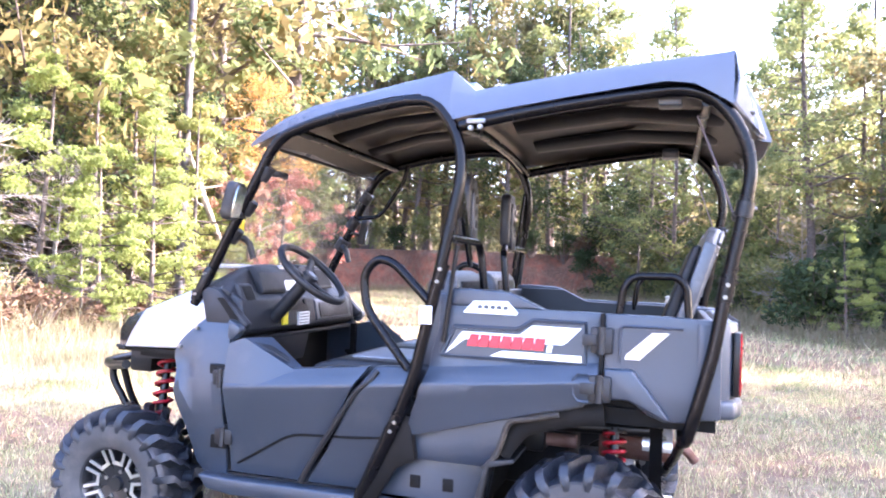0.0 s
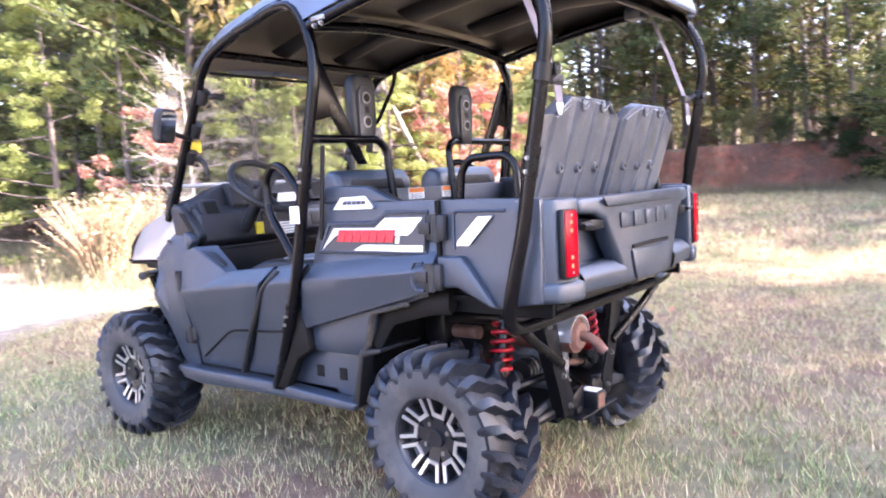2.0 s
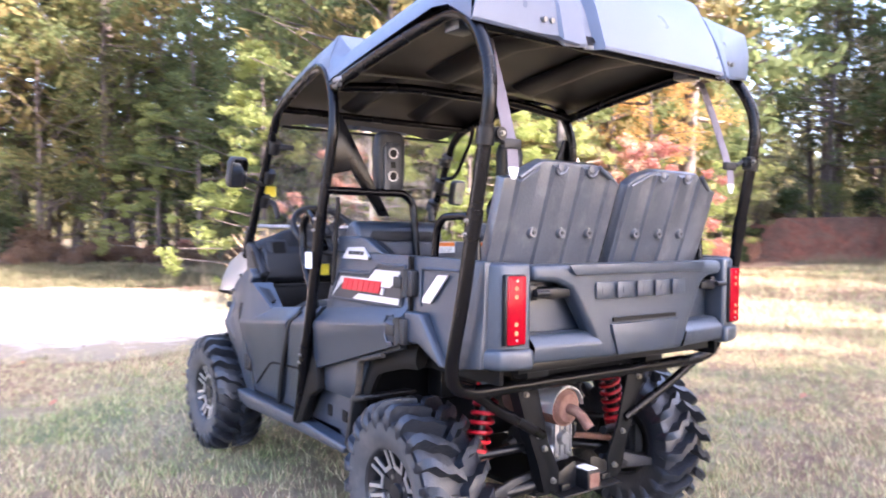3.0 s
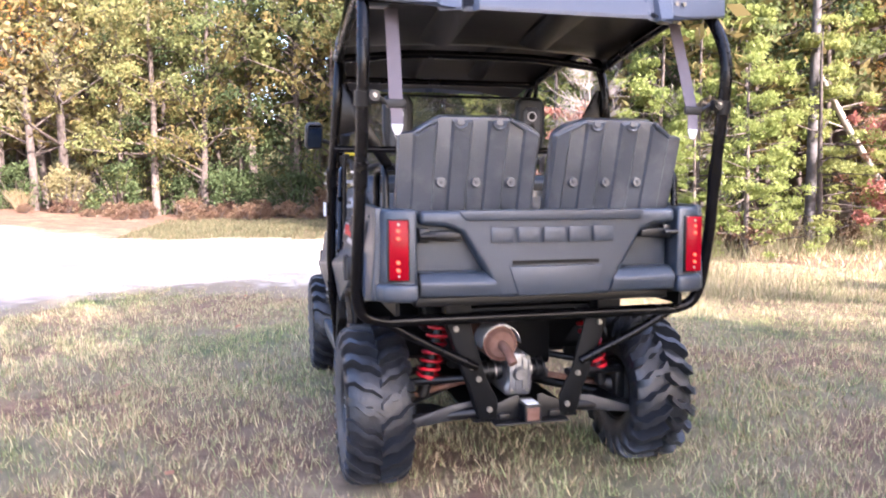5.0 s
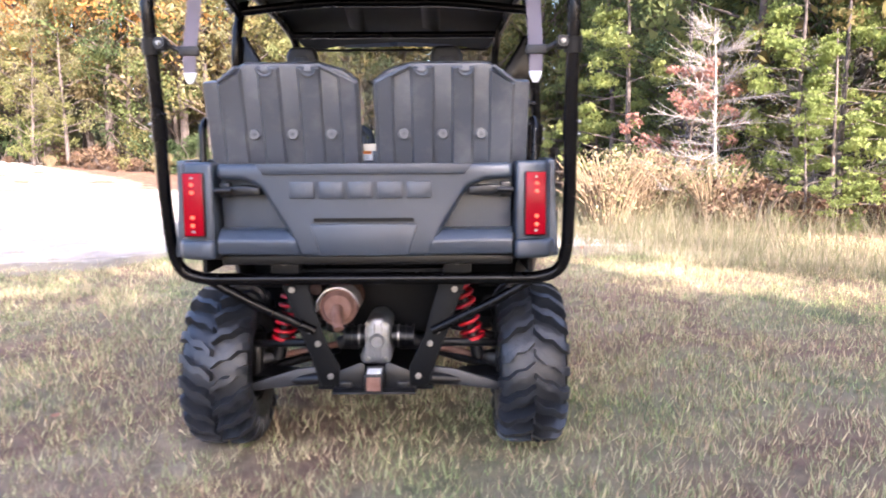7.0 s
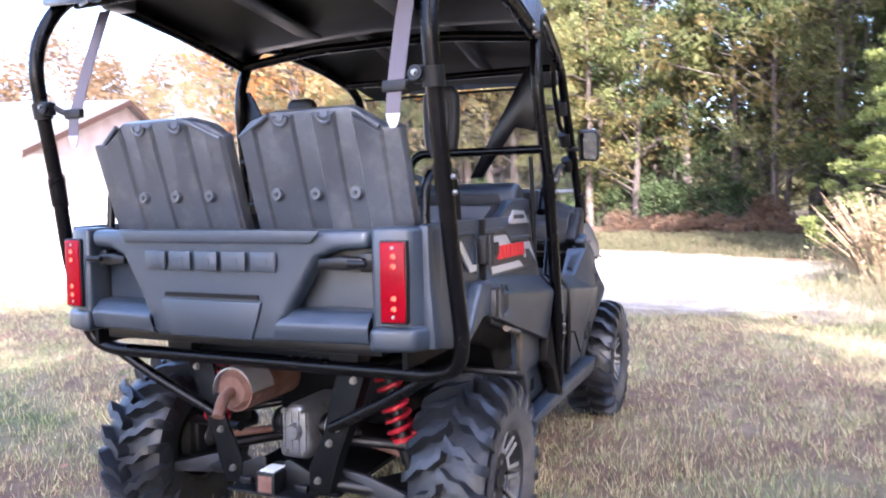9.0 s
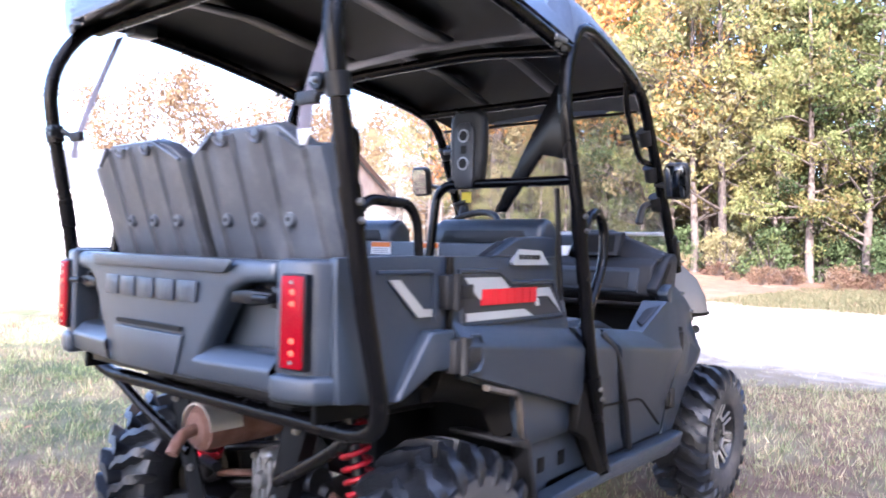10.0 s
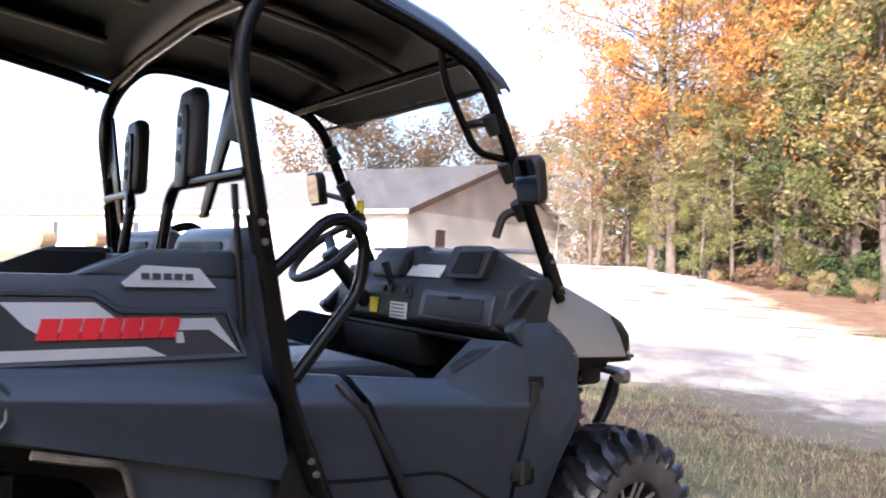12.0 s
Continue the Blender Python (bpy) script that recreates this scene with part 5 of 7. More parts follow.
for s in (-1, 1):
    # front door: main skin, then the faceted peak at its front with the arm pocket
    skewed("front_door", door_rows([(-1.436, 0.4), (-1.442, 0.9)], [(-1.125, 0.4), (-0.81, 0.88)]), s, M_BODY, "dark grey moulded half door")
    V = [(-1.442, 0.694, 0.775), (-1.284, 0.703, 0.779), (-1.442, 0.668, 0.936), (-1.372, 0.660, 0.962), (-1.285, 0.592, 0.966), (-1.13, 0.655, 0.842), (-1.125, 0.60, 0.845), (-1.442, 0.60, 0.94), (-1.442, 0.60, 0.775), (-1.14, 0.60, 0.775), (-1.13, 0.690, 0.789)]
    bm = bmesh.new()
    v = [bm.verts.new((x, s * y, z)) for x, y, z in V]
    for f in ((0, 1, 3, 2), (1, 10, 5), (1, 5, 3), (3, 5, 6, 4), (2, 3, 4, 7), (0, 2, 7, 8), (8, 7, 4), (8, 4, 6, 9), (9, 6, 5, 10), (0, 8, 9, 10, 1)):
        bm.faces.new([v[k] for k in f])
    part("door_peak", bm, M_BODY, car, bevel=0.009, seg=3, angle=25)
    # a raised dark plate takes the place of the pocket's hollow and its shade
    pocket = [(-1.35, 0.648, 0.948), (-1.315, 0.612, 0.953), (-1.19, 0.613, 0.884), (-1.175, 0.644, 0.872)]
    part("door_pocket", loft([[(x, s * y, z + 0.007) for x, y, z in pocket[:2]], [(x, s * y, z + 0.007) for x, y, z in pocket[:1:-1]]], (0, 0, -0.004)), M_DASH, car, "dark plate standing in for the shaded door arm pocket", bevel=0.002)
    # the panel behind the seam, up to the post
    skewed("door_panel", door_rows([(-1.1, 0.4), (-0.785, 0.88)], [(-0.86, 0.4), (-0.605, 0.9)]), s, M_BODY, "dark grey panel behind the door seam")
    tube("door_seam", [(-1.114, s * 0.628, 0.41), (-1.0, s * 0.664, 0.59), (-0.86, s * 0.694, 0.80), (-0.81, s * 0.698, 0.838), (-0.79, s * 0.668, 0.876)], 0.012, 0.05, M_BLACK, label="black rubber door seam")
    # black bar painted in as the shadow of the low door fold, running on from the rear panel
    part("door_crease", sweep(fillet([(x, s * (ybody(x, z) + 0.001), z) for x, z in ((-1.40, 0.45), (-1.24, 0.545), (-1.15, 0.597), (-1.02, 0.606), (-0.89, 0.612), (-0.76, 0.625))], 0.05), 0.0055, 6), M_DARKIN, car)
    # fender ahead of the door
    cols = [(-1.72, 0.862, 0.89), (-1.70, 0.80, 0.922), (-1.675, 0.70, 0.957), (-1.64, 0.56, 0.992), (-1.60, 0.43, 1.027), (-1.55, 0.375, 1.052), (-1.505, 0.362, 1.055), (-1.458, 0.36, 1.03)]
    side_skin("front_fender", cols, s, M_BODY, "dark grey front fender", 0.05, [0.5, 0.64, 0.78, 0.88, 0.95], lambda x, z: ybody(x, z) - 0.005 - 0.06 * max(0, z - 0.93) / 0.15 - 0.05 * max(0, -x - 1.6), 0.008)
    part("fender_tail", prism([(-1.462, 0.952), (-1.462, 1.032), (-1.41, 1.004), (-1.402, 0.985), (-1.435, 0.95)], s * 0.647, s * 0.60, "y"), M_BODY, car, bevel=0.008)
    for zb in (0.797, 0.555):
        yh = ybody(-1.45, zb) + 0.008
        h = part("door_hinge", box(-1.50, -1.42, min(s * 0.64, s * yh), max(s * 0.64, s * yh), zb - 0.032, zb + 0.032), M_BLACK, car, "dark moulded door hinge", bevel=0.008)
        part("hinge_pin", cyl((-1.463, s * yh, zb - 0.038), (-1.463, s * yh, zb + 0.038), 0.012), M_BLACK, h)
        # black blocks put the shade of hinge recess and door gap into colour
        yr = ybody(-1.5, zb) - 0.002
        part("hinge_recess", box(-1.525, -1.445, min(s * 0.63, s * yr), max(s * 0.63, s * yr), zb - 0.052, zb + 0.052), M_DARKIN, car, bevel=0.006)
    part("door_gap", box(-1.463, -1.436, min(s * 0.57, s * 0.606), max(s * 0.57, s * 0.606), 0.41, 0.94), M_DARKIN, car)
    # sill and step
    part("sill", prism([(-1.56, 0.40), (-1.52, 0.345), (-1.40, 0.33), (-0.88, 0.345), (-0.40, 0.345), (-0.385, 0.375), (-0.86, 0.40), (-1.42, 0.395)], s * 0.672, s * 0.60, "y"), M_BODY, car, "scuffed grey sill", bevel=0.01, seg=3)
    part("rear_step", prism([(-0.86, 0.345), (-0.39, 0.345), (-0.385, 0.52), (-0.36, 0.565), (-0.70, 0.565)], s * 0.60, s * 0.57, "y"), M_BODY, car, bevel=0.008)
    # flat dark patches: the holes' inner shade put into colour
    for xh in (-0.665, -0.535):
        part("step_opening", box(xh, xh + 0.042, min(s * 0.6, s * 0.604), max(s * 0.6, s * 0.604), 0.438, 0.487), M_DARKIN, car, bevel=0.002)
    part("mud_guard", prism([(-0.42, 0.36), (-0.385, 0.36), (-0.345, 0.56), (-0.255, 0.585), (-0.255, 0.6), (-0.36, 0.585)], s * 0.66, s * 0.42, "y"), M_BLACK, car, "black mud guard", bevel=0.006)
    # rear side panel: lower, belt and shoulder up to the seat back
    front = [(-0.72, 0.55), (-0.655, 0.72), (-0.60, 0.92), (-0.545, 1.10), (-0.515, 1.2)]
    rearl = [(-0.35, 0.55), (-0.30, 0.64), (-0.275, 0.745), (-0.20, 0.755), (0.0, 0.81), (0.03, 0.83), (0.03, 1.2)]
    def crease(x):
        return 0.64 + 0.277 * (x + 0.67)

    rows = []
    for v in [0, 0.03, 0.35, 0.7, 0.96]:
        rows.append([(x, crease(x) + v * (belt(x) - crease(x))) for x in [-0.675 + 0.07 * v + k * (0.705 - 0.07 * v) / 10 for k in range(11)]])
    for up in [0.006, 0.046, 0.058]:
        rows.append([(x, belt(x) + up) for x in [-0.602 + 0.2 * up + k * (0.632 - 0.2 * up) / 10 for k in range(11)]])
    for z in [0.966, 1.0, 1.05, 1.1, 1.138]:
        a = float(np.interp(z, [p[1] for p in front], [p[0] for p in front]))
        rows.append([(a + (0.03 - a) * k / 10, z) for k in range(11)])
    skewed("rear_side_panel", rows, s, M_BODY, "dark grey rear side panel")
    low = [(-0.72, 0.555), (-0.36, 0.555), (-0.325, 0.6), (-0.295, 0.66), (-0.275, 0.735), (-0.2, 0.757), (-0.02, 0.808)]
    cols = [(x, float(np.interp(x, [p[0] for p in low], [p[1] for p in low])), max(crease(x) + 0.004, float(np.interp(x, [p[0] for p in low], [p[1] for p in low])) + 0.008)) for x in (-0.70, -0.6, -0.5, -0.42, -0.36, -0.325, -0.295, -0.275, -0.2, -0.1, -0.02)]
    side_skin("lower_side_panel", cols, s, M_BODY, "recessed lower side panel", 0.03, [0.6, 0.65, 0.7], lambda x, z: ybody(x, z) - 0.014 - 0.02 * min(1.0, max(0.0, (z - crease(x) + 0.07) / 0.06)))
    frame_pts = [(-0.545, 0.955), (-0.50, 1.06), (-0.265, 1.062), (-0.205, 1.098), (-0.02, 1.098), (-0.012, 0.955), (-0.545, 0.955)]
    part("sticker_frame", sweep([(x, s * (ystick(x, z) - 0.004), z) for x, z in frame_pts], 0.009, 6), M_BODY, car)
    part("shoulder_panel", prism([(-0.53, 1.138), (-0.17, 1.138), (-0.29, 1.192), (-0.32, 1.198), (-0.46, 1.203), (-0.515, 1.2)], s * 0.634, s * 0.59, "y"), M_BODY, car, bevel=0.008, seg=3)
    # bed side panel with its slanting ridge
    side_skin("bed_side_panel", [(0.045, 0.835, 1.138), (0.09, 0.845, 1.138), (0.14, 0.842, 1.138), (0.2, 0.80, 1.138), (0.25, 0.782, 1.138), (0.3, 0.785, 1.136), (0.38, 0.80, 1.134), (0.43, 0.805, 1.132)], s, M_BODY, "dark grey cargo bed side", 0.03, [0.9, 0.96, 1.08], lambda x, z: 0.642 + 0.012 * max(0, 1.0 - z) / 0.15)
    part("bed_ridge", prism([(0.05, 0.845), (0.13, 0.848), (0.25, 0.79), (0.272, 0.79), (0.145, 0.952), (0.05, 0.95)], s * 0.684, s * 0.64, "y"), M_BODY, car, bevel=0.012, seg=3)
    part("panel_gap", box(0.031, 0.044, min(s * 0.6, s * 0.655), max(s * 0.6, s * 0.655), 0.83, 1.137), M_DARKIN, car)
    for zb in (1.045, 0.882):
        yy = 0.66 if zb > 1 else 0.69
        h = part("bed_hinge", box(0.0, 0.075, min(s * (yy - 0.03), s * (yy + 0.012)), max(s * (yy - 0.03), s * (yy + 0.012)), zb - 0.045, zb + 0.045), M_BLACK, car, bevel=0.008)
        part("hinge_pin", cyl((0.037, s * (yy + 0.01), zb - 0.048), (0.037, s * (yy + 0.01), zb + 0.048), 0.013), M_BLACK, h)
        if zb < 1:
            part("hinge_frame", sweep([(x, s * (yy + 0.006), z) for x, z in ((0.0, 0.93), (-0.035, 0.93), (-0.052, 0.908), (-0.052, 0.856), (-0.035, 0.834), (0.0, 0.834))], 0.0055, 6), M_BODY, h)
        part("hinge_plate", box(-0.028, 0.022, min(s * (yy + 0.01), s * (yy + 0.02)), max(s * (yy + 0.01), s * (yy + 0.02)), zb - 0.02, zb + 0.02), M_BLACK, h, bevel=0.003)
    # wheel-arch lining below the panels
    part("arch_liner", sweep(fillet([(-0.33, s * 0.6, 0.62), (-0.25, s * 0.6, 0.735), (-0.05, s * 0.6, 0.79), (0.05, s * 0.6, 0.80)], 0.05), 0.028, 8, flat=2.2), M_DARKIN, car)
    part("post_guard", prism([(-0.73, 0.72), (-0.655, 0.72), (-0.625, 0.56), (-0.70, 0.52), (-0.79, 0.37), (-0.88, 0.37)], s * 0.672, s * 0.63, "y"), M_DARKIN, car, "black guard behind the post", bevel=0.006)
    part("arch_lip", sweep(fillet([(-0.37, s * 0.645, 0.553), (-0.322, s * 0.648, 0.605), (-0.278, s * 0.664, 0.737), (-0.2, s * 0.672, 0.752), (-0.1, s * 0.674, 0.778)], 0.03), 0.0135, 8, flat=0.7), M_DUSTY, car, "dusty wheel arch lip")
    # stickers
    decal([(-0.53, 0.96), (-0.49, 1.05), (-0.26, 1.052), (-0.20, 1.09), (-0.026, 1.09), (-0.022, 0.96)], ystick, s, M_DECALG, label="dark sticker ground", lift=0.003)
    for poly in ([(-0.528, 0.962), (-0.468, 1.044), (-0.455, 1.018)], [(-0.47, 1.044), (-0.255, 1.044), (-0.24, 1.018), (-0.457, 1.018)], [(-0.255, 1.044), (-0.21, 1.08), (-0.035, 1.08), (-0.082, 1.03), (-0.1, 1.018), (-0.24, 1.018)]):
        decal(poly, ystick, s, M_DECALW, label="silver stripe sticker", lift=0.006)
    decal([(-0.36, 0.962), (-0.315, 0.984), (-0.03, 0.984), (-0.03, 0.962)], ystick, s, M_DECALW, label="silver lower stripe sticker", lift=0.006)
    decal([(-0.468, 1.114), (-0.43, 1.158), (-0.305, 1.162), (-0.262, 1.122), (-0.27, 1.114)], ystick, s, M_DECALW, label="silver badge sticker", lift=0.012)
    decal([(0.115, 0.985), (0.12, 1.0), (0.205, 1.08), (0.262, 1.082), (0.165, 0.985)] if s < 0 else [(0.115, 0.985), (0.115, 1.004), (0.147, 1.004), (0.237, 1.08), (0.272, 1.08), (0.167, 0.985)], lambda x, z: 0.648, s, M_DECALW, label="slanted silver stripe sticker", lift=0.008)
    part("panel_fold", sweep(fillet([(0.098, s * 0.646, 0.972), (0.098, s * 0.645, 1.098), (0.305, s * 0.643, 1.098)], 0.02), 0.006, 6), M_BODY, car)
    # the maker's marks as plain slanted bars
    xs0, pitch, tilt, zn = (-0.447, 0.0405, 0.01, 0.994) if s < 0 else (-0.380, 0.0405, -0.01, 1.003)
    for k in range(7):
        x0 = xs0 + k * pitch
        decal([(x0, zn), (x0 + 0.037, zn), (x0 + 0.037 + tilt, zn + 0.044), (x0 + tilt, zn + 0.044)], ystick, s, M_DECALR, label="red name bar", lift=0.009, name="name_bar")
    x0 = -0.155 if s < 0 else -0.398
    decal([(x0, 0.99), (x0 + 0.018, 0.99), (x0 + 0.022, 1.014), (x0 + 0.004, 1.014)], ystick, s, M_DECALW, name="name_bar", lift=0.009)
    for k in range(5):
        x0 = -0.415 + k * 0.024
        decal([(x0, 1.131), (x0 + 0.018, 1.131), (x0 + 0.018, 1.145), (x0, 1.145)], ystick, s, M_DECALG, name="badge_bar", lift=0.015)

# ---- cargo bed, tailgate, lamps ----
bed = part("bed_floor", box(-0.49, 0.45, -0.60, 0.60, 0.86, 0.885), M_BLACK, car)
part("bed_front_wall", box(-0.52, -0.49, -0.58, 0.58, 0.86, 1.18), M_BODY, car, bevel=0.008)
for s in (-1, 1):
    part("bed_inner_wall", prism([(-0.488, 0.88), (0.44, 0.88), (0.44, 1.125), (-0.15, 1.13), (-0.27, 1.185), (-0.488, 1.185)], s * 0.606, s * 0.575, "y"), M_BLACK, car, bevel=0.006)
part("tailgate_back", box(0.425, 0.455, -0.495, 0.495, 0.815, 1.118), M_BODY, car, bevel=0.006)
gate = part("tailgate", prism([(-0.493, 1.122), (0.493, 1.122), (0.493, 1.072), (0.40, 1.066), (0.345, 1.045), (0.255, 0.90), (0.215, 0.812), (-0.215, 0.812), (-0.255, 0.90), (-0.345, 1.045), (-0.40, 1.066), (-0.493, 1.072)], 0.455, 0.525, "x"), M_BODY, car, "grey moulded tailgate", bevel=0.018, seg=3)
part("tailgate_rib", prism([(-0.36, 1.122), (0.36, 1.122), (0.33, 1.086), (-0.33, 1.086)], 0.52, 0.528, "x"), M_BODY, gate, bevel=0.004)
# black bar on the gate, the slit's shade given as colour
part("tailgate_groove", box(0.522, 0.5275, -0.165, 0.165, 0.931, 0.943), M_DARKIN, gate)
part("tailgate_boss", prism([(-0.178, 0.924), (0.178, 0.924), (0.145, 0.818), (-0.145, 0.818)], 0.522, 0.532, "x"), M_BODY, gate, bevel=0.006)
for k in range(5):   # raised maker's mark, as plain blocks
    y0 = -0.247 + k * 0.0965
    part("raised_bar", prism([(y0 + 0.004, 1.008), (y0 + 0.084, 1.008), (y0 + 0.084, 1.062), (y0 + 0.004, 1.062)], 0.522, 0.527, "x"), M_BODY, gate, bevel=0.0024)
    part("raised_bar_core", prism([(y0 + 0.03, 1.024), (y0 + 0.058, 1.024), (y0 + 0.058, 1.046), (y0 + 0.03, 1.046)], 0.526, 0.5282, "x"), M_BODY, gate)
for s in (-1, 1):
    part("tailgate_step", loft([[(0.455, s * 0.492, 0.905), (0.455, s * 0.245, 0.905)], [(0.50, s * 0.492, 0.902), (0.50, s * 0.243, 0.902)], [(0.535, s * 0.492, 0.868), (0.535, s * 0.226, 0.868)], [(0.528, s * 0.492, 0.818), (0.528, s * 0.21, 0.818)], [(0.455, s * 0.492, 0.815), (0.455, s * 0.208, 0.815)]]), M_BODY, car, bevel=0.008, seg=3)
    latch = part("tailgate_latch", prism([(s * 0.345, 1.018), (s * 0.42, 1.014), (s * 0.475, 1.022), (s * 0.475, 1.046), (s * 0.40, 1.05), (s * 0.348, 1.044)], 0.456, 0.520, "x"), M_CHASSIS, car, "black latch handle", bevel=0.005)
    part("latch_keeper", box(0.456, 0.50, min(s * 0.455, s * 0.492), max(s * 0.455, s * 0.492), 1.008, 1.06), M_CHASSIS, latch, bevel=0.006)
    part("latch_pin", cyl((0.5, s * 0.44, 1.034), (0.5, s * 0.495, 1.034), 0.009, 10), M_CHASSIS, latch)
    # corner that carries the tail lamp
    corner = part("bed_corner", prism([(0.40, s * 0.648), (0.455, s * 0.642), (0.515, s * 0.605), (0.532, s * 0.56), (0.532, s * 0.503), (0.42, s * 0.503), (0.40, s * 0.55)], 0.802, 1.128, "z"), M_BODY, car, "grey rear corner", bevel=0.014, seg=3)
    part("corner_step", prism([(0.40, s * 0.652), (0.47, s * 0.648), (0.53, s * 0.618), (0.548, s * 0.56), (0.548, s * 0.5), (0.42, s * 0.5)], 0.802, 0.868, "z"), M_BODY, corner, bevel=0.016, seg=3)
    lamp = part("tail_lamp", box(0.52, 0.543, min(s * 0.531, s * 0.607), max(s * 0.531, s * 0.607), 0.878, 1.095), M_CHASSIS, car, "red tail lamp", bevel=0.006)
    part("lens", box(0.53, 0.548, min(s * 0.535, s * 0.603), max(s * 0.535, s * 0.603), 0.882, 1.091), M_LENS, lamp, "red lens with small diodes", bevel=0.006)
    for z in (0.918, 0.945, 1.028, 1.054):
        part("diode", cyl((0.547, s * 0.572, z), (0.5503, s * 0.572, z), 0.0075, 12), M_LED, lamp)
    for z in (0.897, 1.076):
        part("lens_screw", cyl((0.546, s * 0.57, z), (0.551, s * 0.57, z), 0.005, 8), M_STEEL, lamp)
    tube("bed_grab_rail", [(0.085, s * 0.585, 1.1), (0.10, s * 0.585, 1.23), (0.135, s * 0.585, 1.272), (0.28, s * 0.585, 1.275), (0.315, s * 0.585, 1.24), (0.325, s * 0.585, 1.1)], 0.0135, 0.05)

# ---- folded rear seat backs ----
def seat_x(z):
    return 0.325 + (z - 1.13) * 0.33


def strip(us, z0, tops, o, depth, y_of):
    """A moulded strip standing depth proud of the shell, its edges sloping."""
    a, b = us
    e = 0.009
    rows = []
    for u, v, d in ((a, a, 0), (a + e, a + e, depth), (b - e, b - e, depth), (b, b, 0)):
        t = float(np.interp(u, [a, b], tops))
        k = 0.012 if d else 0.0
        rows.append([(seat_x(z0), y_of(u), z0), (seat_x(z0 + 0.01) + d, y_of(u), z0 + 0.01), (seat_x(t - k) + d, y_of(u), t - k), (seat_x(t), y_of(u), t)])
    return loft(rows)


TOP_U, TOP_Z = [0, 0.05, 0.13, 0.38, 0.415, 0.48, 0.53], [1.395, 1.43, 1.452, 1.452, 1.435, 1.395, 1.392]
for inner, sd in ((-0.022, -1), (0.028, 1)):
    def y_of(u, inner=inner, sd=sd):
        return inner + sd * u

    def top(u):
        return float(np.interp(u, TOP_U, TOP_Z))

    us = [0, 0.05, 0.13, 0.25, 0.38, 0.415, 0.48, 0.485, 0.528]
    rows = [[(seat_x(0.95), y_of(u), 0.95), (seat_x(1.2) + 0.004, y_of(u), 1.2), (seat_x(top(u)), y_of(u), top(u))] for u in us]
    seat = part("rear_seat_back", loft(rows, (-0.042, 0, 0.012)), M_SEATB, car, "scuffed dark grey plastic rear seat back", bevel=0.007, seg=2)
    for a, b in ((0.004, 0.070), (0.124, 0.206), (0.262, 0.341), (0.390, 0.478)):
        part("raised_strip", strip((a, b), 0.99, (top(a) - 0.008, top(b) - 0.008), 0, 0.013, y_of), M_SEATB, seat, bevel=0.004)
    for u in (0.10, 0.234, 0.366):
        part("screw_boss", cyl((seat_x(1.222) + 0.003, y_of(u), 1.222), (seat_x(1.222) + 0.017, y_of(u), 1.222), 0.021, 18, 0.0165), M_SEATB, seat, bevel=0.002)
        part("screw", cyl((seat_x(1.222) + 0.015, y_of(u), 1.222), (seat_x(1.222) + 0.021, y_of(u), 1.222), 0.0075, 10, 0.006), M_PLATE, seat)
    for u in (0.165, 0.31):
        pts = [(seat_x(z) + 0.016, y_of(u) + dy, z) for dy, z in ((-0.027, 1.436), (-0.021, 1.421), (-0.008, 1.412), (0.008, 1.412), (0.021, 1.421), (0.027, 1.436))]
        part("notch_rim", sweep(pts, 0.0055, 7), M_SEATB, seat)
        part("notch", cyl((seat_x(1.437) + 0.008, y_of(u), 1.437), (seat_x(1.437) + 0.0125, y_of(u), 1.437), 0.012, 14), M_SEATB, seat, bevel=0.002)
    for a, b in ((0.0, 0.125), (0.39, 0.47)):
        part("top_edge", sweep([(seat_x(top(a)) + 0.004, y_of(a + 0.012), top(a) - 0.006), (seat_x(top(b)) + 0.004, y_of(b), top(b) - 0.006)], 0.008, 8), M_SEATB, seat)
    ya, yb = sorted((y_of(0.03), y_of(0.48)))
    part("cushion", prism([(seat_x(1.0) - 0.10, 0.98), (seat_x(1.0) - 0.045, 0.98), (seat_x(1.38) - 0.045, 1.39), (seat_x(1.38) - 0.075, 1.39)], ya, yb, "y"), M_SEAT, seat, bevel=0.012, seg=3)
    part("hinge_foot", cyl((0.25, y_of(0.1), 0.94), (0.25, y_of(0.42), 0.94), 0.03), M_CHASSIS, seat)
part("seat_link", box(0.24, 0.27, -0.06, 0.06, 1.165, 1.19), M_STEEL, car)

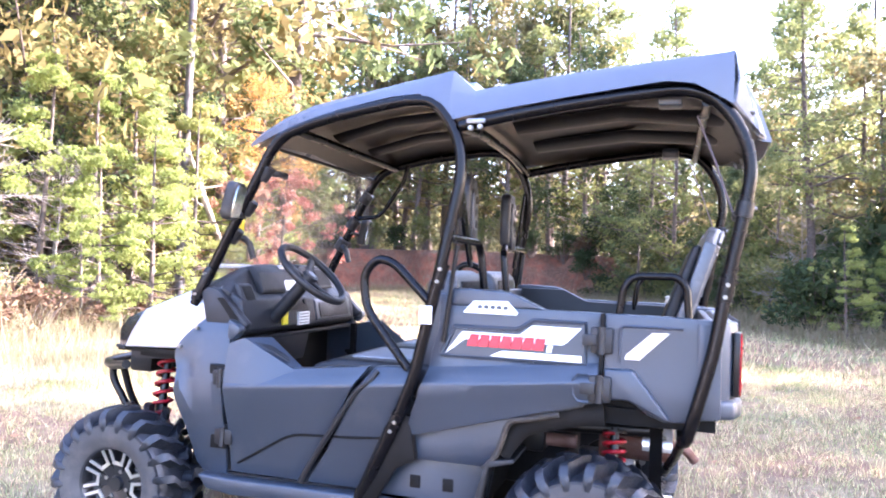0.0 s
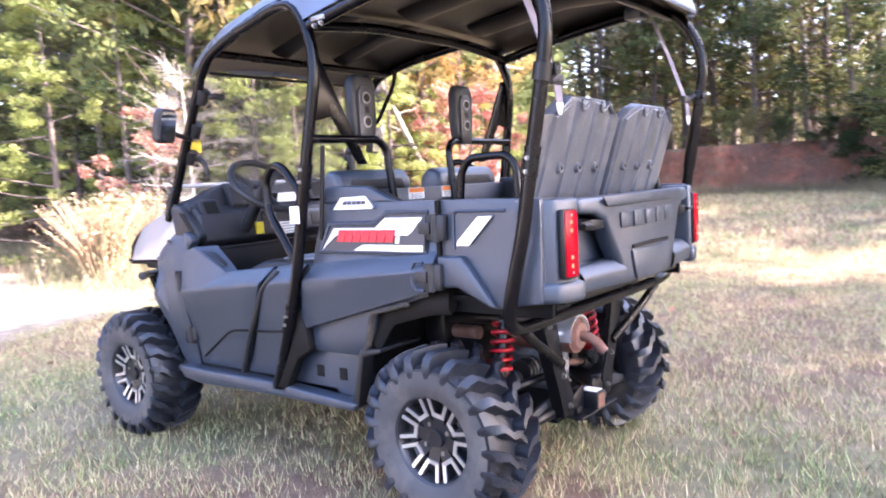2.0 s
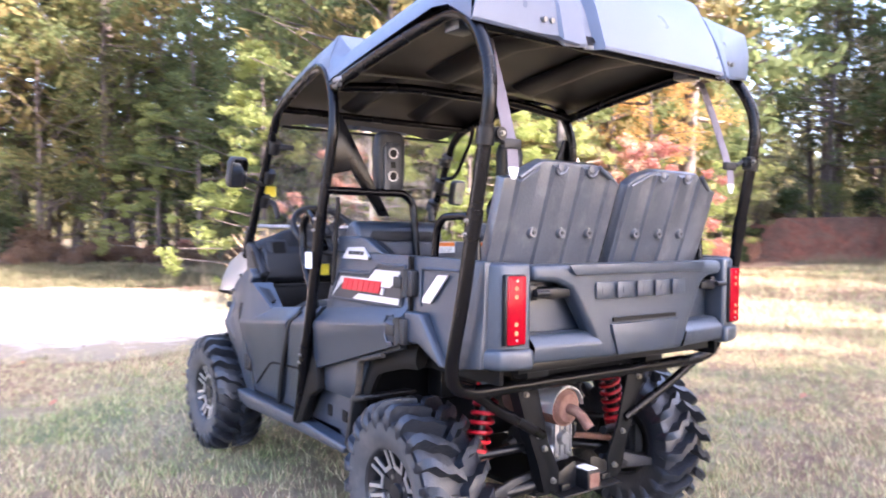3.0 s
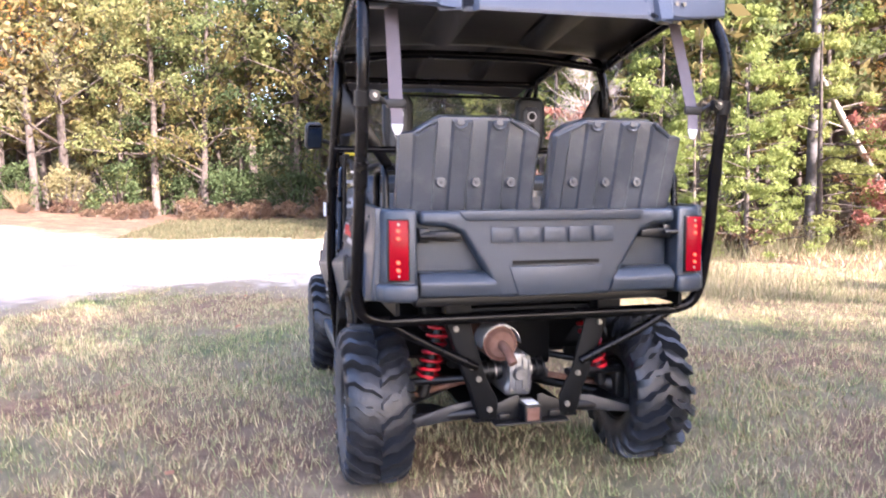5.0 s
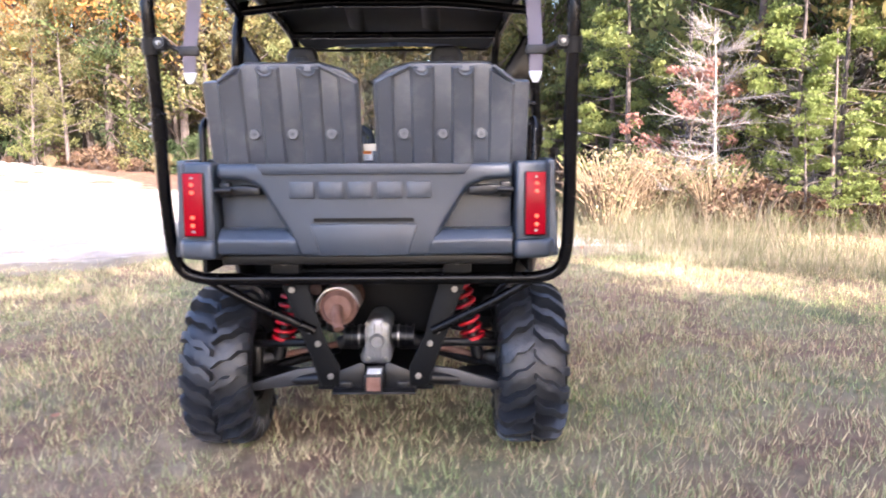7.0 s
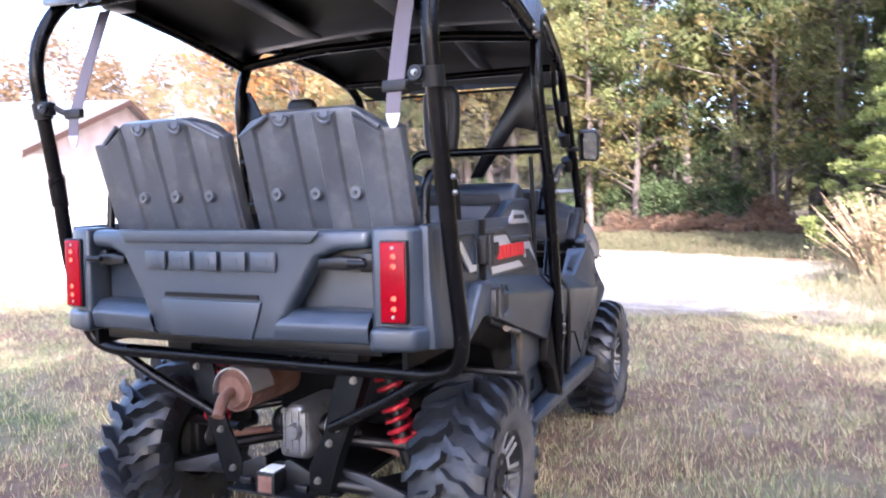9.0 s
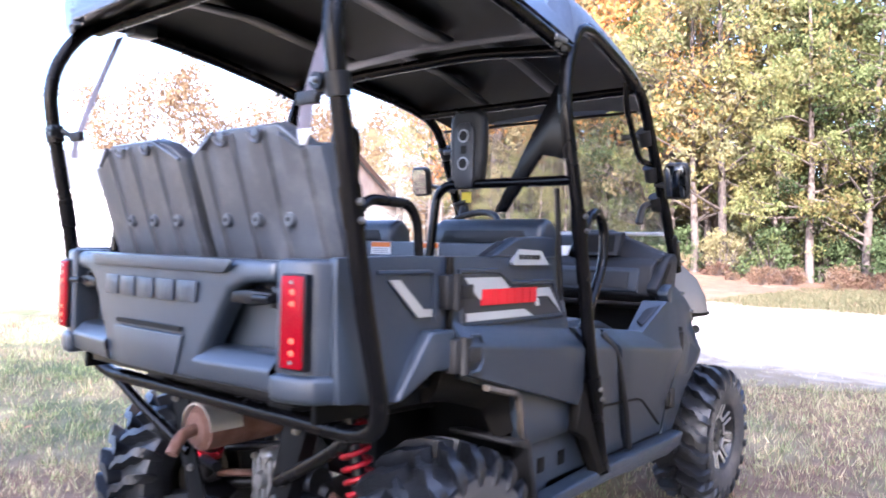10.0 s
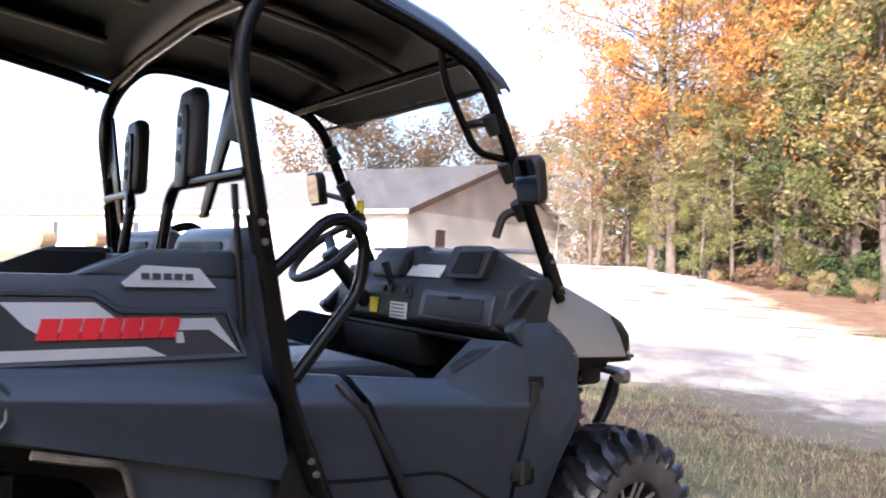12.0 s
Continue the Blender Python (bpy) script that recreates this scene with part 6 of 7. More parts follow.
# ---- roll cage ----
for s in (-1, 1):
    tube("front_hoop", [(-0.86, s * 0.648, 0.36), (-0.705, s * 0.69, 0.68), (-0.63, s * 0.703, 0.87), (-0.55, s * 0.70, 1.25), (-0.488, s * 0.677, 1.60), (-0.49, s * 0.67, 1.70), (-0.53, s * 0.66, 1.81), (-0.61, s * 0.648, 1.90), (-0.70, s * 0.636, 1.912), (-0.79, s * 0.625, 1.903), (-1.03, s * 0.595, 1.868), (-1.16, s * 0.58, 1.84), (-1.285, s * 0.565, 1.80), (-1.35, s * 0.558, 1.735), (-1.675, s * 0.575, 1.08)], 0.0225, 0.06, label="gloss black roll cage tube")
    tube("rear_hoop", [(0.315, 0.0, 0.708), (0.315, s * 0.60, 0.708), (0.325, s * 0.68, 0.735), (0.345, s * 0.70, 0.815), (0.40, s * 0.698, 1.03), (0.435, s * 0.69, 1.25), (0.483, s * 0.687, 1.50), (0.502, s * 0.686, 1.63), (0.488, s * 0.683, 1.72), (0.44, s * 0.676, 1.815), (0.37, s * 0.67, 1.888), (0.27, s * 0.665, 1.913), (0.08, s * 0.665, 1.893), (-0.117, s * 0.665, 1.868), (-0.32, s * 0.665, 1.835), (-0.50, s * 0.665, 1.80)], 0.0225, 0.06, label="gloss black rear roll cage tube")
    # joint sleeves and bolts
    for p0, p1 in (((-0.555, s * 0.703, 1.2), (-0.535, s * 0.703, 1.29)), ((0.427, s * 0.692, 1.2), (0.443, s * 0.689, 1.29)), ((-0.73, s * 0.684, 0.63), (-0.68, s * 0.695, 0.74))):
        part("tube_sleeve", cyl(p0, p1, 0.026, 16), M_TUBE, car)
    for x, y, z in ((-0.548, 0.703, 1.225), (-0.538, 0.703, 1.27), (0.430, 0.691, 1.215), (0.437, 0.69, 1.255), (-0.712, 0.688, 0.665), (-0.695, 0.692, 0.70)):
        bolt((x, s * (y + 0.0225), z), (0, s, 0), 0.0055 if s < 0 else 0.0065)
    # shoulder guard beside the front seat
    tube("shoulder_guard", [(-0.60, s * 0.655, 1.15), (-0.75, s * 0.635, 1.288), (-0.825, s * 0.62, 1.304), (-0.88, s * 0.62, 1.245), (-0.866, s * 0.625, 1.11), (-0.67, s * 0.655, 0.89)], 0.0175, 0.06)
    # gusset between post and seat hoop, hoop behind the front seat
    part("cage_gusset", prism([(s * 0.665, 1.69), (s * 0.63, 1.69), (s * 0.40, 1.285), (s * 0.45, 1.285), (s * 0.585, 1.47), (s * 0.672, 1.45)], -0.512, -0.5, "x"), M_TUBE, car, "flat black cage gusset", bevel=0.003)
    yi = 0.285 if s < 0 else 0.145
    tube("seat_hoop", [(-0.515, s * 0.69, 1.385), (-0.505, s * (yi + 0.04), 1.385), (-0.50, s * yi, 1.345), (-0.47, s * (yi - 0.005), 1.1)], 0.0165, 0.05)
    tube("belt_post", [(-0.50, s * 0.645, 1.36), (-0.54, s * 0.645, 1.0)], 0.009, 0.02, M_CHASSIS)
    # headrest on its plate
    hy, hx = (0.384, -0.50) if s < 0 else (0.278, -0.478)
    hr = part("headrest", prism([(s * (hy - 0.064), 1.39), (s * (hy + 0.064), 1.39), (s * (hy + 0.074), 1.47), (s * (hy + 0.074), 1.605), (s * (hy + 0.055), 1.648), (s * (hy - 0.055), 1.648), (s * (hy - 0.074), 1.605), (s * (hy - 0.074), 1.47)], hx - 0.062, hx - 0.012, "x"), M_SEAT, car, "black vinyl headrest", bevel=0.02, seg=4)
    part("headrest_plate", prism([(s * (hy - 0.034), 1.372), (s * (hy + 0.034), 1.372), (s * (hy + 0.042), 1.40), (s * (hy + 0.042), 1.575), (s * (hy + 0.026), 1.598), (s * (hy - 0.026), 1.598), (s * (hy - 0.042), 1.575), (s * (hy - 0.042), 1.40)], hx - 0.013, hx - 0.003, "x"), M_PLATE, hr, "worn dark metal headrest plate", bevel=0.003)
    # black discs and a bar on the plate, coloured as the shaded inside of holes
    for z in (1.456, 1.552):
        part("plate_ring", cyl((hx - 0.004, s * hy, z), (hx, s * hy, z), 0.0235, 18), M_CAST, hr)
        part("plate_hole", cyl((hx - 0.004, s * hy, z), (hx + 0.0015, s * hy, z), 0.0175, 16), M_DARKIN, hr)
    part("plate_slot", box(hx - 0.004, hx - 0.0015, min(s * (hy - 0.012), s * (hy + 0.012)), max(s * (hy - 0.012), s * (hy + 0.012)), 1.49, 1.518), M_DARKIN, hr)
    # rear belts hanging at the rear posts
    belt = part("rear_belt_guide", box(0.452, 0.474, min(s * 0.535, s * 0.605), max(s * 0.535, s * 0.605), 1.474, 1.506), M_BLACK, car, "black seat belt guide loop", bevel=0.007)
    part("webbing", loft([[(0.458, s * 0.545, 1.49), (0.458, s * 0.593, 1.49)], [(0.40, s * 0.541, 1.66), (0.40, s * 0.589, 1.66)], [(0.33, s * 0.538, 1.84), (0.33, s * 0.585, 1.84)]], (0.003, 0, 0)), M_STRAP, belt, "grey belt webbing")
    part("guide_arm", sweep(fillet([(0.484, s * 0.67, 1.512), (0.482, s * 0.645, 1.518), (0.468, s * 0.62, 1.50), (0.463, s * 0.60, 1.492)], 0.012), 0.0095, 8), M_BLACK, belt)
    part("buckle_strap", loft([[(0.464, s * 0.548, 1.48), (0.464, s * 0.59, 1.48)], [(0.47, s * 0.546, 1.418), (0.47, s * 0.588, 1.418)]], (0.003, 0, 0)), M_STRAP, belt)
    part("belt_tongue", prism([(s * 0.546, 1.42), (s * 0.588, 1.42), (s * 0.584, 1.4), (s * 0.575, 1.383), (s * 0.559, 1.383), (s * 0.55, 1.4)], 0.468, 0.474, "x"), M_RESIN, belt, "pale belt tongue", bevel=0.002)
    clamp = part("post_clamp", cyl((0.478, s * 0.687, 1.478), (0.487, s * 0.687, 1.528), 0.029, 16), M_CHASSIS, car, bevel=0.003)
    part("clamp_lug", box(0.474, 0.502, min(s * 0.632, s * 0.672), max(s * 0.632, s * 0.672), 1.487, 1.53), M_CHASSIS, clamp, bevel=0.006)
    part("clamp_disc", cyl((0.50, s * 0.65, 1.51), (0.514, s * 0.65, 1.51), 0.019, 16), M_CHASSIS, clamp, bevel=0.002)
    bolt((0.513, s * 0.65, 1.51), (1, 0, 0), 0.006, clamp)
    # clamps, mirror and latch lever on the front pillar
    for z, x in ((1.645, -1.385), (1.50, -1.46), (1.38, -1.525)):
        part("pillar_clamp", cyl((x - 0.018, s * 0.542, z - 0.025), (x + 0.018, s * 0.54, z + 0.028), 0.033, 14), M_BLACK, car)
    part("clamp_arm", sweep(fillet([(-1.385, s * 0.54, 1.645), (-1.34, s * 0.51, 1.645), (-1.33, s * 0.46, 1.64)], 0.02), 0.014, 8), M_BLACK, car)
    part("latch_lever", sweep(fillet([(-1.535, s * 0.55, 1.362), (-1.50, s * 0.51, 1.374), (-1.475, s * 0.495, 1.352), (-1.455, s * 0.49, 1.285)], 0.018), 0.0175, 10, flat=0.8), M_BLACK, car)
    mx, my, mz = (-1.405, 0.725, 1.51) if s < 0 else (-1.432, 0.665, 1.462)
    mir = part("side_mirror", prism([(s * 0.60, 1.475), (s * 0.685, 1.47), (s * 0.70, 1.49), (s * 0.70, 1.60), (s * 0.685, 1.625), (s * 0.61, 1.625), (s * 0.595, 1.60)], -1.535, -1.49, "x"), M_BLACK, car, "black side mirror", bevel=0.014, seg=3)
    gl = part("mirror_glass", prism([(s * 0.612, 1.487), (s * 0.68, 1.483), (s * 0.688, 1.50), (s * 0.688, 1.595), (s * 0.676, 1.613), (s * 0.617, 1.613), (s * 0.607, 1.597)], -1.489, -1.4865, "x"), M_MIRROR, mir)
    for o in (mir, gl):
        o.data.transform(Matrix.Translation((mx, s * my, mz)) @ Matrix.Rotation(radians(8 if s < 0 else 9), 4, "Z") @ Matrix.Rotation(radians(12), 4, "Y") @ Matrix.Translation((1.505, -s * 0.65, -1.55)))
    part("mirror_arm", cyl((-1.48, s * 0.55, 1.455), (mx - 0.025, s * (my - 0.02), mz - 0.02), 0.012), M_BLACK, mir)
    foot = part("pillar_foot", prism([(-1.69, 1.10), (-1.645, 1.10), (-1.585, 1.225), (-1.592, 1.245), (-1.618, 1.24)], s * 0.60, s * 0.55, "y"), M_CHASSIS, car, "black pillar foot", bevel=0.01, seg=2)
    for x, z in ((-1.655, 1.125), (-1.61, 1.21)):
        bolt((x, s * 0.604, z), (0, s, 0), 0.0045, foot)
    if s > 0:
        tube("windscreen_brace", [(-1.15, s * 0.56, 1.83), (-1.17, s * 0.555, 1.74), (-1.29, s * 0.552, 1.565), (-1.33, s * 0.55, 1.54), (-1.43, s * 0.548, 1.535)], 0.012, 0.06)
tube("roof_cross_tube", [(-0.50, -0.65, 1.80), (-0.51, -0.3, 1.84), (-0.51, 0.3, 1.84), (-0.50, 0.65, 1.80)], 0.02, 0.1)
tube("roof_cross_tube", [(-1.22, -0.565, 1.812), (-1.22, 0.565, 1.812)], 0.018, 0.02)
tube("roof_cross_tube", [(0.36, -0.66, 1.868), (0.36, 0.66, 1.868)], 0.018, 0.02)
part("post_label", box(-0.606, -0.562, -0.738, -0.729, 1.07, 1.135), M_LABW, car, "small white sticker")

# ---- roof ----
def roof():
    r = new("roof")
    r.parent = car
    tagged(r, "moulded hard roof, top tinted grey for reflected sky, black underneath")
    # stations: x, half width and height of the lower edge, half width and height of the shoulder, crown
    front = [(-1.478, 0.505, 1.762, 0.495, 1.782, 0.0), (-1.42, 0.535, 1.775, 0.52, 1.815, 0.008), (-1.31, 0.562, 1.812, 0.535, 1.872, 0.02), (-1.16, 0.588, 1.858, 0.555, 1.92, 0.03), (-1.03, 0.608, 1.888, 0.567, 1.944, 0.035), (-0.79, 0.638, 1.926, 0.593, 1.983, 0.04), (-0.67, 0.655, 1.93, 0.606, 2.002, 0.04), (-0.605, 0.668, 1.893, 0.613, 2.012, 0.04), (-0.565, 0.673, 1.845, 0.619, 2.019, 0.04), (-0.545, 0.676, 1.822, 0.621, 2.022, 0.04)]
    rear = [(-0.545, 0.676, 1.822, 0.620, 2.021, 0.04), (-0.46, 0.679, 1.838, 0.613, 1.944, 0.03), (-0.32, 0.683, 1.86, 0.622, 1.962, 0.04), (-0.115, 0.69, 1.89, 0.637, 1.986, 0.045), (0.08, 0.697, 1.915, 0.655, 2.003, 0.05), (0.227, 0.702, 1.933, 0.667, 2.014, 0.05), (0.317, 0.706, 1.921, 0.675, 2.02, 0.05), (0.38, 0.708, 1.884, 0.681, 2.025, 0.05), (0.44, 0.71, 1.847, 0.688, 2.03, 0.05)]

    def across(x, wl, zl, wh, zh, crown):
        half = [(wl, zl), (0.4 * wl + 0.6 * wh + 0.012, zl + 0.6 * (zh - zl)), (wh, zh), (0.34, zh + 0.008), (0.29, zh + crown)]
        return [(x, -y, z) for y, z in half] + [(x, 0, zh + crown + 0.006)] + [(x, y, z) for y, z in half[::-1]]

    for nm, st in (("roof_front_shell", front), ("roof_rear_shell", rear)):
        part(nm, loft([across(*q) for q in st]), M_ROOFTOP, r, angle=28)
    # slanted rear corners, a channel each side and the raised middle with its lip
    half = [(0.71, 0.44, 1.847, 0.688, 0.44, 2.03), (0.58, 0.488, 1.826, 0.57, 0.452, 2.032), (0.44, 0.527, 1.808, 0.44, 0.462, 2.034), (0.432, 0.545, 1.79, 0.432, 0.466, 2.035), (0.365, 0.575, 1.789, 0.365, 0.468, 2.037), (0.355, 0.555, 1.79, 0.355, 0.458, 2.034), (0.325, 0.565, 1.79, 0.325, 0.458, 2.036), (0.312, 0.60, 1.787, 0.30, 0.474, 2.074), (0.0, 0.612, 1.783, 0.0, 0.476, 2.086)]
    cols = [(-yb, xb, zb, -yt, xt, zt) for yb, xb, zb, yt, xt, zt in half] + half[-2::-1]
    rows = []
    for v, bow in ((0, 0), (0.04, 0.006), (0.5, 0.018), (0.93, 0.008), (1, 0)):
        rows.append([(xb + (xt - xb) * v + bow, yb + (yt - yb) * v, zb + (zt - zb) * v) for yb, xb, zb, yt, xt, zt in cols])
    part("roof_tail", loft(rows, (-0.006, 0, 0)), M_ROOFTOP, r, angle=22)
    part("roof_tail_top", loft([[(xt, yt, zt) for _, _, _, yt, xt, zt in cols], [(0.436, yt, zt) for _, _, _, yt, xt, zt in cols]]), M_ROOFTOP, r, angle=22)
    for s in (-1, 1):
        for y in (0.46, 0.49):
            part("roof_screw", cyl((0.50, s * y, 1.868), (0.525, s * y, 1.866), 0.008, 10), M_STEEL, r)
    # lining underneath
    st = [(-1.465, 0.49, 1.766), (-1.40, 0.53, 1.784), (-1.30, 0.555, 1.818), (-1.05, 0.598, 1.888), (-0.80, 0.63, 1.926), (-0.66, 0.648, 1.928), (-0.56, 0.668, 1.86), (-0.45, 0.672, 1.846), (-0.20, 0.682, 1.884), (0.10, 0.692, 1.92), (0.30, 0.70, 1.925), (0.44, 0.70, 1.855), (0.515, 0.52, 1.825), (0.57, 0.40, 1.80)]
    rows = [[(x, -w, z - 0.008), (x, -w + 0.08, z + 0.012), (x, -0.3, z + 0.028), (x, 0, z + 0.038), (x, 0.3, z + 0.028), (x, w - 0.08, z + 0.012), (x, w, z - 0.008)] for x, w, z in st]
    part("roof_lining", loft(rows), M_LINING, r, "black roof lining", angle=30)
    for y in (-0.24, 0.24):
        part("lining_rib", sweep([(-0.38, y, 1.872), (0.05, y, 1.922), (0.44, y * 0.9, 1.895)], 0.07, 12, flat=0.2), M_LINING, r)
    for y in (-0.2, 0.2):
        part("lining_rib", sweep([(-1.22, y, 1.845), (-0.95, y, 1.915), (-0.66, y, 1.945)], 0.05, 10, flat=0.2), M_LINING, r)
    for s in (-1, 1):
        part("roof_clip", box(0.20, 0.28, min(s * 0.555, s * 0.635), max(s * 0.555, s * 0.635), 1.865, 1.915), M_BODY, r, bevel=0.008)
        part("roof_bracket", box(-0.47, -0.40, min(s * 0.66, s * 0.692), max(s * 0.66, s * 0.692), 1.806, 1.824), M_CAST, r, bevel=0.004)
        for x, z in ((-0.42, 1.795), (-0.455, 1.79)):
            bolt((x, s * 0.684, z), (0, s, 0), 0.007, r)
    return r


roof()

# ---- nose ----
def hood():
    # crest line along each side, then the sunken or raised middle
    for s in (-1, 1):
        cols = [((-1.56, 1.158), (-1.508, 1.092)), ((-1.64, 1.162), (-1.60, 1.03)), ((-1.72, 1.13), (-1.672, 0.962)), ((-1.80, 1.097), (-1.71, 0.89)), ((-1.87, 1.068), (-1.86, 0.884)), ((-1.925, 1.044), (-2.0, 0.88))]
        rows = []
        for (xt, zt), (xb, zb) in cols:
            r = []
            for v, out in ((0.0, 0.0), (0.03, 0.004), (0.45, 0.013), (0.52, 0.012), (0.97, 0.002), (1.0, -0.004)):
                z = zb + (zt - zb) * v
                r.append((xb + (xt - xb) * v, s * (0.602 - 0.17 * (z - 0.88) + out), z))
            rows.append(r)
        part("hood_side", loft(rows, (0, -s * 0.02, 0)), M_SILVER, car, "silver painted hood side", bevel=0.003, angle=25)
        rows = []
        for (xt, zt), _ in cols:
            y0 = 0.602 - 0.17 * (zt - 0.88) - 0.006
            rows.append([(xt, s * y0, zt), (xt - 0.005, s * (y0 - 0.02), zt + 0.004), (xt - 0.02, s * 0.40, zt + 0.004), (xt - 0.035, s * 0.33, zt + 0.024), (xt - 0.045, 0, zt + 0.028)])
        rows.append([(-2.03, s * 0.535, 1.0), (-2.05, s * 0.51, 1.0), (-2.08, s * 0.38, 0.995), (-2.10, s * 0.30, 1.005), (-2.12, 0, 1.0)])
        part("hood", loft(rows, (0, 0, -0.015)), M_SILVER, car, "silver painted hood", angle=25)
        lamp = part("headlamp", loft([[(-2.0, s * 0.605, 0.882), (-1.965, s * 0.595, 0.96), (-1.928, s * 0.573, 1.043)], [(-2.045, s * 0.585, 0.885), (-2.05, s * 0.575, 0.955), (-2.03, s * 0.55, 1.005)], [(-2.12, s * 0.50, 0.87), (-2.125, s * 0.49, 0.93), (-2.09, s * 0.46, 0.99)], [(-2.19, s * 0.30, 0.86), (-2.19, s * 0.30, 0.92), (-2.13, s * 0.30, 0.99)]], (0.04, -s * 0.03, 0)), M_GLOSS, car, "dark headlamp", bevel=0.004)
        part("lamp_trim", sweep([(-2.0, s * 0.607, 0.878), (-2.05, s * 0.588, 0.88), (-2.12, s * 0.503, 0.866), (-2.19, s * 0.30, 0.856)], 0.008, 8), M_BLACK, lamp)
        part("hood_underside", prism([(-1.70, 0.86), (-2.05, 0.862), (-2.05, 0.874), (-1.70, 0.878)], s * 0.585, s * 0.2, "y"), M_DARKIN, car)
        bolt((-1.625, s * 0.622, 0.985), (0, s, 0), 0.0065)
        bolt((-1.69, s * 0.64, 0.905), (0, s, 0), 0.0065)
    part("grille", box(-2.23, -2.10, -0.30, 0.30, 0.72, 0.90), M_BLACK, car, bevel=0.02)
    part("front_underpanel", prism([(-2.12, 0.80), (-1.70, 0.82), (-1.70, 0.86), (-2.14, 0.85)], -0.40, 0.40, "y"), M_BLACK, car)
    tube("front_bumper", [(-2.20, -0.44, 0.765), (-2.31, -0.36, 0.765), (-2.36, -0.2, 0.765), (-2.36, 0.2, 0.765), (-2.31, 0.36, 0.765), (-2.20, 0.44, 0.765)], 0.02, 0.08, M_CHASSIS)
    for s in (-1, 1):
        tube("bumper_strut", [(-2.33, s * 0.28, 0.765), (-2.34, s * 0.28, 0.68), (-2.22, s * 0.27, 0.50), (-2.1, s * 0.26, 0.45)], 0.018, 0.05, M_CHASSIS)
        tube("bumper_strut", [(-2.18, s * 0.40, 0.77), (-2.16, s * 0.36, 0.62), (-2.10, s * 0.30, 0.45)], 0.016, 0.05, M_CHASSIS)
        tube("bumper_end", [(-2.05, s * 0.53, 0.79), (-2.20, s * 0.44, 0.765)], 0.02, 0.03, M_CHASSIS)


hood()

# ---- cabin ----
part("dash_body", prism([(-1.70, 1.05), (-1.70, 1.14), (-1.64, 1.165), (-1.575, 1.165), (-1.505, 1.132), (-1.462, 1.105), (-1.444, 1.03), (-1.438, 0.975), (-1.48, 0.95), (-1.60, 0.935)], -0.555, 0.555, "y"), M_DASH, car, "dark moulded dashboard", bevel=0.012, seg=3)
rows = []
for y, zt in ((-0.57, 1.16), (-0.47, 1.195), (-0.36, 1.238), (-0.24, 1.256), (-0.09, 1.262), (-0.06, 1.238), (0.10, 1.238), (0.13, 1.264), (0.30, 1.262), (0.40, 1.222), (0.50, 1.182), (0.57, 1.155)):
    lift = zt - 1.15
    rows.append([(-1.70, y, 1.14), (-1.655, y, 1.15 + 0.7 * lift), (-1.60, y, zt), (-1.565, y, zt - 0.008), (-1.545, y, 1.15 + 0.55 * lift), (-1.51 - 0.1 * lift, y, 1.138)])
part("dash_cowl", loft(rows, (0, 0, -0.02)), M_DASH, car, "dark cowl along the top of the dash", bevel=0.004, angle=40)
part("pocket_rim", prism([(-1.56, 1.142), (-1.485, 1.142), (-1.535, 1.246), (-1.58, 1.252)], 0.185, 0.375, "y"), M_DASH, car, bevel=0.01, seg=3)
# dark plate on the rim, the pocket's inner shade put into its colour
part("dash_pocket", loft([[(-1.4895, 0.205, 1.158), (-1.4895, 0.355, 1.158)], [(-1.5265, 0.215, 1.235), (-1.5265, 0.345, 1.235)]], (-0.006, 0, 0)), M_DARKIN, car, "dark plate standing in for the pocket's shaded inside")
pod = part("instrument_pod", prism([(-1.60, 1.15), (-1.495, 1.125), (-1.485, 1.14), (-1.515, 1.222), (-1.56, 1.25), (-1.60, 1.24)], -0.34, -0.13, "y"), M_DASH, car, "instrument pod behind the wheel", bevel=0.012)
part("display", prism([(-1.4905, 1.145), (-1.4875, 1.145), (-1.514, 1.212), (-1.517, 1.212)], -0.30, -0.165, "y"), M_GLOSS, pod, "glossy dark display")
glove = part("glove_box", prism([(-1.46, 0.98), (-1.432, 0.985), (-1.430, 0.995), (-1.449, 1.085), (-1.47, 1.10)], 0.09, 0.50, "y"), M_BODY, car, "dark grey glove box lid", bevel=0.008, seg=3)
part("glove_panel", prism([(-1.44, 1.002), (-1.4265, 1.002), (-1.4425, 1.075), (-1.455, 1.075)], 0.125, 0.455, "y"), M_DASH, glove, bevel=0.004)
part("glove_handle", box(-1.452, -1.438, 0.26, 0.33, 1.066, 1.078), M_DARKIN, glove, bevel=0.003)
part("dash_plate", prism([(-1.515, 1.137), (-1.503, 1.1375), (-1.556, 1.207), (-1.566, 1.207)], -0.10, 0.115, "y"), M_LABW, car, "white instruction plate on the dash", bevel=0.002)
part("plate_band", prism([(-1.5485, 1.1975), (-1.5465, 1.1975), (-1.5545, 1.208), (-1.5565, 1.208)], -0.09, 0.105, "y"), M_DECALR, car)
part("switch_panel", prism([(-1.48, 1.05), (-1.444, 1.045), (-1.455, 1.105), (-1.49, 1.125)], -0.20, 0.02, "y"), M_BLACK, car, bevel=0.006)
for y in (-0.17, -0.12, -0.02):
    part("dash_switch", cyl((-1.47, y, 1.08), (-1.442, y, 1.086), 0.014, 14), M_BLACK, car, bevel=0.002)
vent = part("air_vent", prism([(-1.50, 1.10), (-1.458, 1.085), (-1.495, 1.17), (-1.52, 1.175)], -0.53, -0.42, "y"), M_DASH, car, "square vent housing", bevel=0.008)
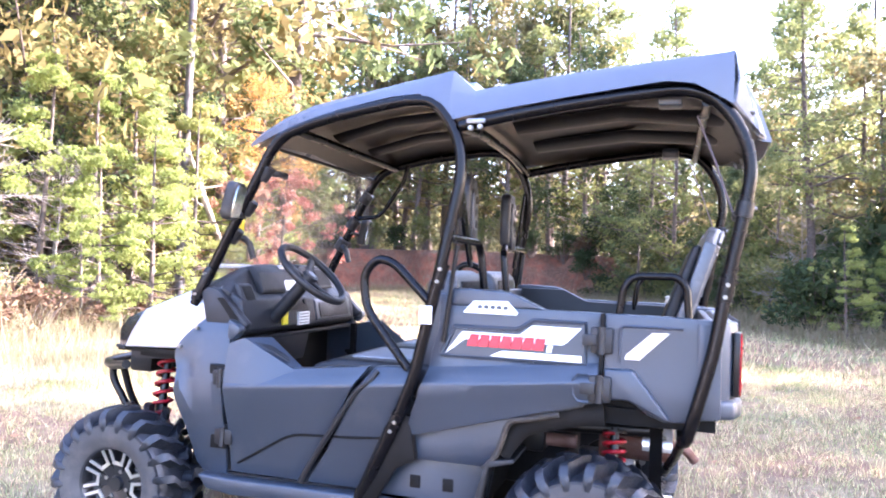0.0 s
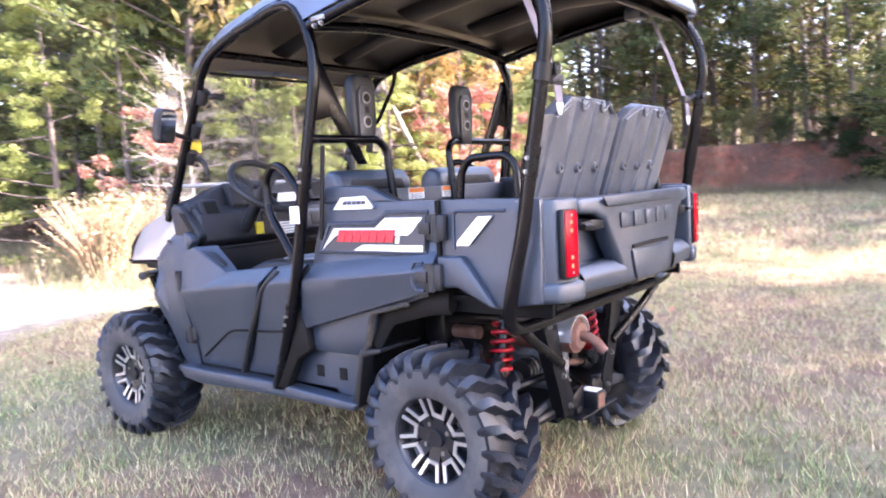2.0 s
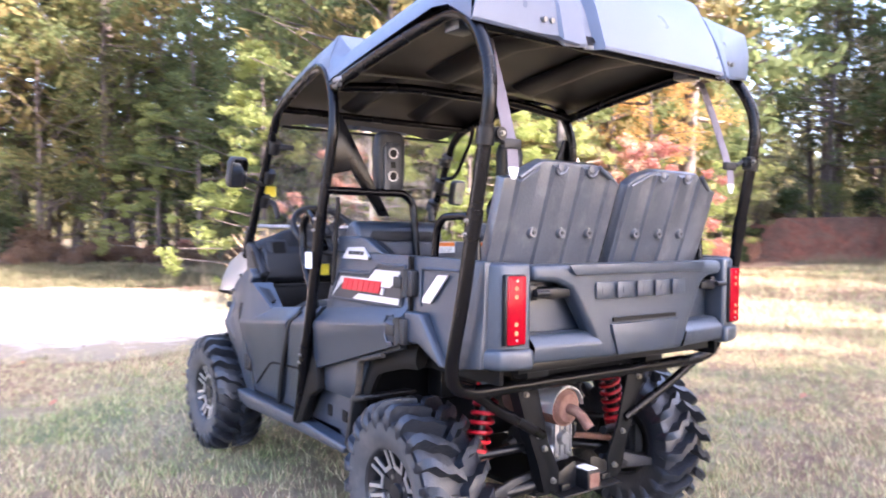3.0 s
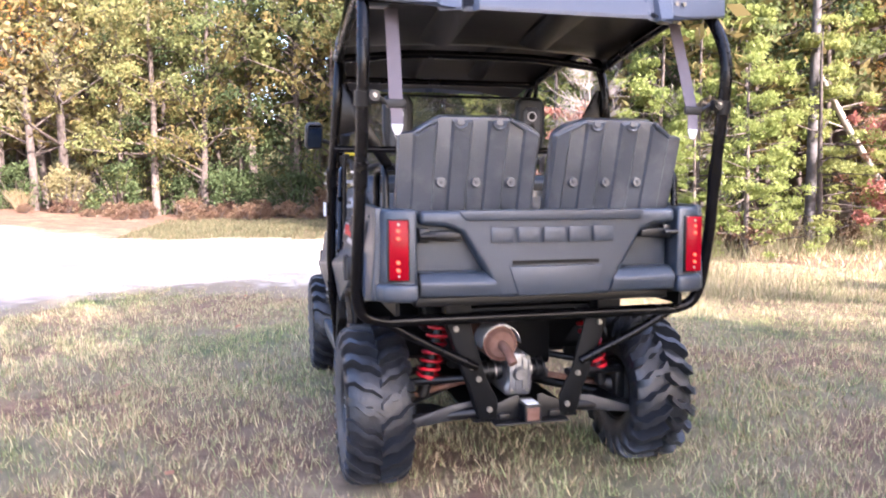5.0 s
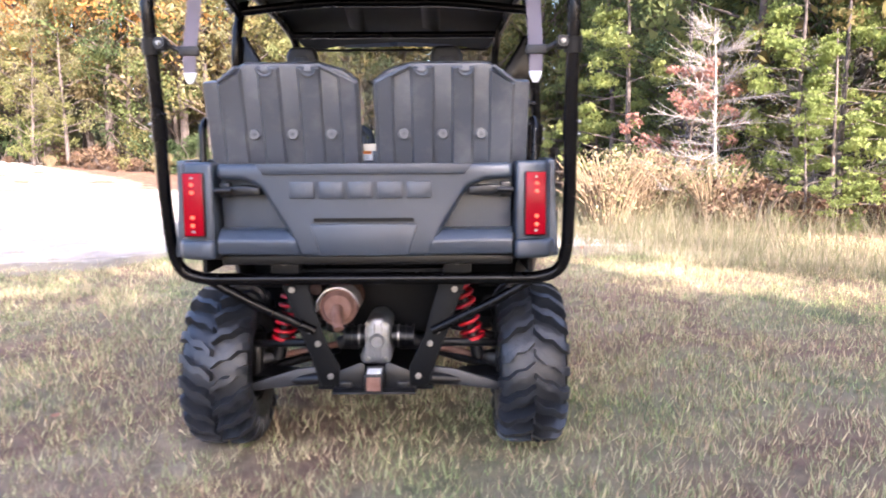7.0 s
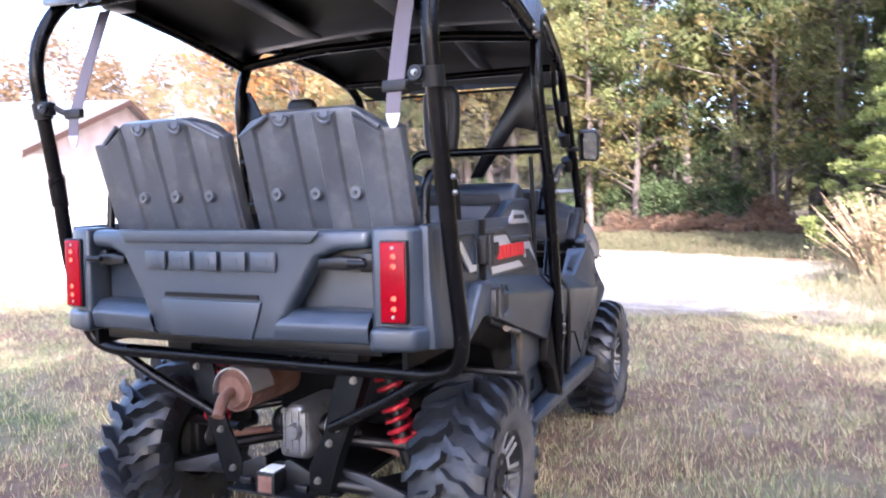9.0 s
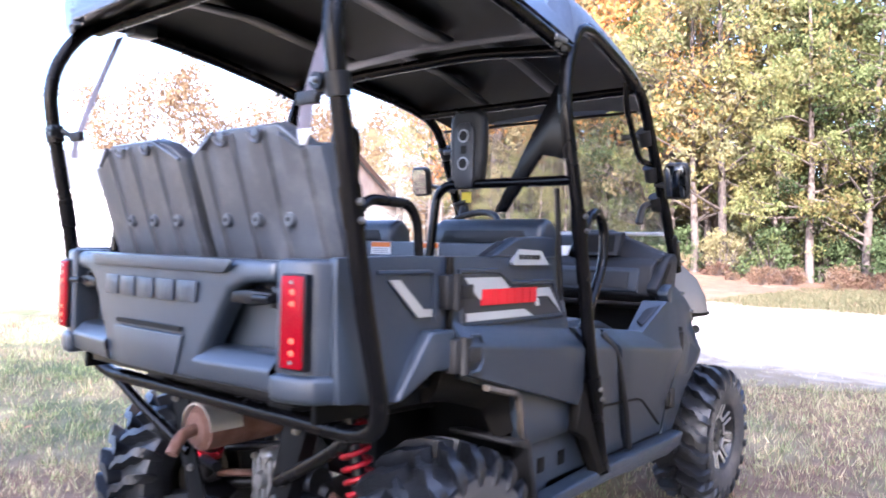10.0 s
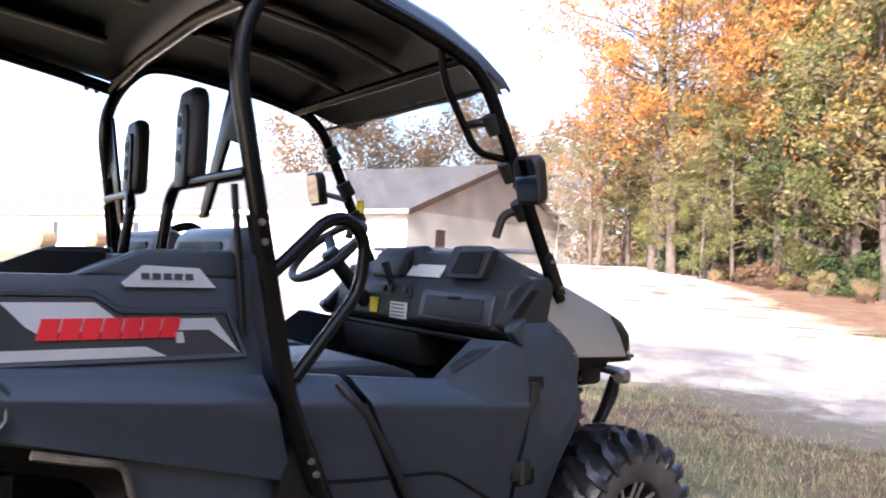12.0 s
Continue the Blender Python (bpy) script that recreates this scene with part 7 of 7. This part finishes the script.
# black plate for the shade inside the vent
part("vent_mouth", prism([(-1.464, 1.105), (-1.4615, 1.105), (-1.4895, 1.162), (-1.493, 1.162)], -0.51, -0.44, "y"), M_DARKIN, vent)
for s in (-1, 1):   # sloping trim that closes the dash towards the fender
    part("dash_side_trim", prism([(-1.63, 1.135), (-1.60, 1.16), (-1.55, 1.15), (-1.40, 1.01), (-1.415, 0.985), (-1.47, 0.97), (-1.60, 1.0)], s * 0.60, s * 0.552, "y"), M_DASH, car, "dark trim at the end of the dash", bevel=0.01, seg=2)
    # black plate on the trim, drawn as a shaded hollow
    part("trim_recess", prism([(-1.55, 1.115), (-1.515, 1.115), (-1.44, 1.03), (-1.47, 1.02)], s * 0.6035, s * 0.598, "y"), M_DARKIN, car)
part("knee_panel", prism([(-1.57, 0.80), (-1.48, 0.80), (-1.45, 0.94), (-1.56, 0.95)], -0.52, 0.06, "y"), M_BLACK, car, bevel=0.012)
part("under_dash_tray", prism([(-1.62, 0.90), (-1.45, 0.925), (-1.445, 0.945), (-1.62, 0.925)], -0.54, 0.54, "y"), M_BLACK, car, bevel=0.006)
part("brake_pedal", prism([(-1.50, 0.52), (-1.46, 0.50), (-1.43, 0.58), (-1.47, 0.60)], -0.36, -0.28, "y"), M_CHASSIS, car, bevel=0.006)
part("throttle_pedal", prism([(-1.50, 0.50), (-1.47, 0.48), (-1.44, 0.60), (-1.47, 0.61)], -0.22, -0.16, "y"), M_CHASSIS, car, bevel=0.006)
lab = part("dash_label", box(-1.442, -1.432, -0.10, 0.008, 0.974, 1.036), M_LABW, car, "white warning label")
for k in range(4):
    part("print_bar", box(-1.4318, -1.431, -0.092, 0.0, 0.981 + 0.014 * k, 0.987 + 0.014 * k), M_LABT, lab)
part("yellow_label", box(-1.445, -1.431, -0.25, -0.205, 0.985, 1.045), M_YEL, car, "yellow warning tag")
part("pillar_tag", box(-1.52, -1.515, -0.535, -0.475, 1.40, 1.455), M_YEL, car, "yellow tag on the pillar")
part("shift_lever", cyl((-1.45, -0.12, 1.10), (-1.42, -0.13, 1.19), 0.012, 12, 0.018), M_BLACK, car)


def steering():
    w = new("steering_wheel")
    w.parent = car
    tagged(w, "black three-spoke steering wheel")
    bm = bmesh.new()
    R, r, N, K = 0.172, 0.0165, 40, 10
    rings = [[bm.verts.new(((R + r * math.cos(2 * math.pi * j / K)) * math.cos(2 * math.pi * i / N), (R + r * math.cos(2 * math.pi * j / K)) * math.sin(2 * math.pi * i / N), r * math.sin(2 * math.pi * j / K))) for j in range(K)] for i in range(N)]
    for i in range(N):
        for j in range(K):
            bm.faces.new((rings[i][j], rings[i][(j + 1) % K], rings[(i + 1) % N][(j + 1) % K], rings[(i + 1) % N][j]))
    part("wheel_ring", bm, M_BLACK, w)
    for a in (0.0, 2.2, 4.1):
        part("wheel_spoke", sweep([(0.02 * math.cos(a), 0.02 * math.sin(a), -0.03), (0.09 * math.cos(a), 0.09 * math.sin(a), -0.02), (0.17 * math.cos(a), 0.17 * math.sin(a), 0)], 0.022, 8, flat=0.35), M_BLACK, w)
    part("wheel_hub", cyl((0, 0, -0.06), (0, 0, -0.005), 0.045, 18, 0.035), M_BLACK, w)
    part("column", cyl((0, 0, -0.28), (0, 0, -0.05), 0.03), M_BLACK, w)
    part("wheel_badge", cyl((0, 0, -0.005), (0, 0, -0.001), 0.02), M_STEEL, w)
    w.matrix_basis = Matrix.Translation((-1.262, -0.31, 1.225)) @ Matrix.Rotation(radians(42), 4, "Y")


steering()
part("cabin_floor", box(-1.62, -0.55, -0.60, 0.60, 0.36, 0.40), M_BLACK, car)
part("firewall", box(-1.66, -1.60, -0.56, 0.56, 0.40, 1.06), M_DARKIN, car)
part("centre_tunnel", box(-1.55, -0.60, -0.10, 0.10, 0.40, 0.66), M_BLACK, car, bevel=0.02)
part("seat_box", box(-1.0, -0.45, -0.58, 0.58, 0.42, 0.76), M_BLACK, car, bevel=0.01)
part("rear_bulkhead", box(-0.58, -0.522, -0.585, 0.585, 0.42, 1.18), M_BODY, car, bevel=0.01)
for ya, yb in ((-0.56, -0.03), (0.03, 0.56)):
    sc = part("front_seat_cushion", prism([(-1.12, 0.80), (-0.60, 0.76), (-0.56, 0.80), (-0.58, 0.90), (-1.02, 0.895), (-1.13, 0.86)], ya, yb, "y"), M_SEAT, car, "black vinyl front seat cushion", bevel=0.03, seg=4)
    part("seat_insert", prism([(-1.0, 0.885), (-0.62, 0.885), (-0.62, 0.906), (-0.98, 0.903)], ya + 0.09, yb - 0.09, "y"), M_SEATG, sc, "grey vinyl insert", bevel=0.008)
    y0, y1 = (0.10, 0.575) if ya > 0 else (-0.54, -0.10)
    sb = part("front_seat_back", prism([(-0.70, 0.85), (-0.585, 0.85), (-0.525, 1.15), (-0.523, 1.215), (-0.55, 1.258), (-0.60, 1.27), (-0.645, 1.23)], y0, y1, "y"), M_BODY, car, "dark grey front seat back shell", bevel=0.035, seg=4)
    part("seat_back_panel", prism([(y0 + 0.05, 1.18), (y1 - 0.05, 1.18), (y1 - 0.07, 1.225), (y0 + 0.07, 1.225)], -0.53, -0.521, "x"), M_SEAT, sb, bevel=0.004)
for y0 in (-0.17, 0.065):
    lb = part("warning_label", box(-0.49, -0.487, y0, y0 + 0.105, 1.13, 1.178), M_LABW, car, "white and orange warning label")
    part("label_head", box(-0.487, -0.4855, y0 + 0.003, y0 + 0.102, 1.158, 1.176), M_LABO, lb, "orange label head")
    for k in range(3):
        part("print_bar", box(-0.487, -0.486, y0 + 0.012, y0 + 0.09, 1.135 + 0.007 * k, 1.138 + 0.007 * k), M_LABT, lb)

# windscreen, upper and lower pane
g = part("windscreen", loft([[(-1.345, -0.52, 1.745), (-1.345, 0.52, 1.745)], [(-1.64, -0.545, 1.235), (-1.64, 0.545, 1.235)]], (-0.006, 0, 0.003)), M_GLASS, car, "clear polycarbonate windscreen with a grey veil")
g.visible_shadow = False
g2 = part("windscreen_strip", box(-1.642, -1.637, -0.55, 0.55, 1.195, 1.24), M_GLASS, car, "clear strip below the windscreen")
g2.visible_shadow = False
part("windscreen_edge", sweep([(-1.63, -0.55, 1.245), (-1.63, 0.55, 1.245)], 0.009, 8), M_RESIN, car)
part("windscreen_edge", sweep([(-1.34, -0.52, 1.748), (-1.34, 0.52, 1.748)], 0.007, 8), M_CHASSIS, car)

# ---- running gear ----
def coil(a, b, r, wire, turns, parent, material=M_RED):
    a, b = Vector(a), Vector(b)
    d = (b - a).normalized()
    u = d.cross(Vector((1, 0.1, 0))).normalized()
    w = d.cross(u)
    n = int(turns * 14)
    pts = [a + (b - a) * (k / n) + (u * math.cos(2 * math.pi * turns * k / n) + w * math.sin(2 * math.pi * turns * k / n)) * r for k in range(n + 1)]
    return part("coil_spring", sweep(pts, wire, 7), material, parent, "red coil spring", angle=60)


def shock(top, low):
    top, low = Vector(top), Vector(low)
    d = low - top
    body = part("shock_absorber", cyl(top, low, 0.018), M_CHASSIS, car, "shock absorber with red coil")
    part("shock_body", cyl(top + d * 0.55, low - d * 0.03, 0.026), M_CHASSIS, body)
    coil(top + d * 0.06, top + d * 0.72, 0.04, 0.0085, 6.5, body)
    part("spring_seat", cyl(top + d * 0.72, top + d * 0.76, 0.047, 18), M_RED, body)
    part("spring_seat", cyl(top + d * 0.03, top + d * 0.06, 0.047, 18), M_CHASSIS, body)
    return body


for s in (-1, 1):
    shock((0.07, s * 0.315, 0.68), (0.07, s * 0.40, 0.345))
    shock((-1.95, s * 0.36, 0.86), (-1.93, s * 0.46, 0.42))
    # rear arms
    tube("lower_arm", [(0.20, s * 0.16, 0.305), (0.12, s * 0.50, 0.265)], 0.024, 0.02, M_CHASSIS)
    tube("lower_arm", [(-0.25, s * 0.20, 0.305), (-0.06, s * 0.50, 0.265)], 0.022, 0.02, M_CHASSIS)
    part("arm_plate", prism([(0.20, s * 0.18), (0.12, s * 0.48), (-0.06, s * 0.48), (-0.02, s * 0.34)], 0.275, 0.285, "z"), M_CHASSIS, car)
    tube("upper_arm", [(0.16, s * 0.20, 0.435), (0.06, s * 0.49, 0.405)], 0.016, 0.02, M_CHASSIS)
    tube("upper_arm", [(-0.18, s * 0.22, 0.44), (-0.03, s * 0.49, 0.405)], 0.016, 0.02, M_CHASSIS)
    tube("half_shaft", [(0.0, s * 0.10, 0.40), (0.0, s * 0.50, 0.32)], 0.014, 0.02, M_RUST)
    part("shaft_boot", cyl((0.0, s * 0.09, 0.405), (0.0, s * 0.17, 0.39), 0.042, 16, 0.024), M_BLACK, car)
    part("shaft_boot", cyl((0.0, s * 0.49, 0.325), (0.0, s * 0.42, 0.335), 0.045, 16, 0.022), M_BLACK, car)
    part("knuckle", box(-0.05, 0.07, min(s * 0.47, s * 0.52), max(s * 0.47, s * 0.52), 0.23, 0.43), M_CHASSIS, car, bevel=0.015)
    part("brake_disc", cyl((0, s * 0.515, 0.312), (0, s * 0.525, 0.312), 0.10, 24), M_STEEL, car)
    # frame plates from the hitch up to the bed
    pl = part("frame_plate", prism([(s * 0.135, 0.285), (s * 0.20, 0.285), (s * 0.235, 0.40), (s * 0.275, 0.50), (s * 0.345, 0.70), (s * 0.25, 0.70), (s * 0.185, 0.47), (s * 0.13, 0.36)], 0.235, 0.247, "x"), M_FRAME, car, "folded black frame plate", bevel=0.003)
    part("plate_flange", loft([[(0.247, s * 0.20, 0.285), (0.20, s * 0.203, 0.285)], [(0.247, s * 0.235, 0.40), (0.20, s * 0.238, 0.40)], [(0.247, s * 0.275, 0.50), (0.20, s * 0.278, 0.50)], [(0.247, s * 0.345, 0.70), (0.20, s * 0.348, 0.70)]], (0, s * 0.004, 0)), M_FRAME, pl)
    for y, z in ((0.165, 0.325), (0.21, 0.45), (0.238, 0.50), (0.302, 0.655)):
        bolt((0.249, s * y, z), (1, 0, 0), 0.0085, pl)
    part("lower_arm_box", prism([(s * 0.17, 0.285), (s * 0.50, 0.245), (s * 0.50, 0.275), (s * 0.30, 0.335), (s * 0.17, 0.35)], 0.165, 0.185, "x"), M_PLATE, car, "black pressed lower arm", bevel=0.006)
    tube("bed_strut", [(0.25, s * 0.22, 0.50), (0.29, s * 0.45, 0.62), (0.31, s * 0.58, 0.70)], 0.0175, 0.05)
    tube("frame_rail", [(0.24, s * 0.30, 0.68), (-0.36, s * 0.30, 0.66), (-0.50, s * 0.30, 0.40), (-1.7, s * 0.30, 0.36)], 0.025, 0.08, M_CHASSIS)
    part("bed_bracket", box(0.24, 0.32, min(s * 0.26, s * 0.36), max(s * 0.26, s * 0.36), 0.72, 0.82), M_CHASSIS, car, bevel=0.006)
    bolt((0.323, s * 0.31, 0.77), (1, 0, 0), 0.009)
    # front arms and knuckle
    tube("lower_arm", [(-1.75, s * 0.20, 0.31), (-1.93, s * 0.50, 0.25)], 0.02, 0.02, M_CHASSIS)
    tube("lower_arm", [(-2.12, s * 0.20, 0.31), (-1.96, s * 0.50, 0.25)], 0.02, 0.02, M_CHASSIS)
    tube("upper_arm", [(-1.80, s * 0.26, 0.50), (-1.94, s * 0.49, 0.43)], 0.015, 0.02, M_CHASSIS)
    tube("upper_arm", [(-2.08, s * 0.26, 0.50), (-1.96, s * 0.49, 0.43)], 0.015, 0.02, M_CHASSIS)
    part("knuckle", box(-2.0, -1.9, min(s * 0.47, s * 0.52), max(s * 0.47, s * 0.52), 0.23, 0.44), M_CAST, car, bevel=0.015)
    tube("half_shaft", [(-1.95, s * 0.10, 0.38), (-1.95, s * 0.50, 0.32)], 0.014, 0.02, M_CHASSIS)
    # dark inner wheel housings, and a dark panel added to hide bright gaps
    part("arch_skirt", prism([(-0.28, 0.70), (0.05, 0.745), (0.42, 0.745), (0.42, 0.86), (-0.28, 0.86)], s * 0.57, s * 0.555, "y"), M_FRAME, car)
    part("inner_arch", prism([(-1.62, 0.42), (-1.60, 0.85), (-1.70, 0.87), (-1.96, 0.86), (-1.96, 0.84), (-1.72, 0.83), (-1.66, 0.42)], s * 0.55, s * 0.30, "y"), M_FRAME, car)
    part("inner_arch", prism([(-0.40, 0.42), (-0.36, 0.42), (-0.33, 0.60), (-0.24, 0.74), (0.0, 0.79), (0.40, 0.79), (0.40, 0.80), (0.0, 0.81), (-0.26, 0.77), (-0.36, 0.62)], s * 0.60, s * 0.28, "y"), M_FRAME, car)
diff = part("differential", prism([(-0.06, 0.335), (0.05, 0.335), (0.062, 0.39), (0.05, 0.44), (0.058, 0.49), (0.02, 0.525), (-0.03, 0.52), (-0.052, 0.47), (-0.045, 0.41), (-0.07, 0.37)], -0.10, 0.13, "x"), M_CAST, car, "grey cast differential housing", bevel=0.016, seg=3)
for k in range(4):
    part("casting_rib", box(-0.09, 0.137, -0.044 + 0.028 * k, -0.037 + 0.028 * k, 0.36, 0.50), M_CAST, diff, bevel=0.003)
part("differential_nose", cyl((0.12, 0.0, 0.43), (0.15, 0.0, 0.43), 0.035, 18, 0.022), M_CAST, diff)
for s in (-1, 1):
    part("axle_tube", cyl((0.02, s * 0.05, 0.425), (0.02, s * 0.14, 0.42), 0.045, 20, 0.04), M_CHASSIS, diff)
    for y in (0.075, 0.105, 0.135):
        part("boot_clamp", cyl((0.02, s * y, 0.424), (0.02, s * (y + 0.007), 0.424), 0.048, 20), M_STEEL if y < 0.08 else M_BLACK, diff)
    for z in (0.36, 0.5):
        bolt((0.135, s * 0.035, z), (1, 0, 0), 0.007, diff)
part("engine_block", box(-0.42, -0.12, -0.24, 0.24, 0.40, 0.76), M_FRAME, car, bevel=0.02)
part("frame_cross", box(0.20, 0.25, -0.33, 0.33, 0.685, 0.735), M_FRAME, car, bevel=0.005)
part("bed_underframe", box(-0.30, 0.43, -0.50, 0.50, 0.80, 0.86), M_FRAME, car, bevel=0.005)
part("bed_rear_sill", box(0.36, 0.43, -0.50, 0.50, 0.775, 0.815), M_CHASSIS, car, bevel=0.006)
hitch = part("hitch_receiver", box(0.18, 0.30, -0.036, 0.036, 0.275, 0.345), M_CHASSIS, car, "black tow hitch receiver", bevel=0.005)
part("receiver_mouth", box(0.2985, 0.301, -0.026, 0.026, 0.283, 0.335), M_RUST, hitch)
part("hitch_label", box(0.225, 0.29, -0.026, 0.026, 0.3455, 0.348), M_LABW, hitch, "white label on the receiver")
part("hitch_plate", box(0.18, 0.295, -0.155, 0.155, 0.268, 0.276), M_CHASSIS, car, bevel=0.003)
for s in (-1, 1):
    tab = part("hitch_tab", prism([(s * 0.038, 0.276), (s * 0.15, 0.276), (s * 0.15, 0.335), (s * 0.13, 0.345), (s * 0.055, 0.375), (s * 0.038, 0.37)], 0.235, 0.243, "x"), M_CHASSIS, hitch, bevel=0.002)
    part("tie_eye", box(0.244, 0.262, min(s * 0.085, s * 0.13), max(s * 0.085, s * 0.13), 0.28, 0.305), M_CHASSIS, hitch, bevel=0.004)
part("skid_plate", box(-1.9, 0.22, -0.22, 0.22, 0.265, 0.28), M_FRAME, car)
muf = part("muffler", cyl((0.0, -0.128, 0.592), (0.272, -0.128, 0.592), 0.069, 24), M_RUST, car, "rusted muffler", bevel=0.008)
part("muffler_cap", cyl((0.272, -0.128, 0.592), (0.29, -0.128, 0.592), 0.064, 24, 0.05), M_RUST, muf)
tube("tail_pipe", [(0.28, -0.128, 0.592), (0.335, -0.125, 0.585), (0.375, -0.112, 0.535)], 0.019, 0.04, M_RUST, muf)
hs = [[(x, -0.128 + 0.079 * math.cos(t), 0.592 + 0.079 * math.sin(t)) for t in np.linspace(0.1, math.pi + 0.1, 15)] for x in (0.17, 0.285)]
part("heat_shield", loft(hs, (0, 0, -0.006)), M_CHROME, muf, "bright curved heat shield")
tube("exhaust_pipe", [(-0.2, -0.125, 0.56), (-0.35, -0.10, 0.5), (-0.5, -0.05, 0.45)], 0.024, 0.06, M_RUST)
part("engine_cover", box(-0.30, -0.20, -0.34, -0.24, 0.56, 0.68), M_CHASSIS, car, bevel=0.01)
part("side_pipe", cyl((-0.24, -0.27, 0.60), (-0.08, -0.27, 0.60), 0.026, 16), M_RUST, car)

# the tail is bowed in plan: its middle stands out farthest
for o in [q for q in car.children_recursive if q.type == "MESH" and q.name.split(".")[0] in {"tailgate", "tailgate_rib", "tailgate_groove", "tailgate_boss", "raised_bar", "raised_bar_core", "tailgate_step", "tailgate_latch", "latch_keeper", "bed_corner", "corner_step", "tail_lamp", "lens", "diode", "lens_screw", "tailgate_back"}]:
    for v in o.data.vertices:
        v.co.x -= 0.052 * min(1.0, (abs(v.co.y) / 0.57) ** 2)
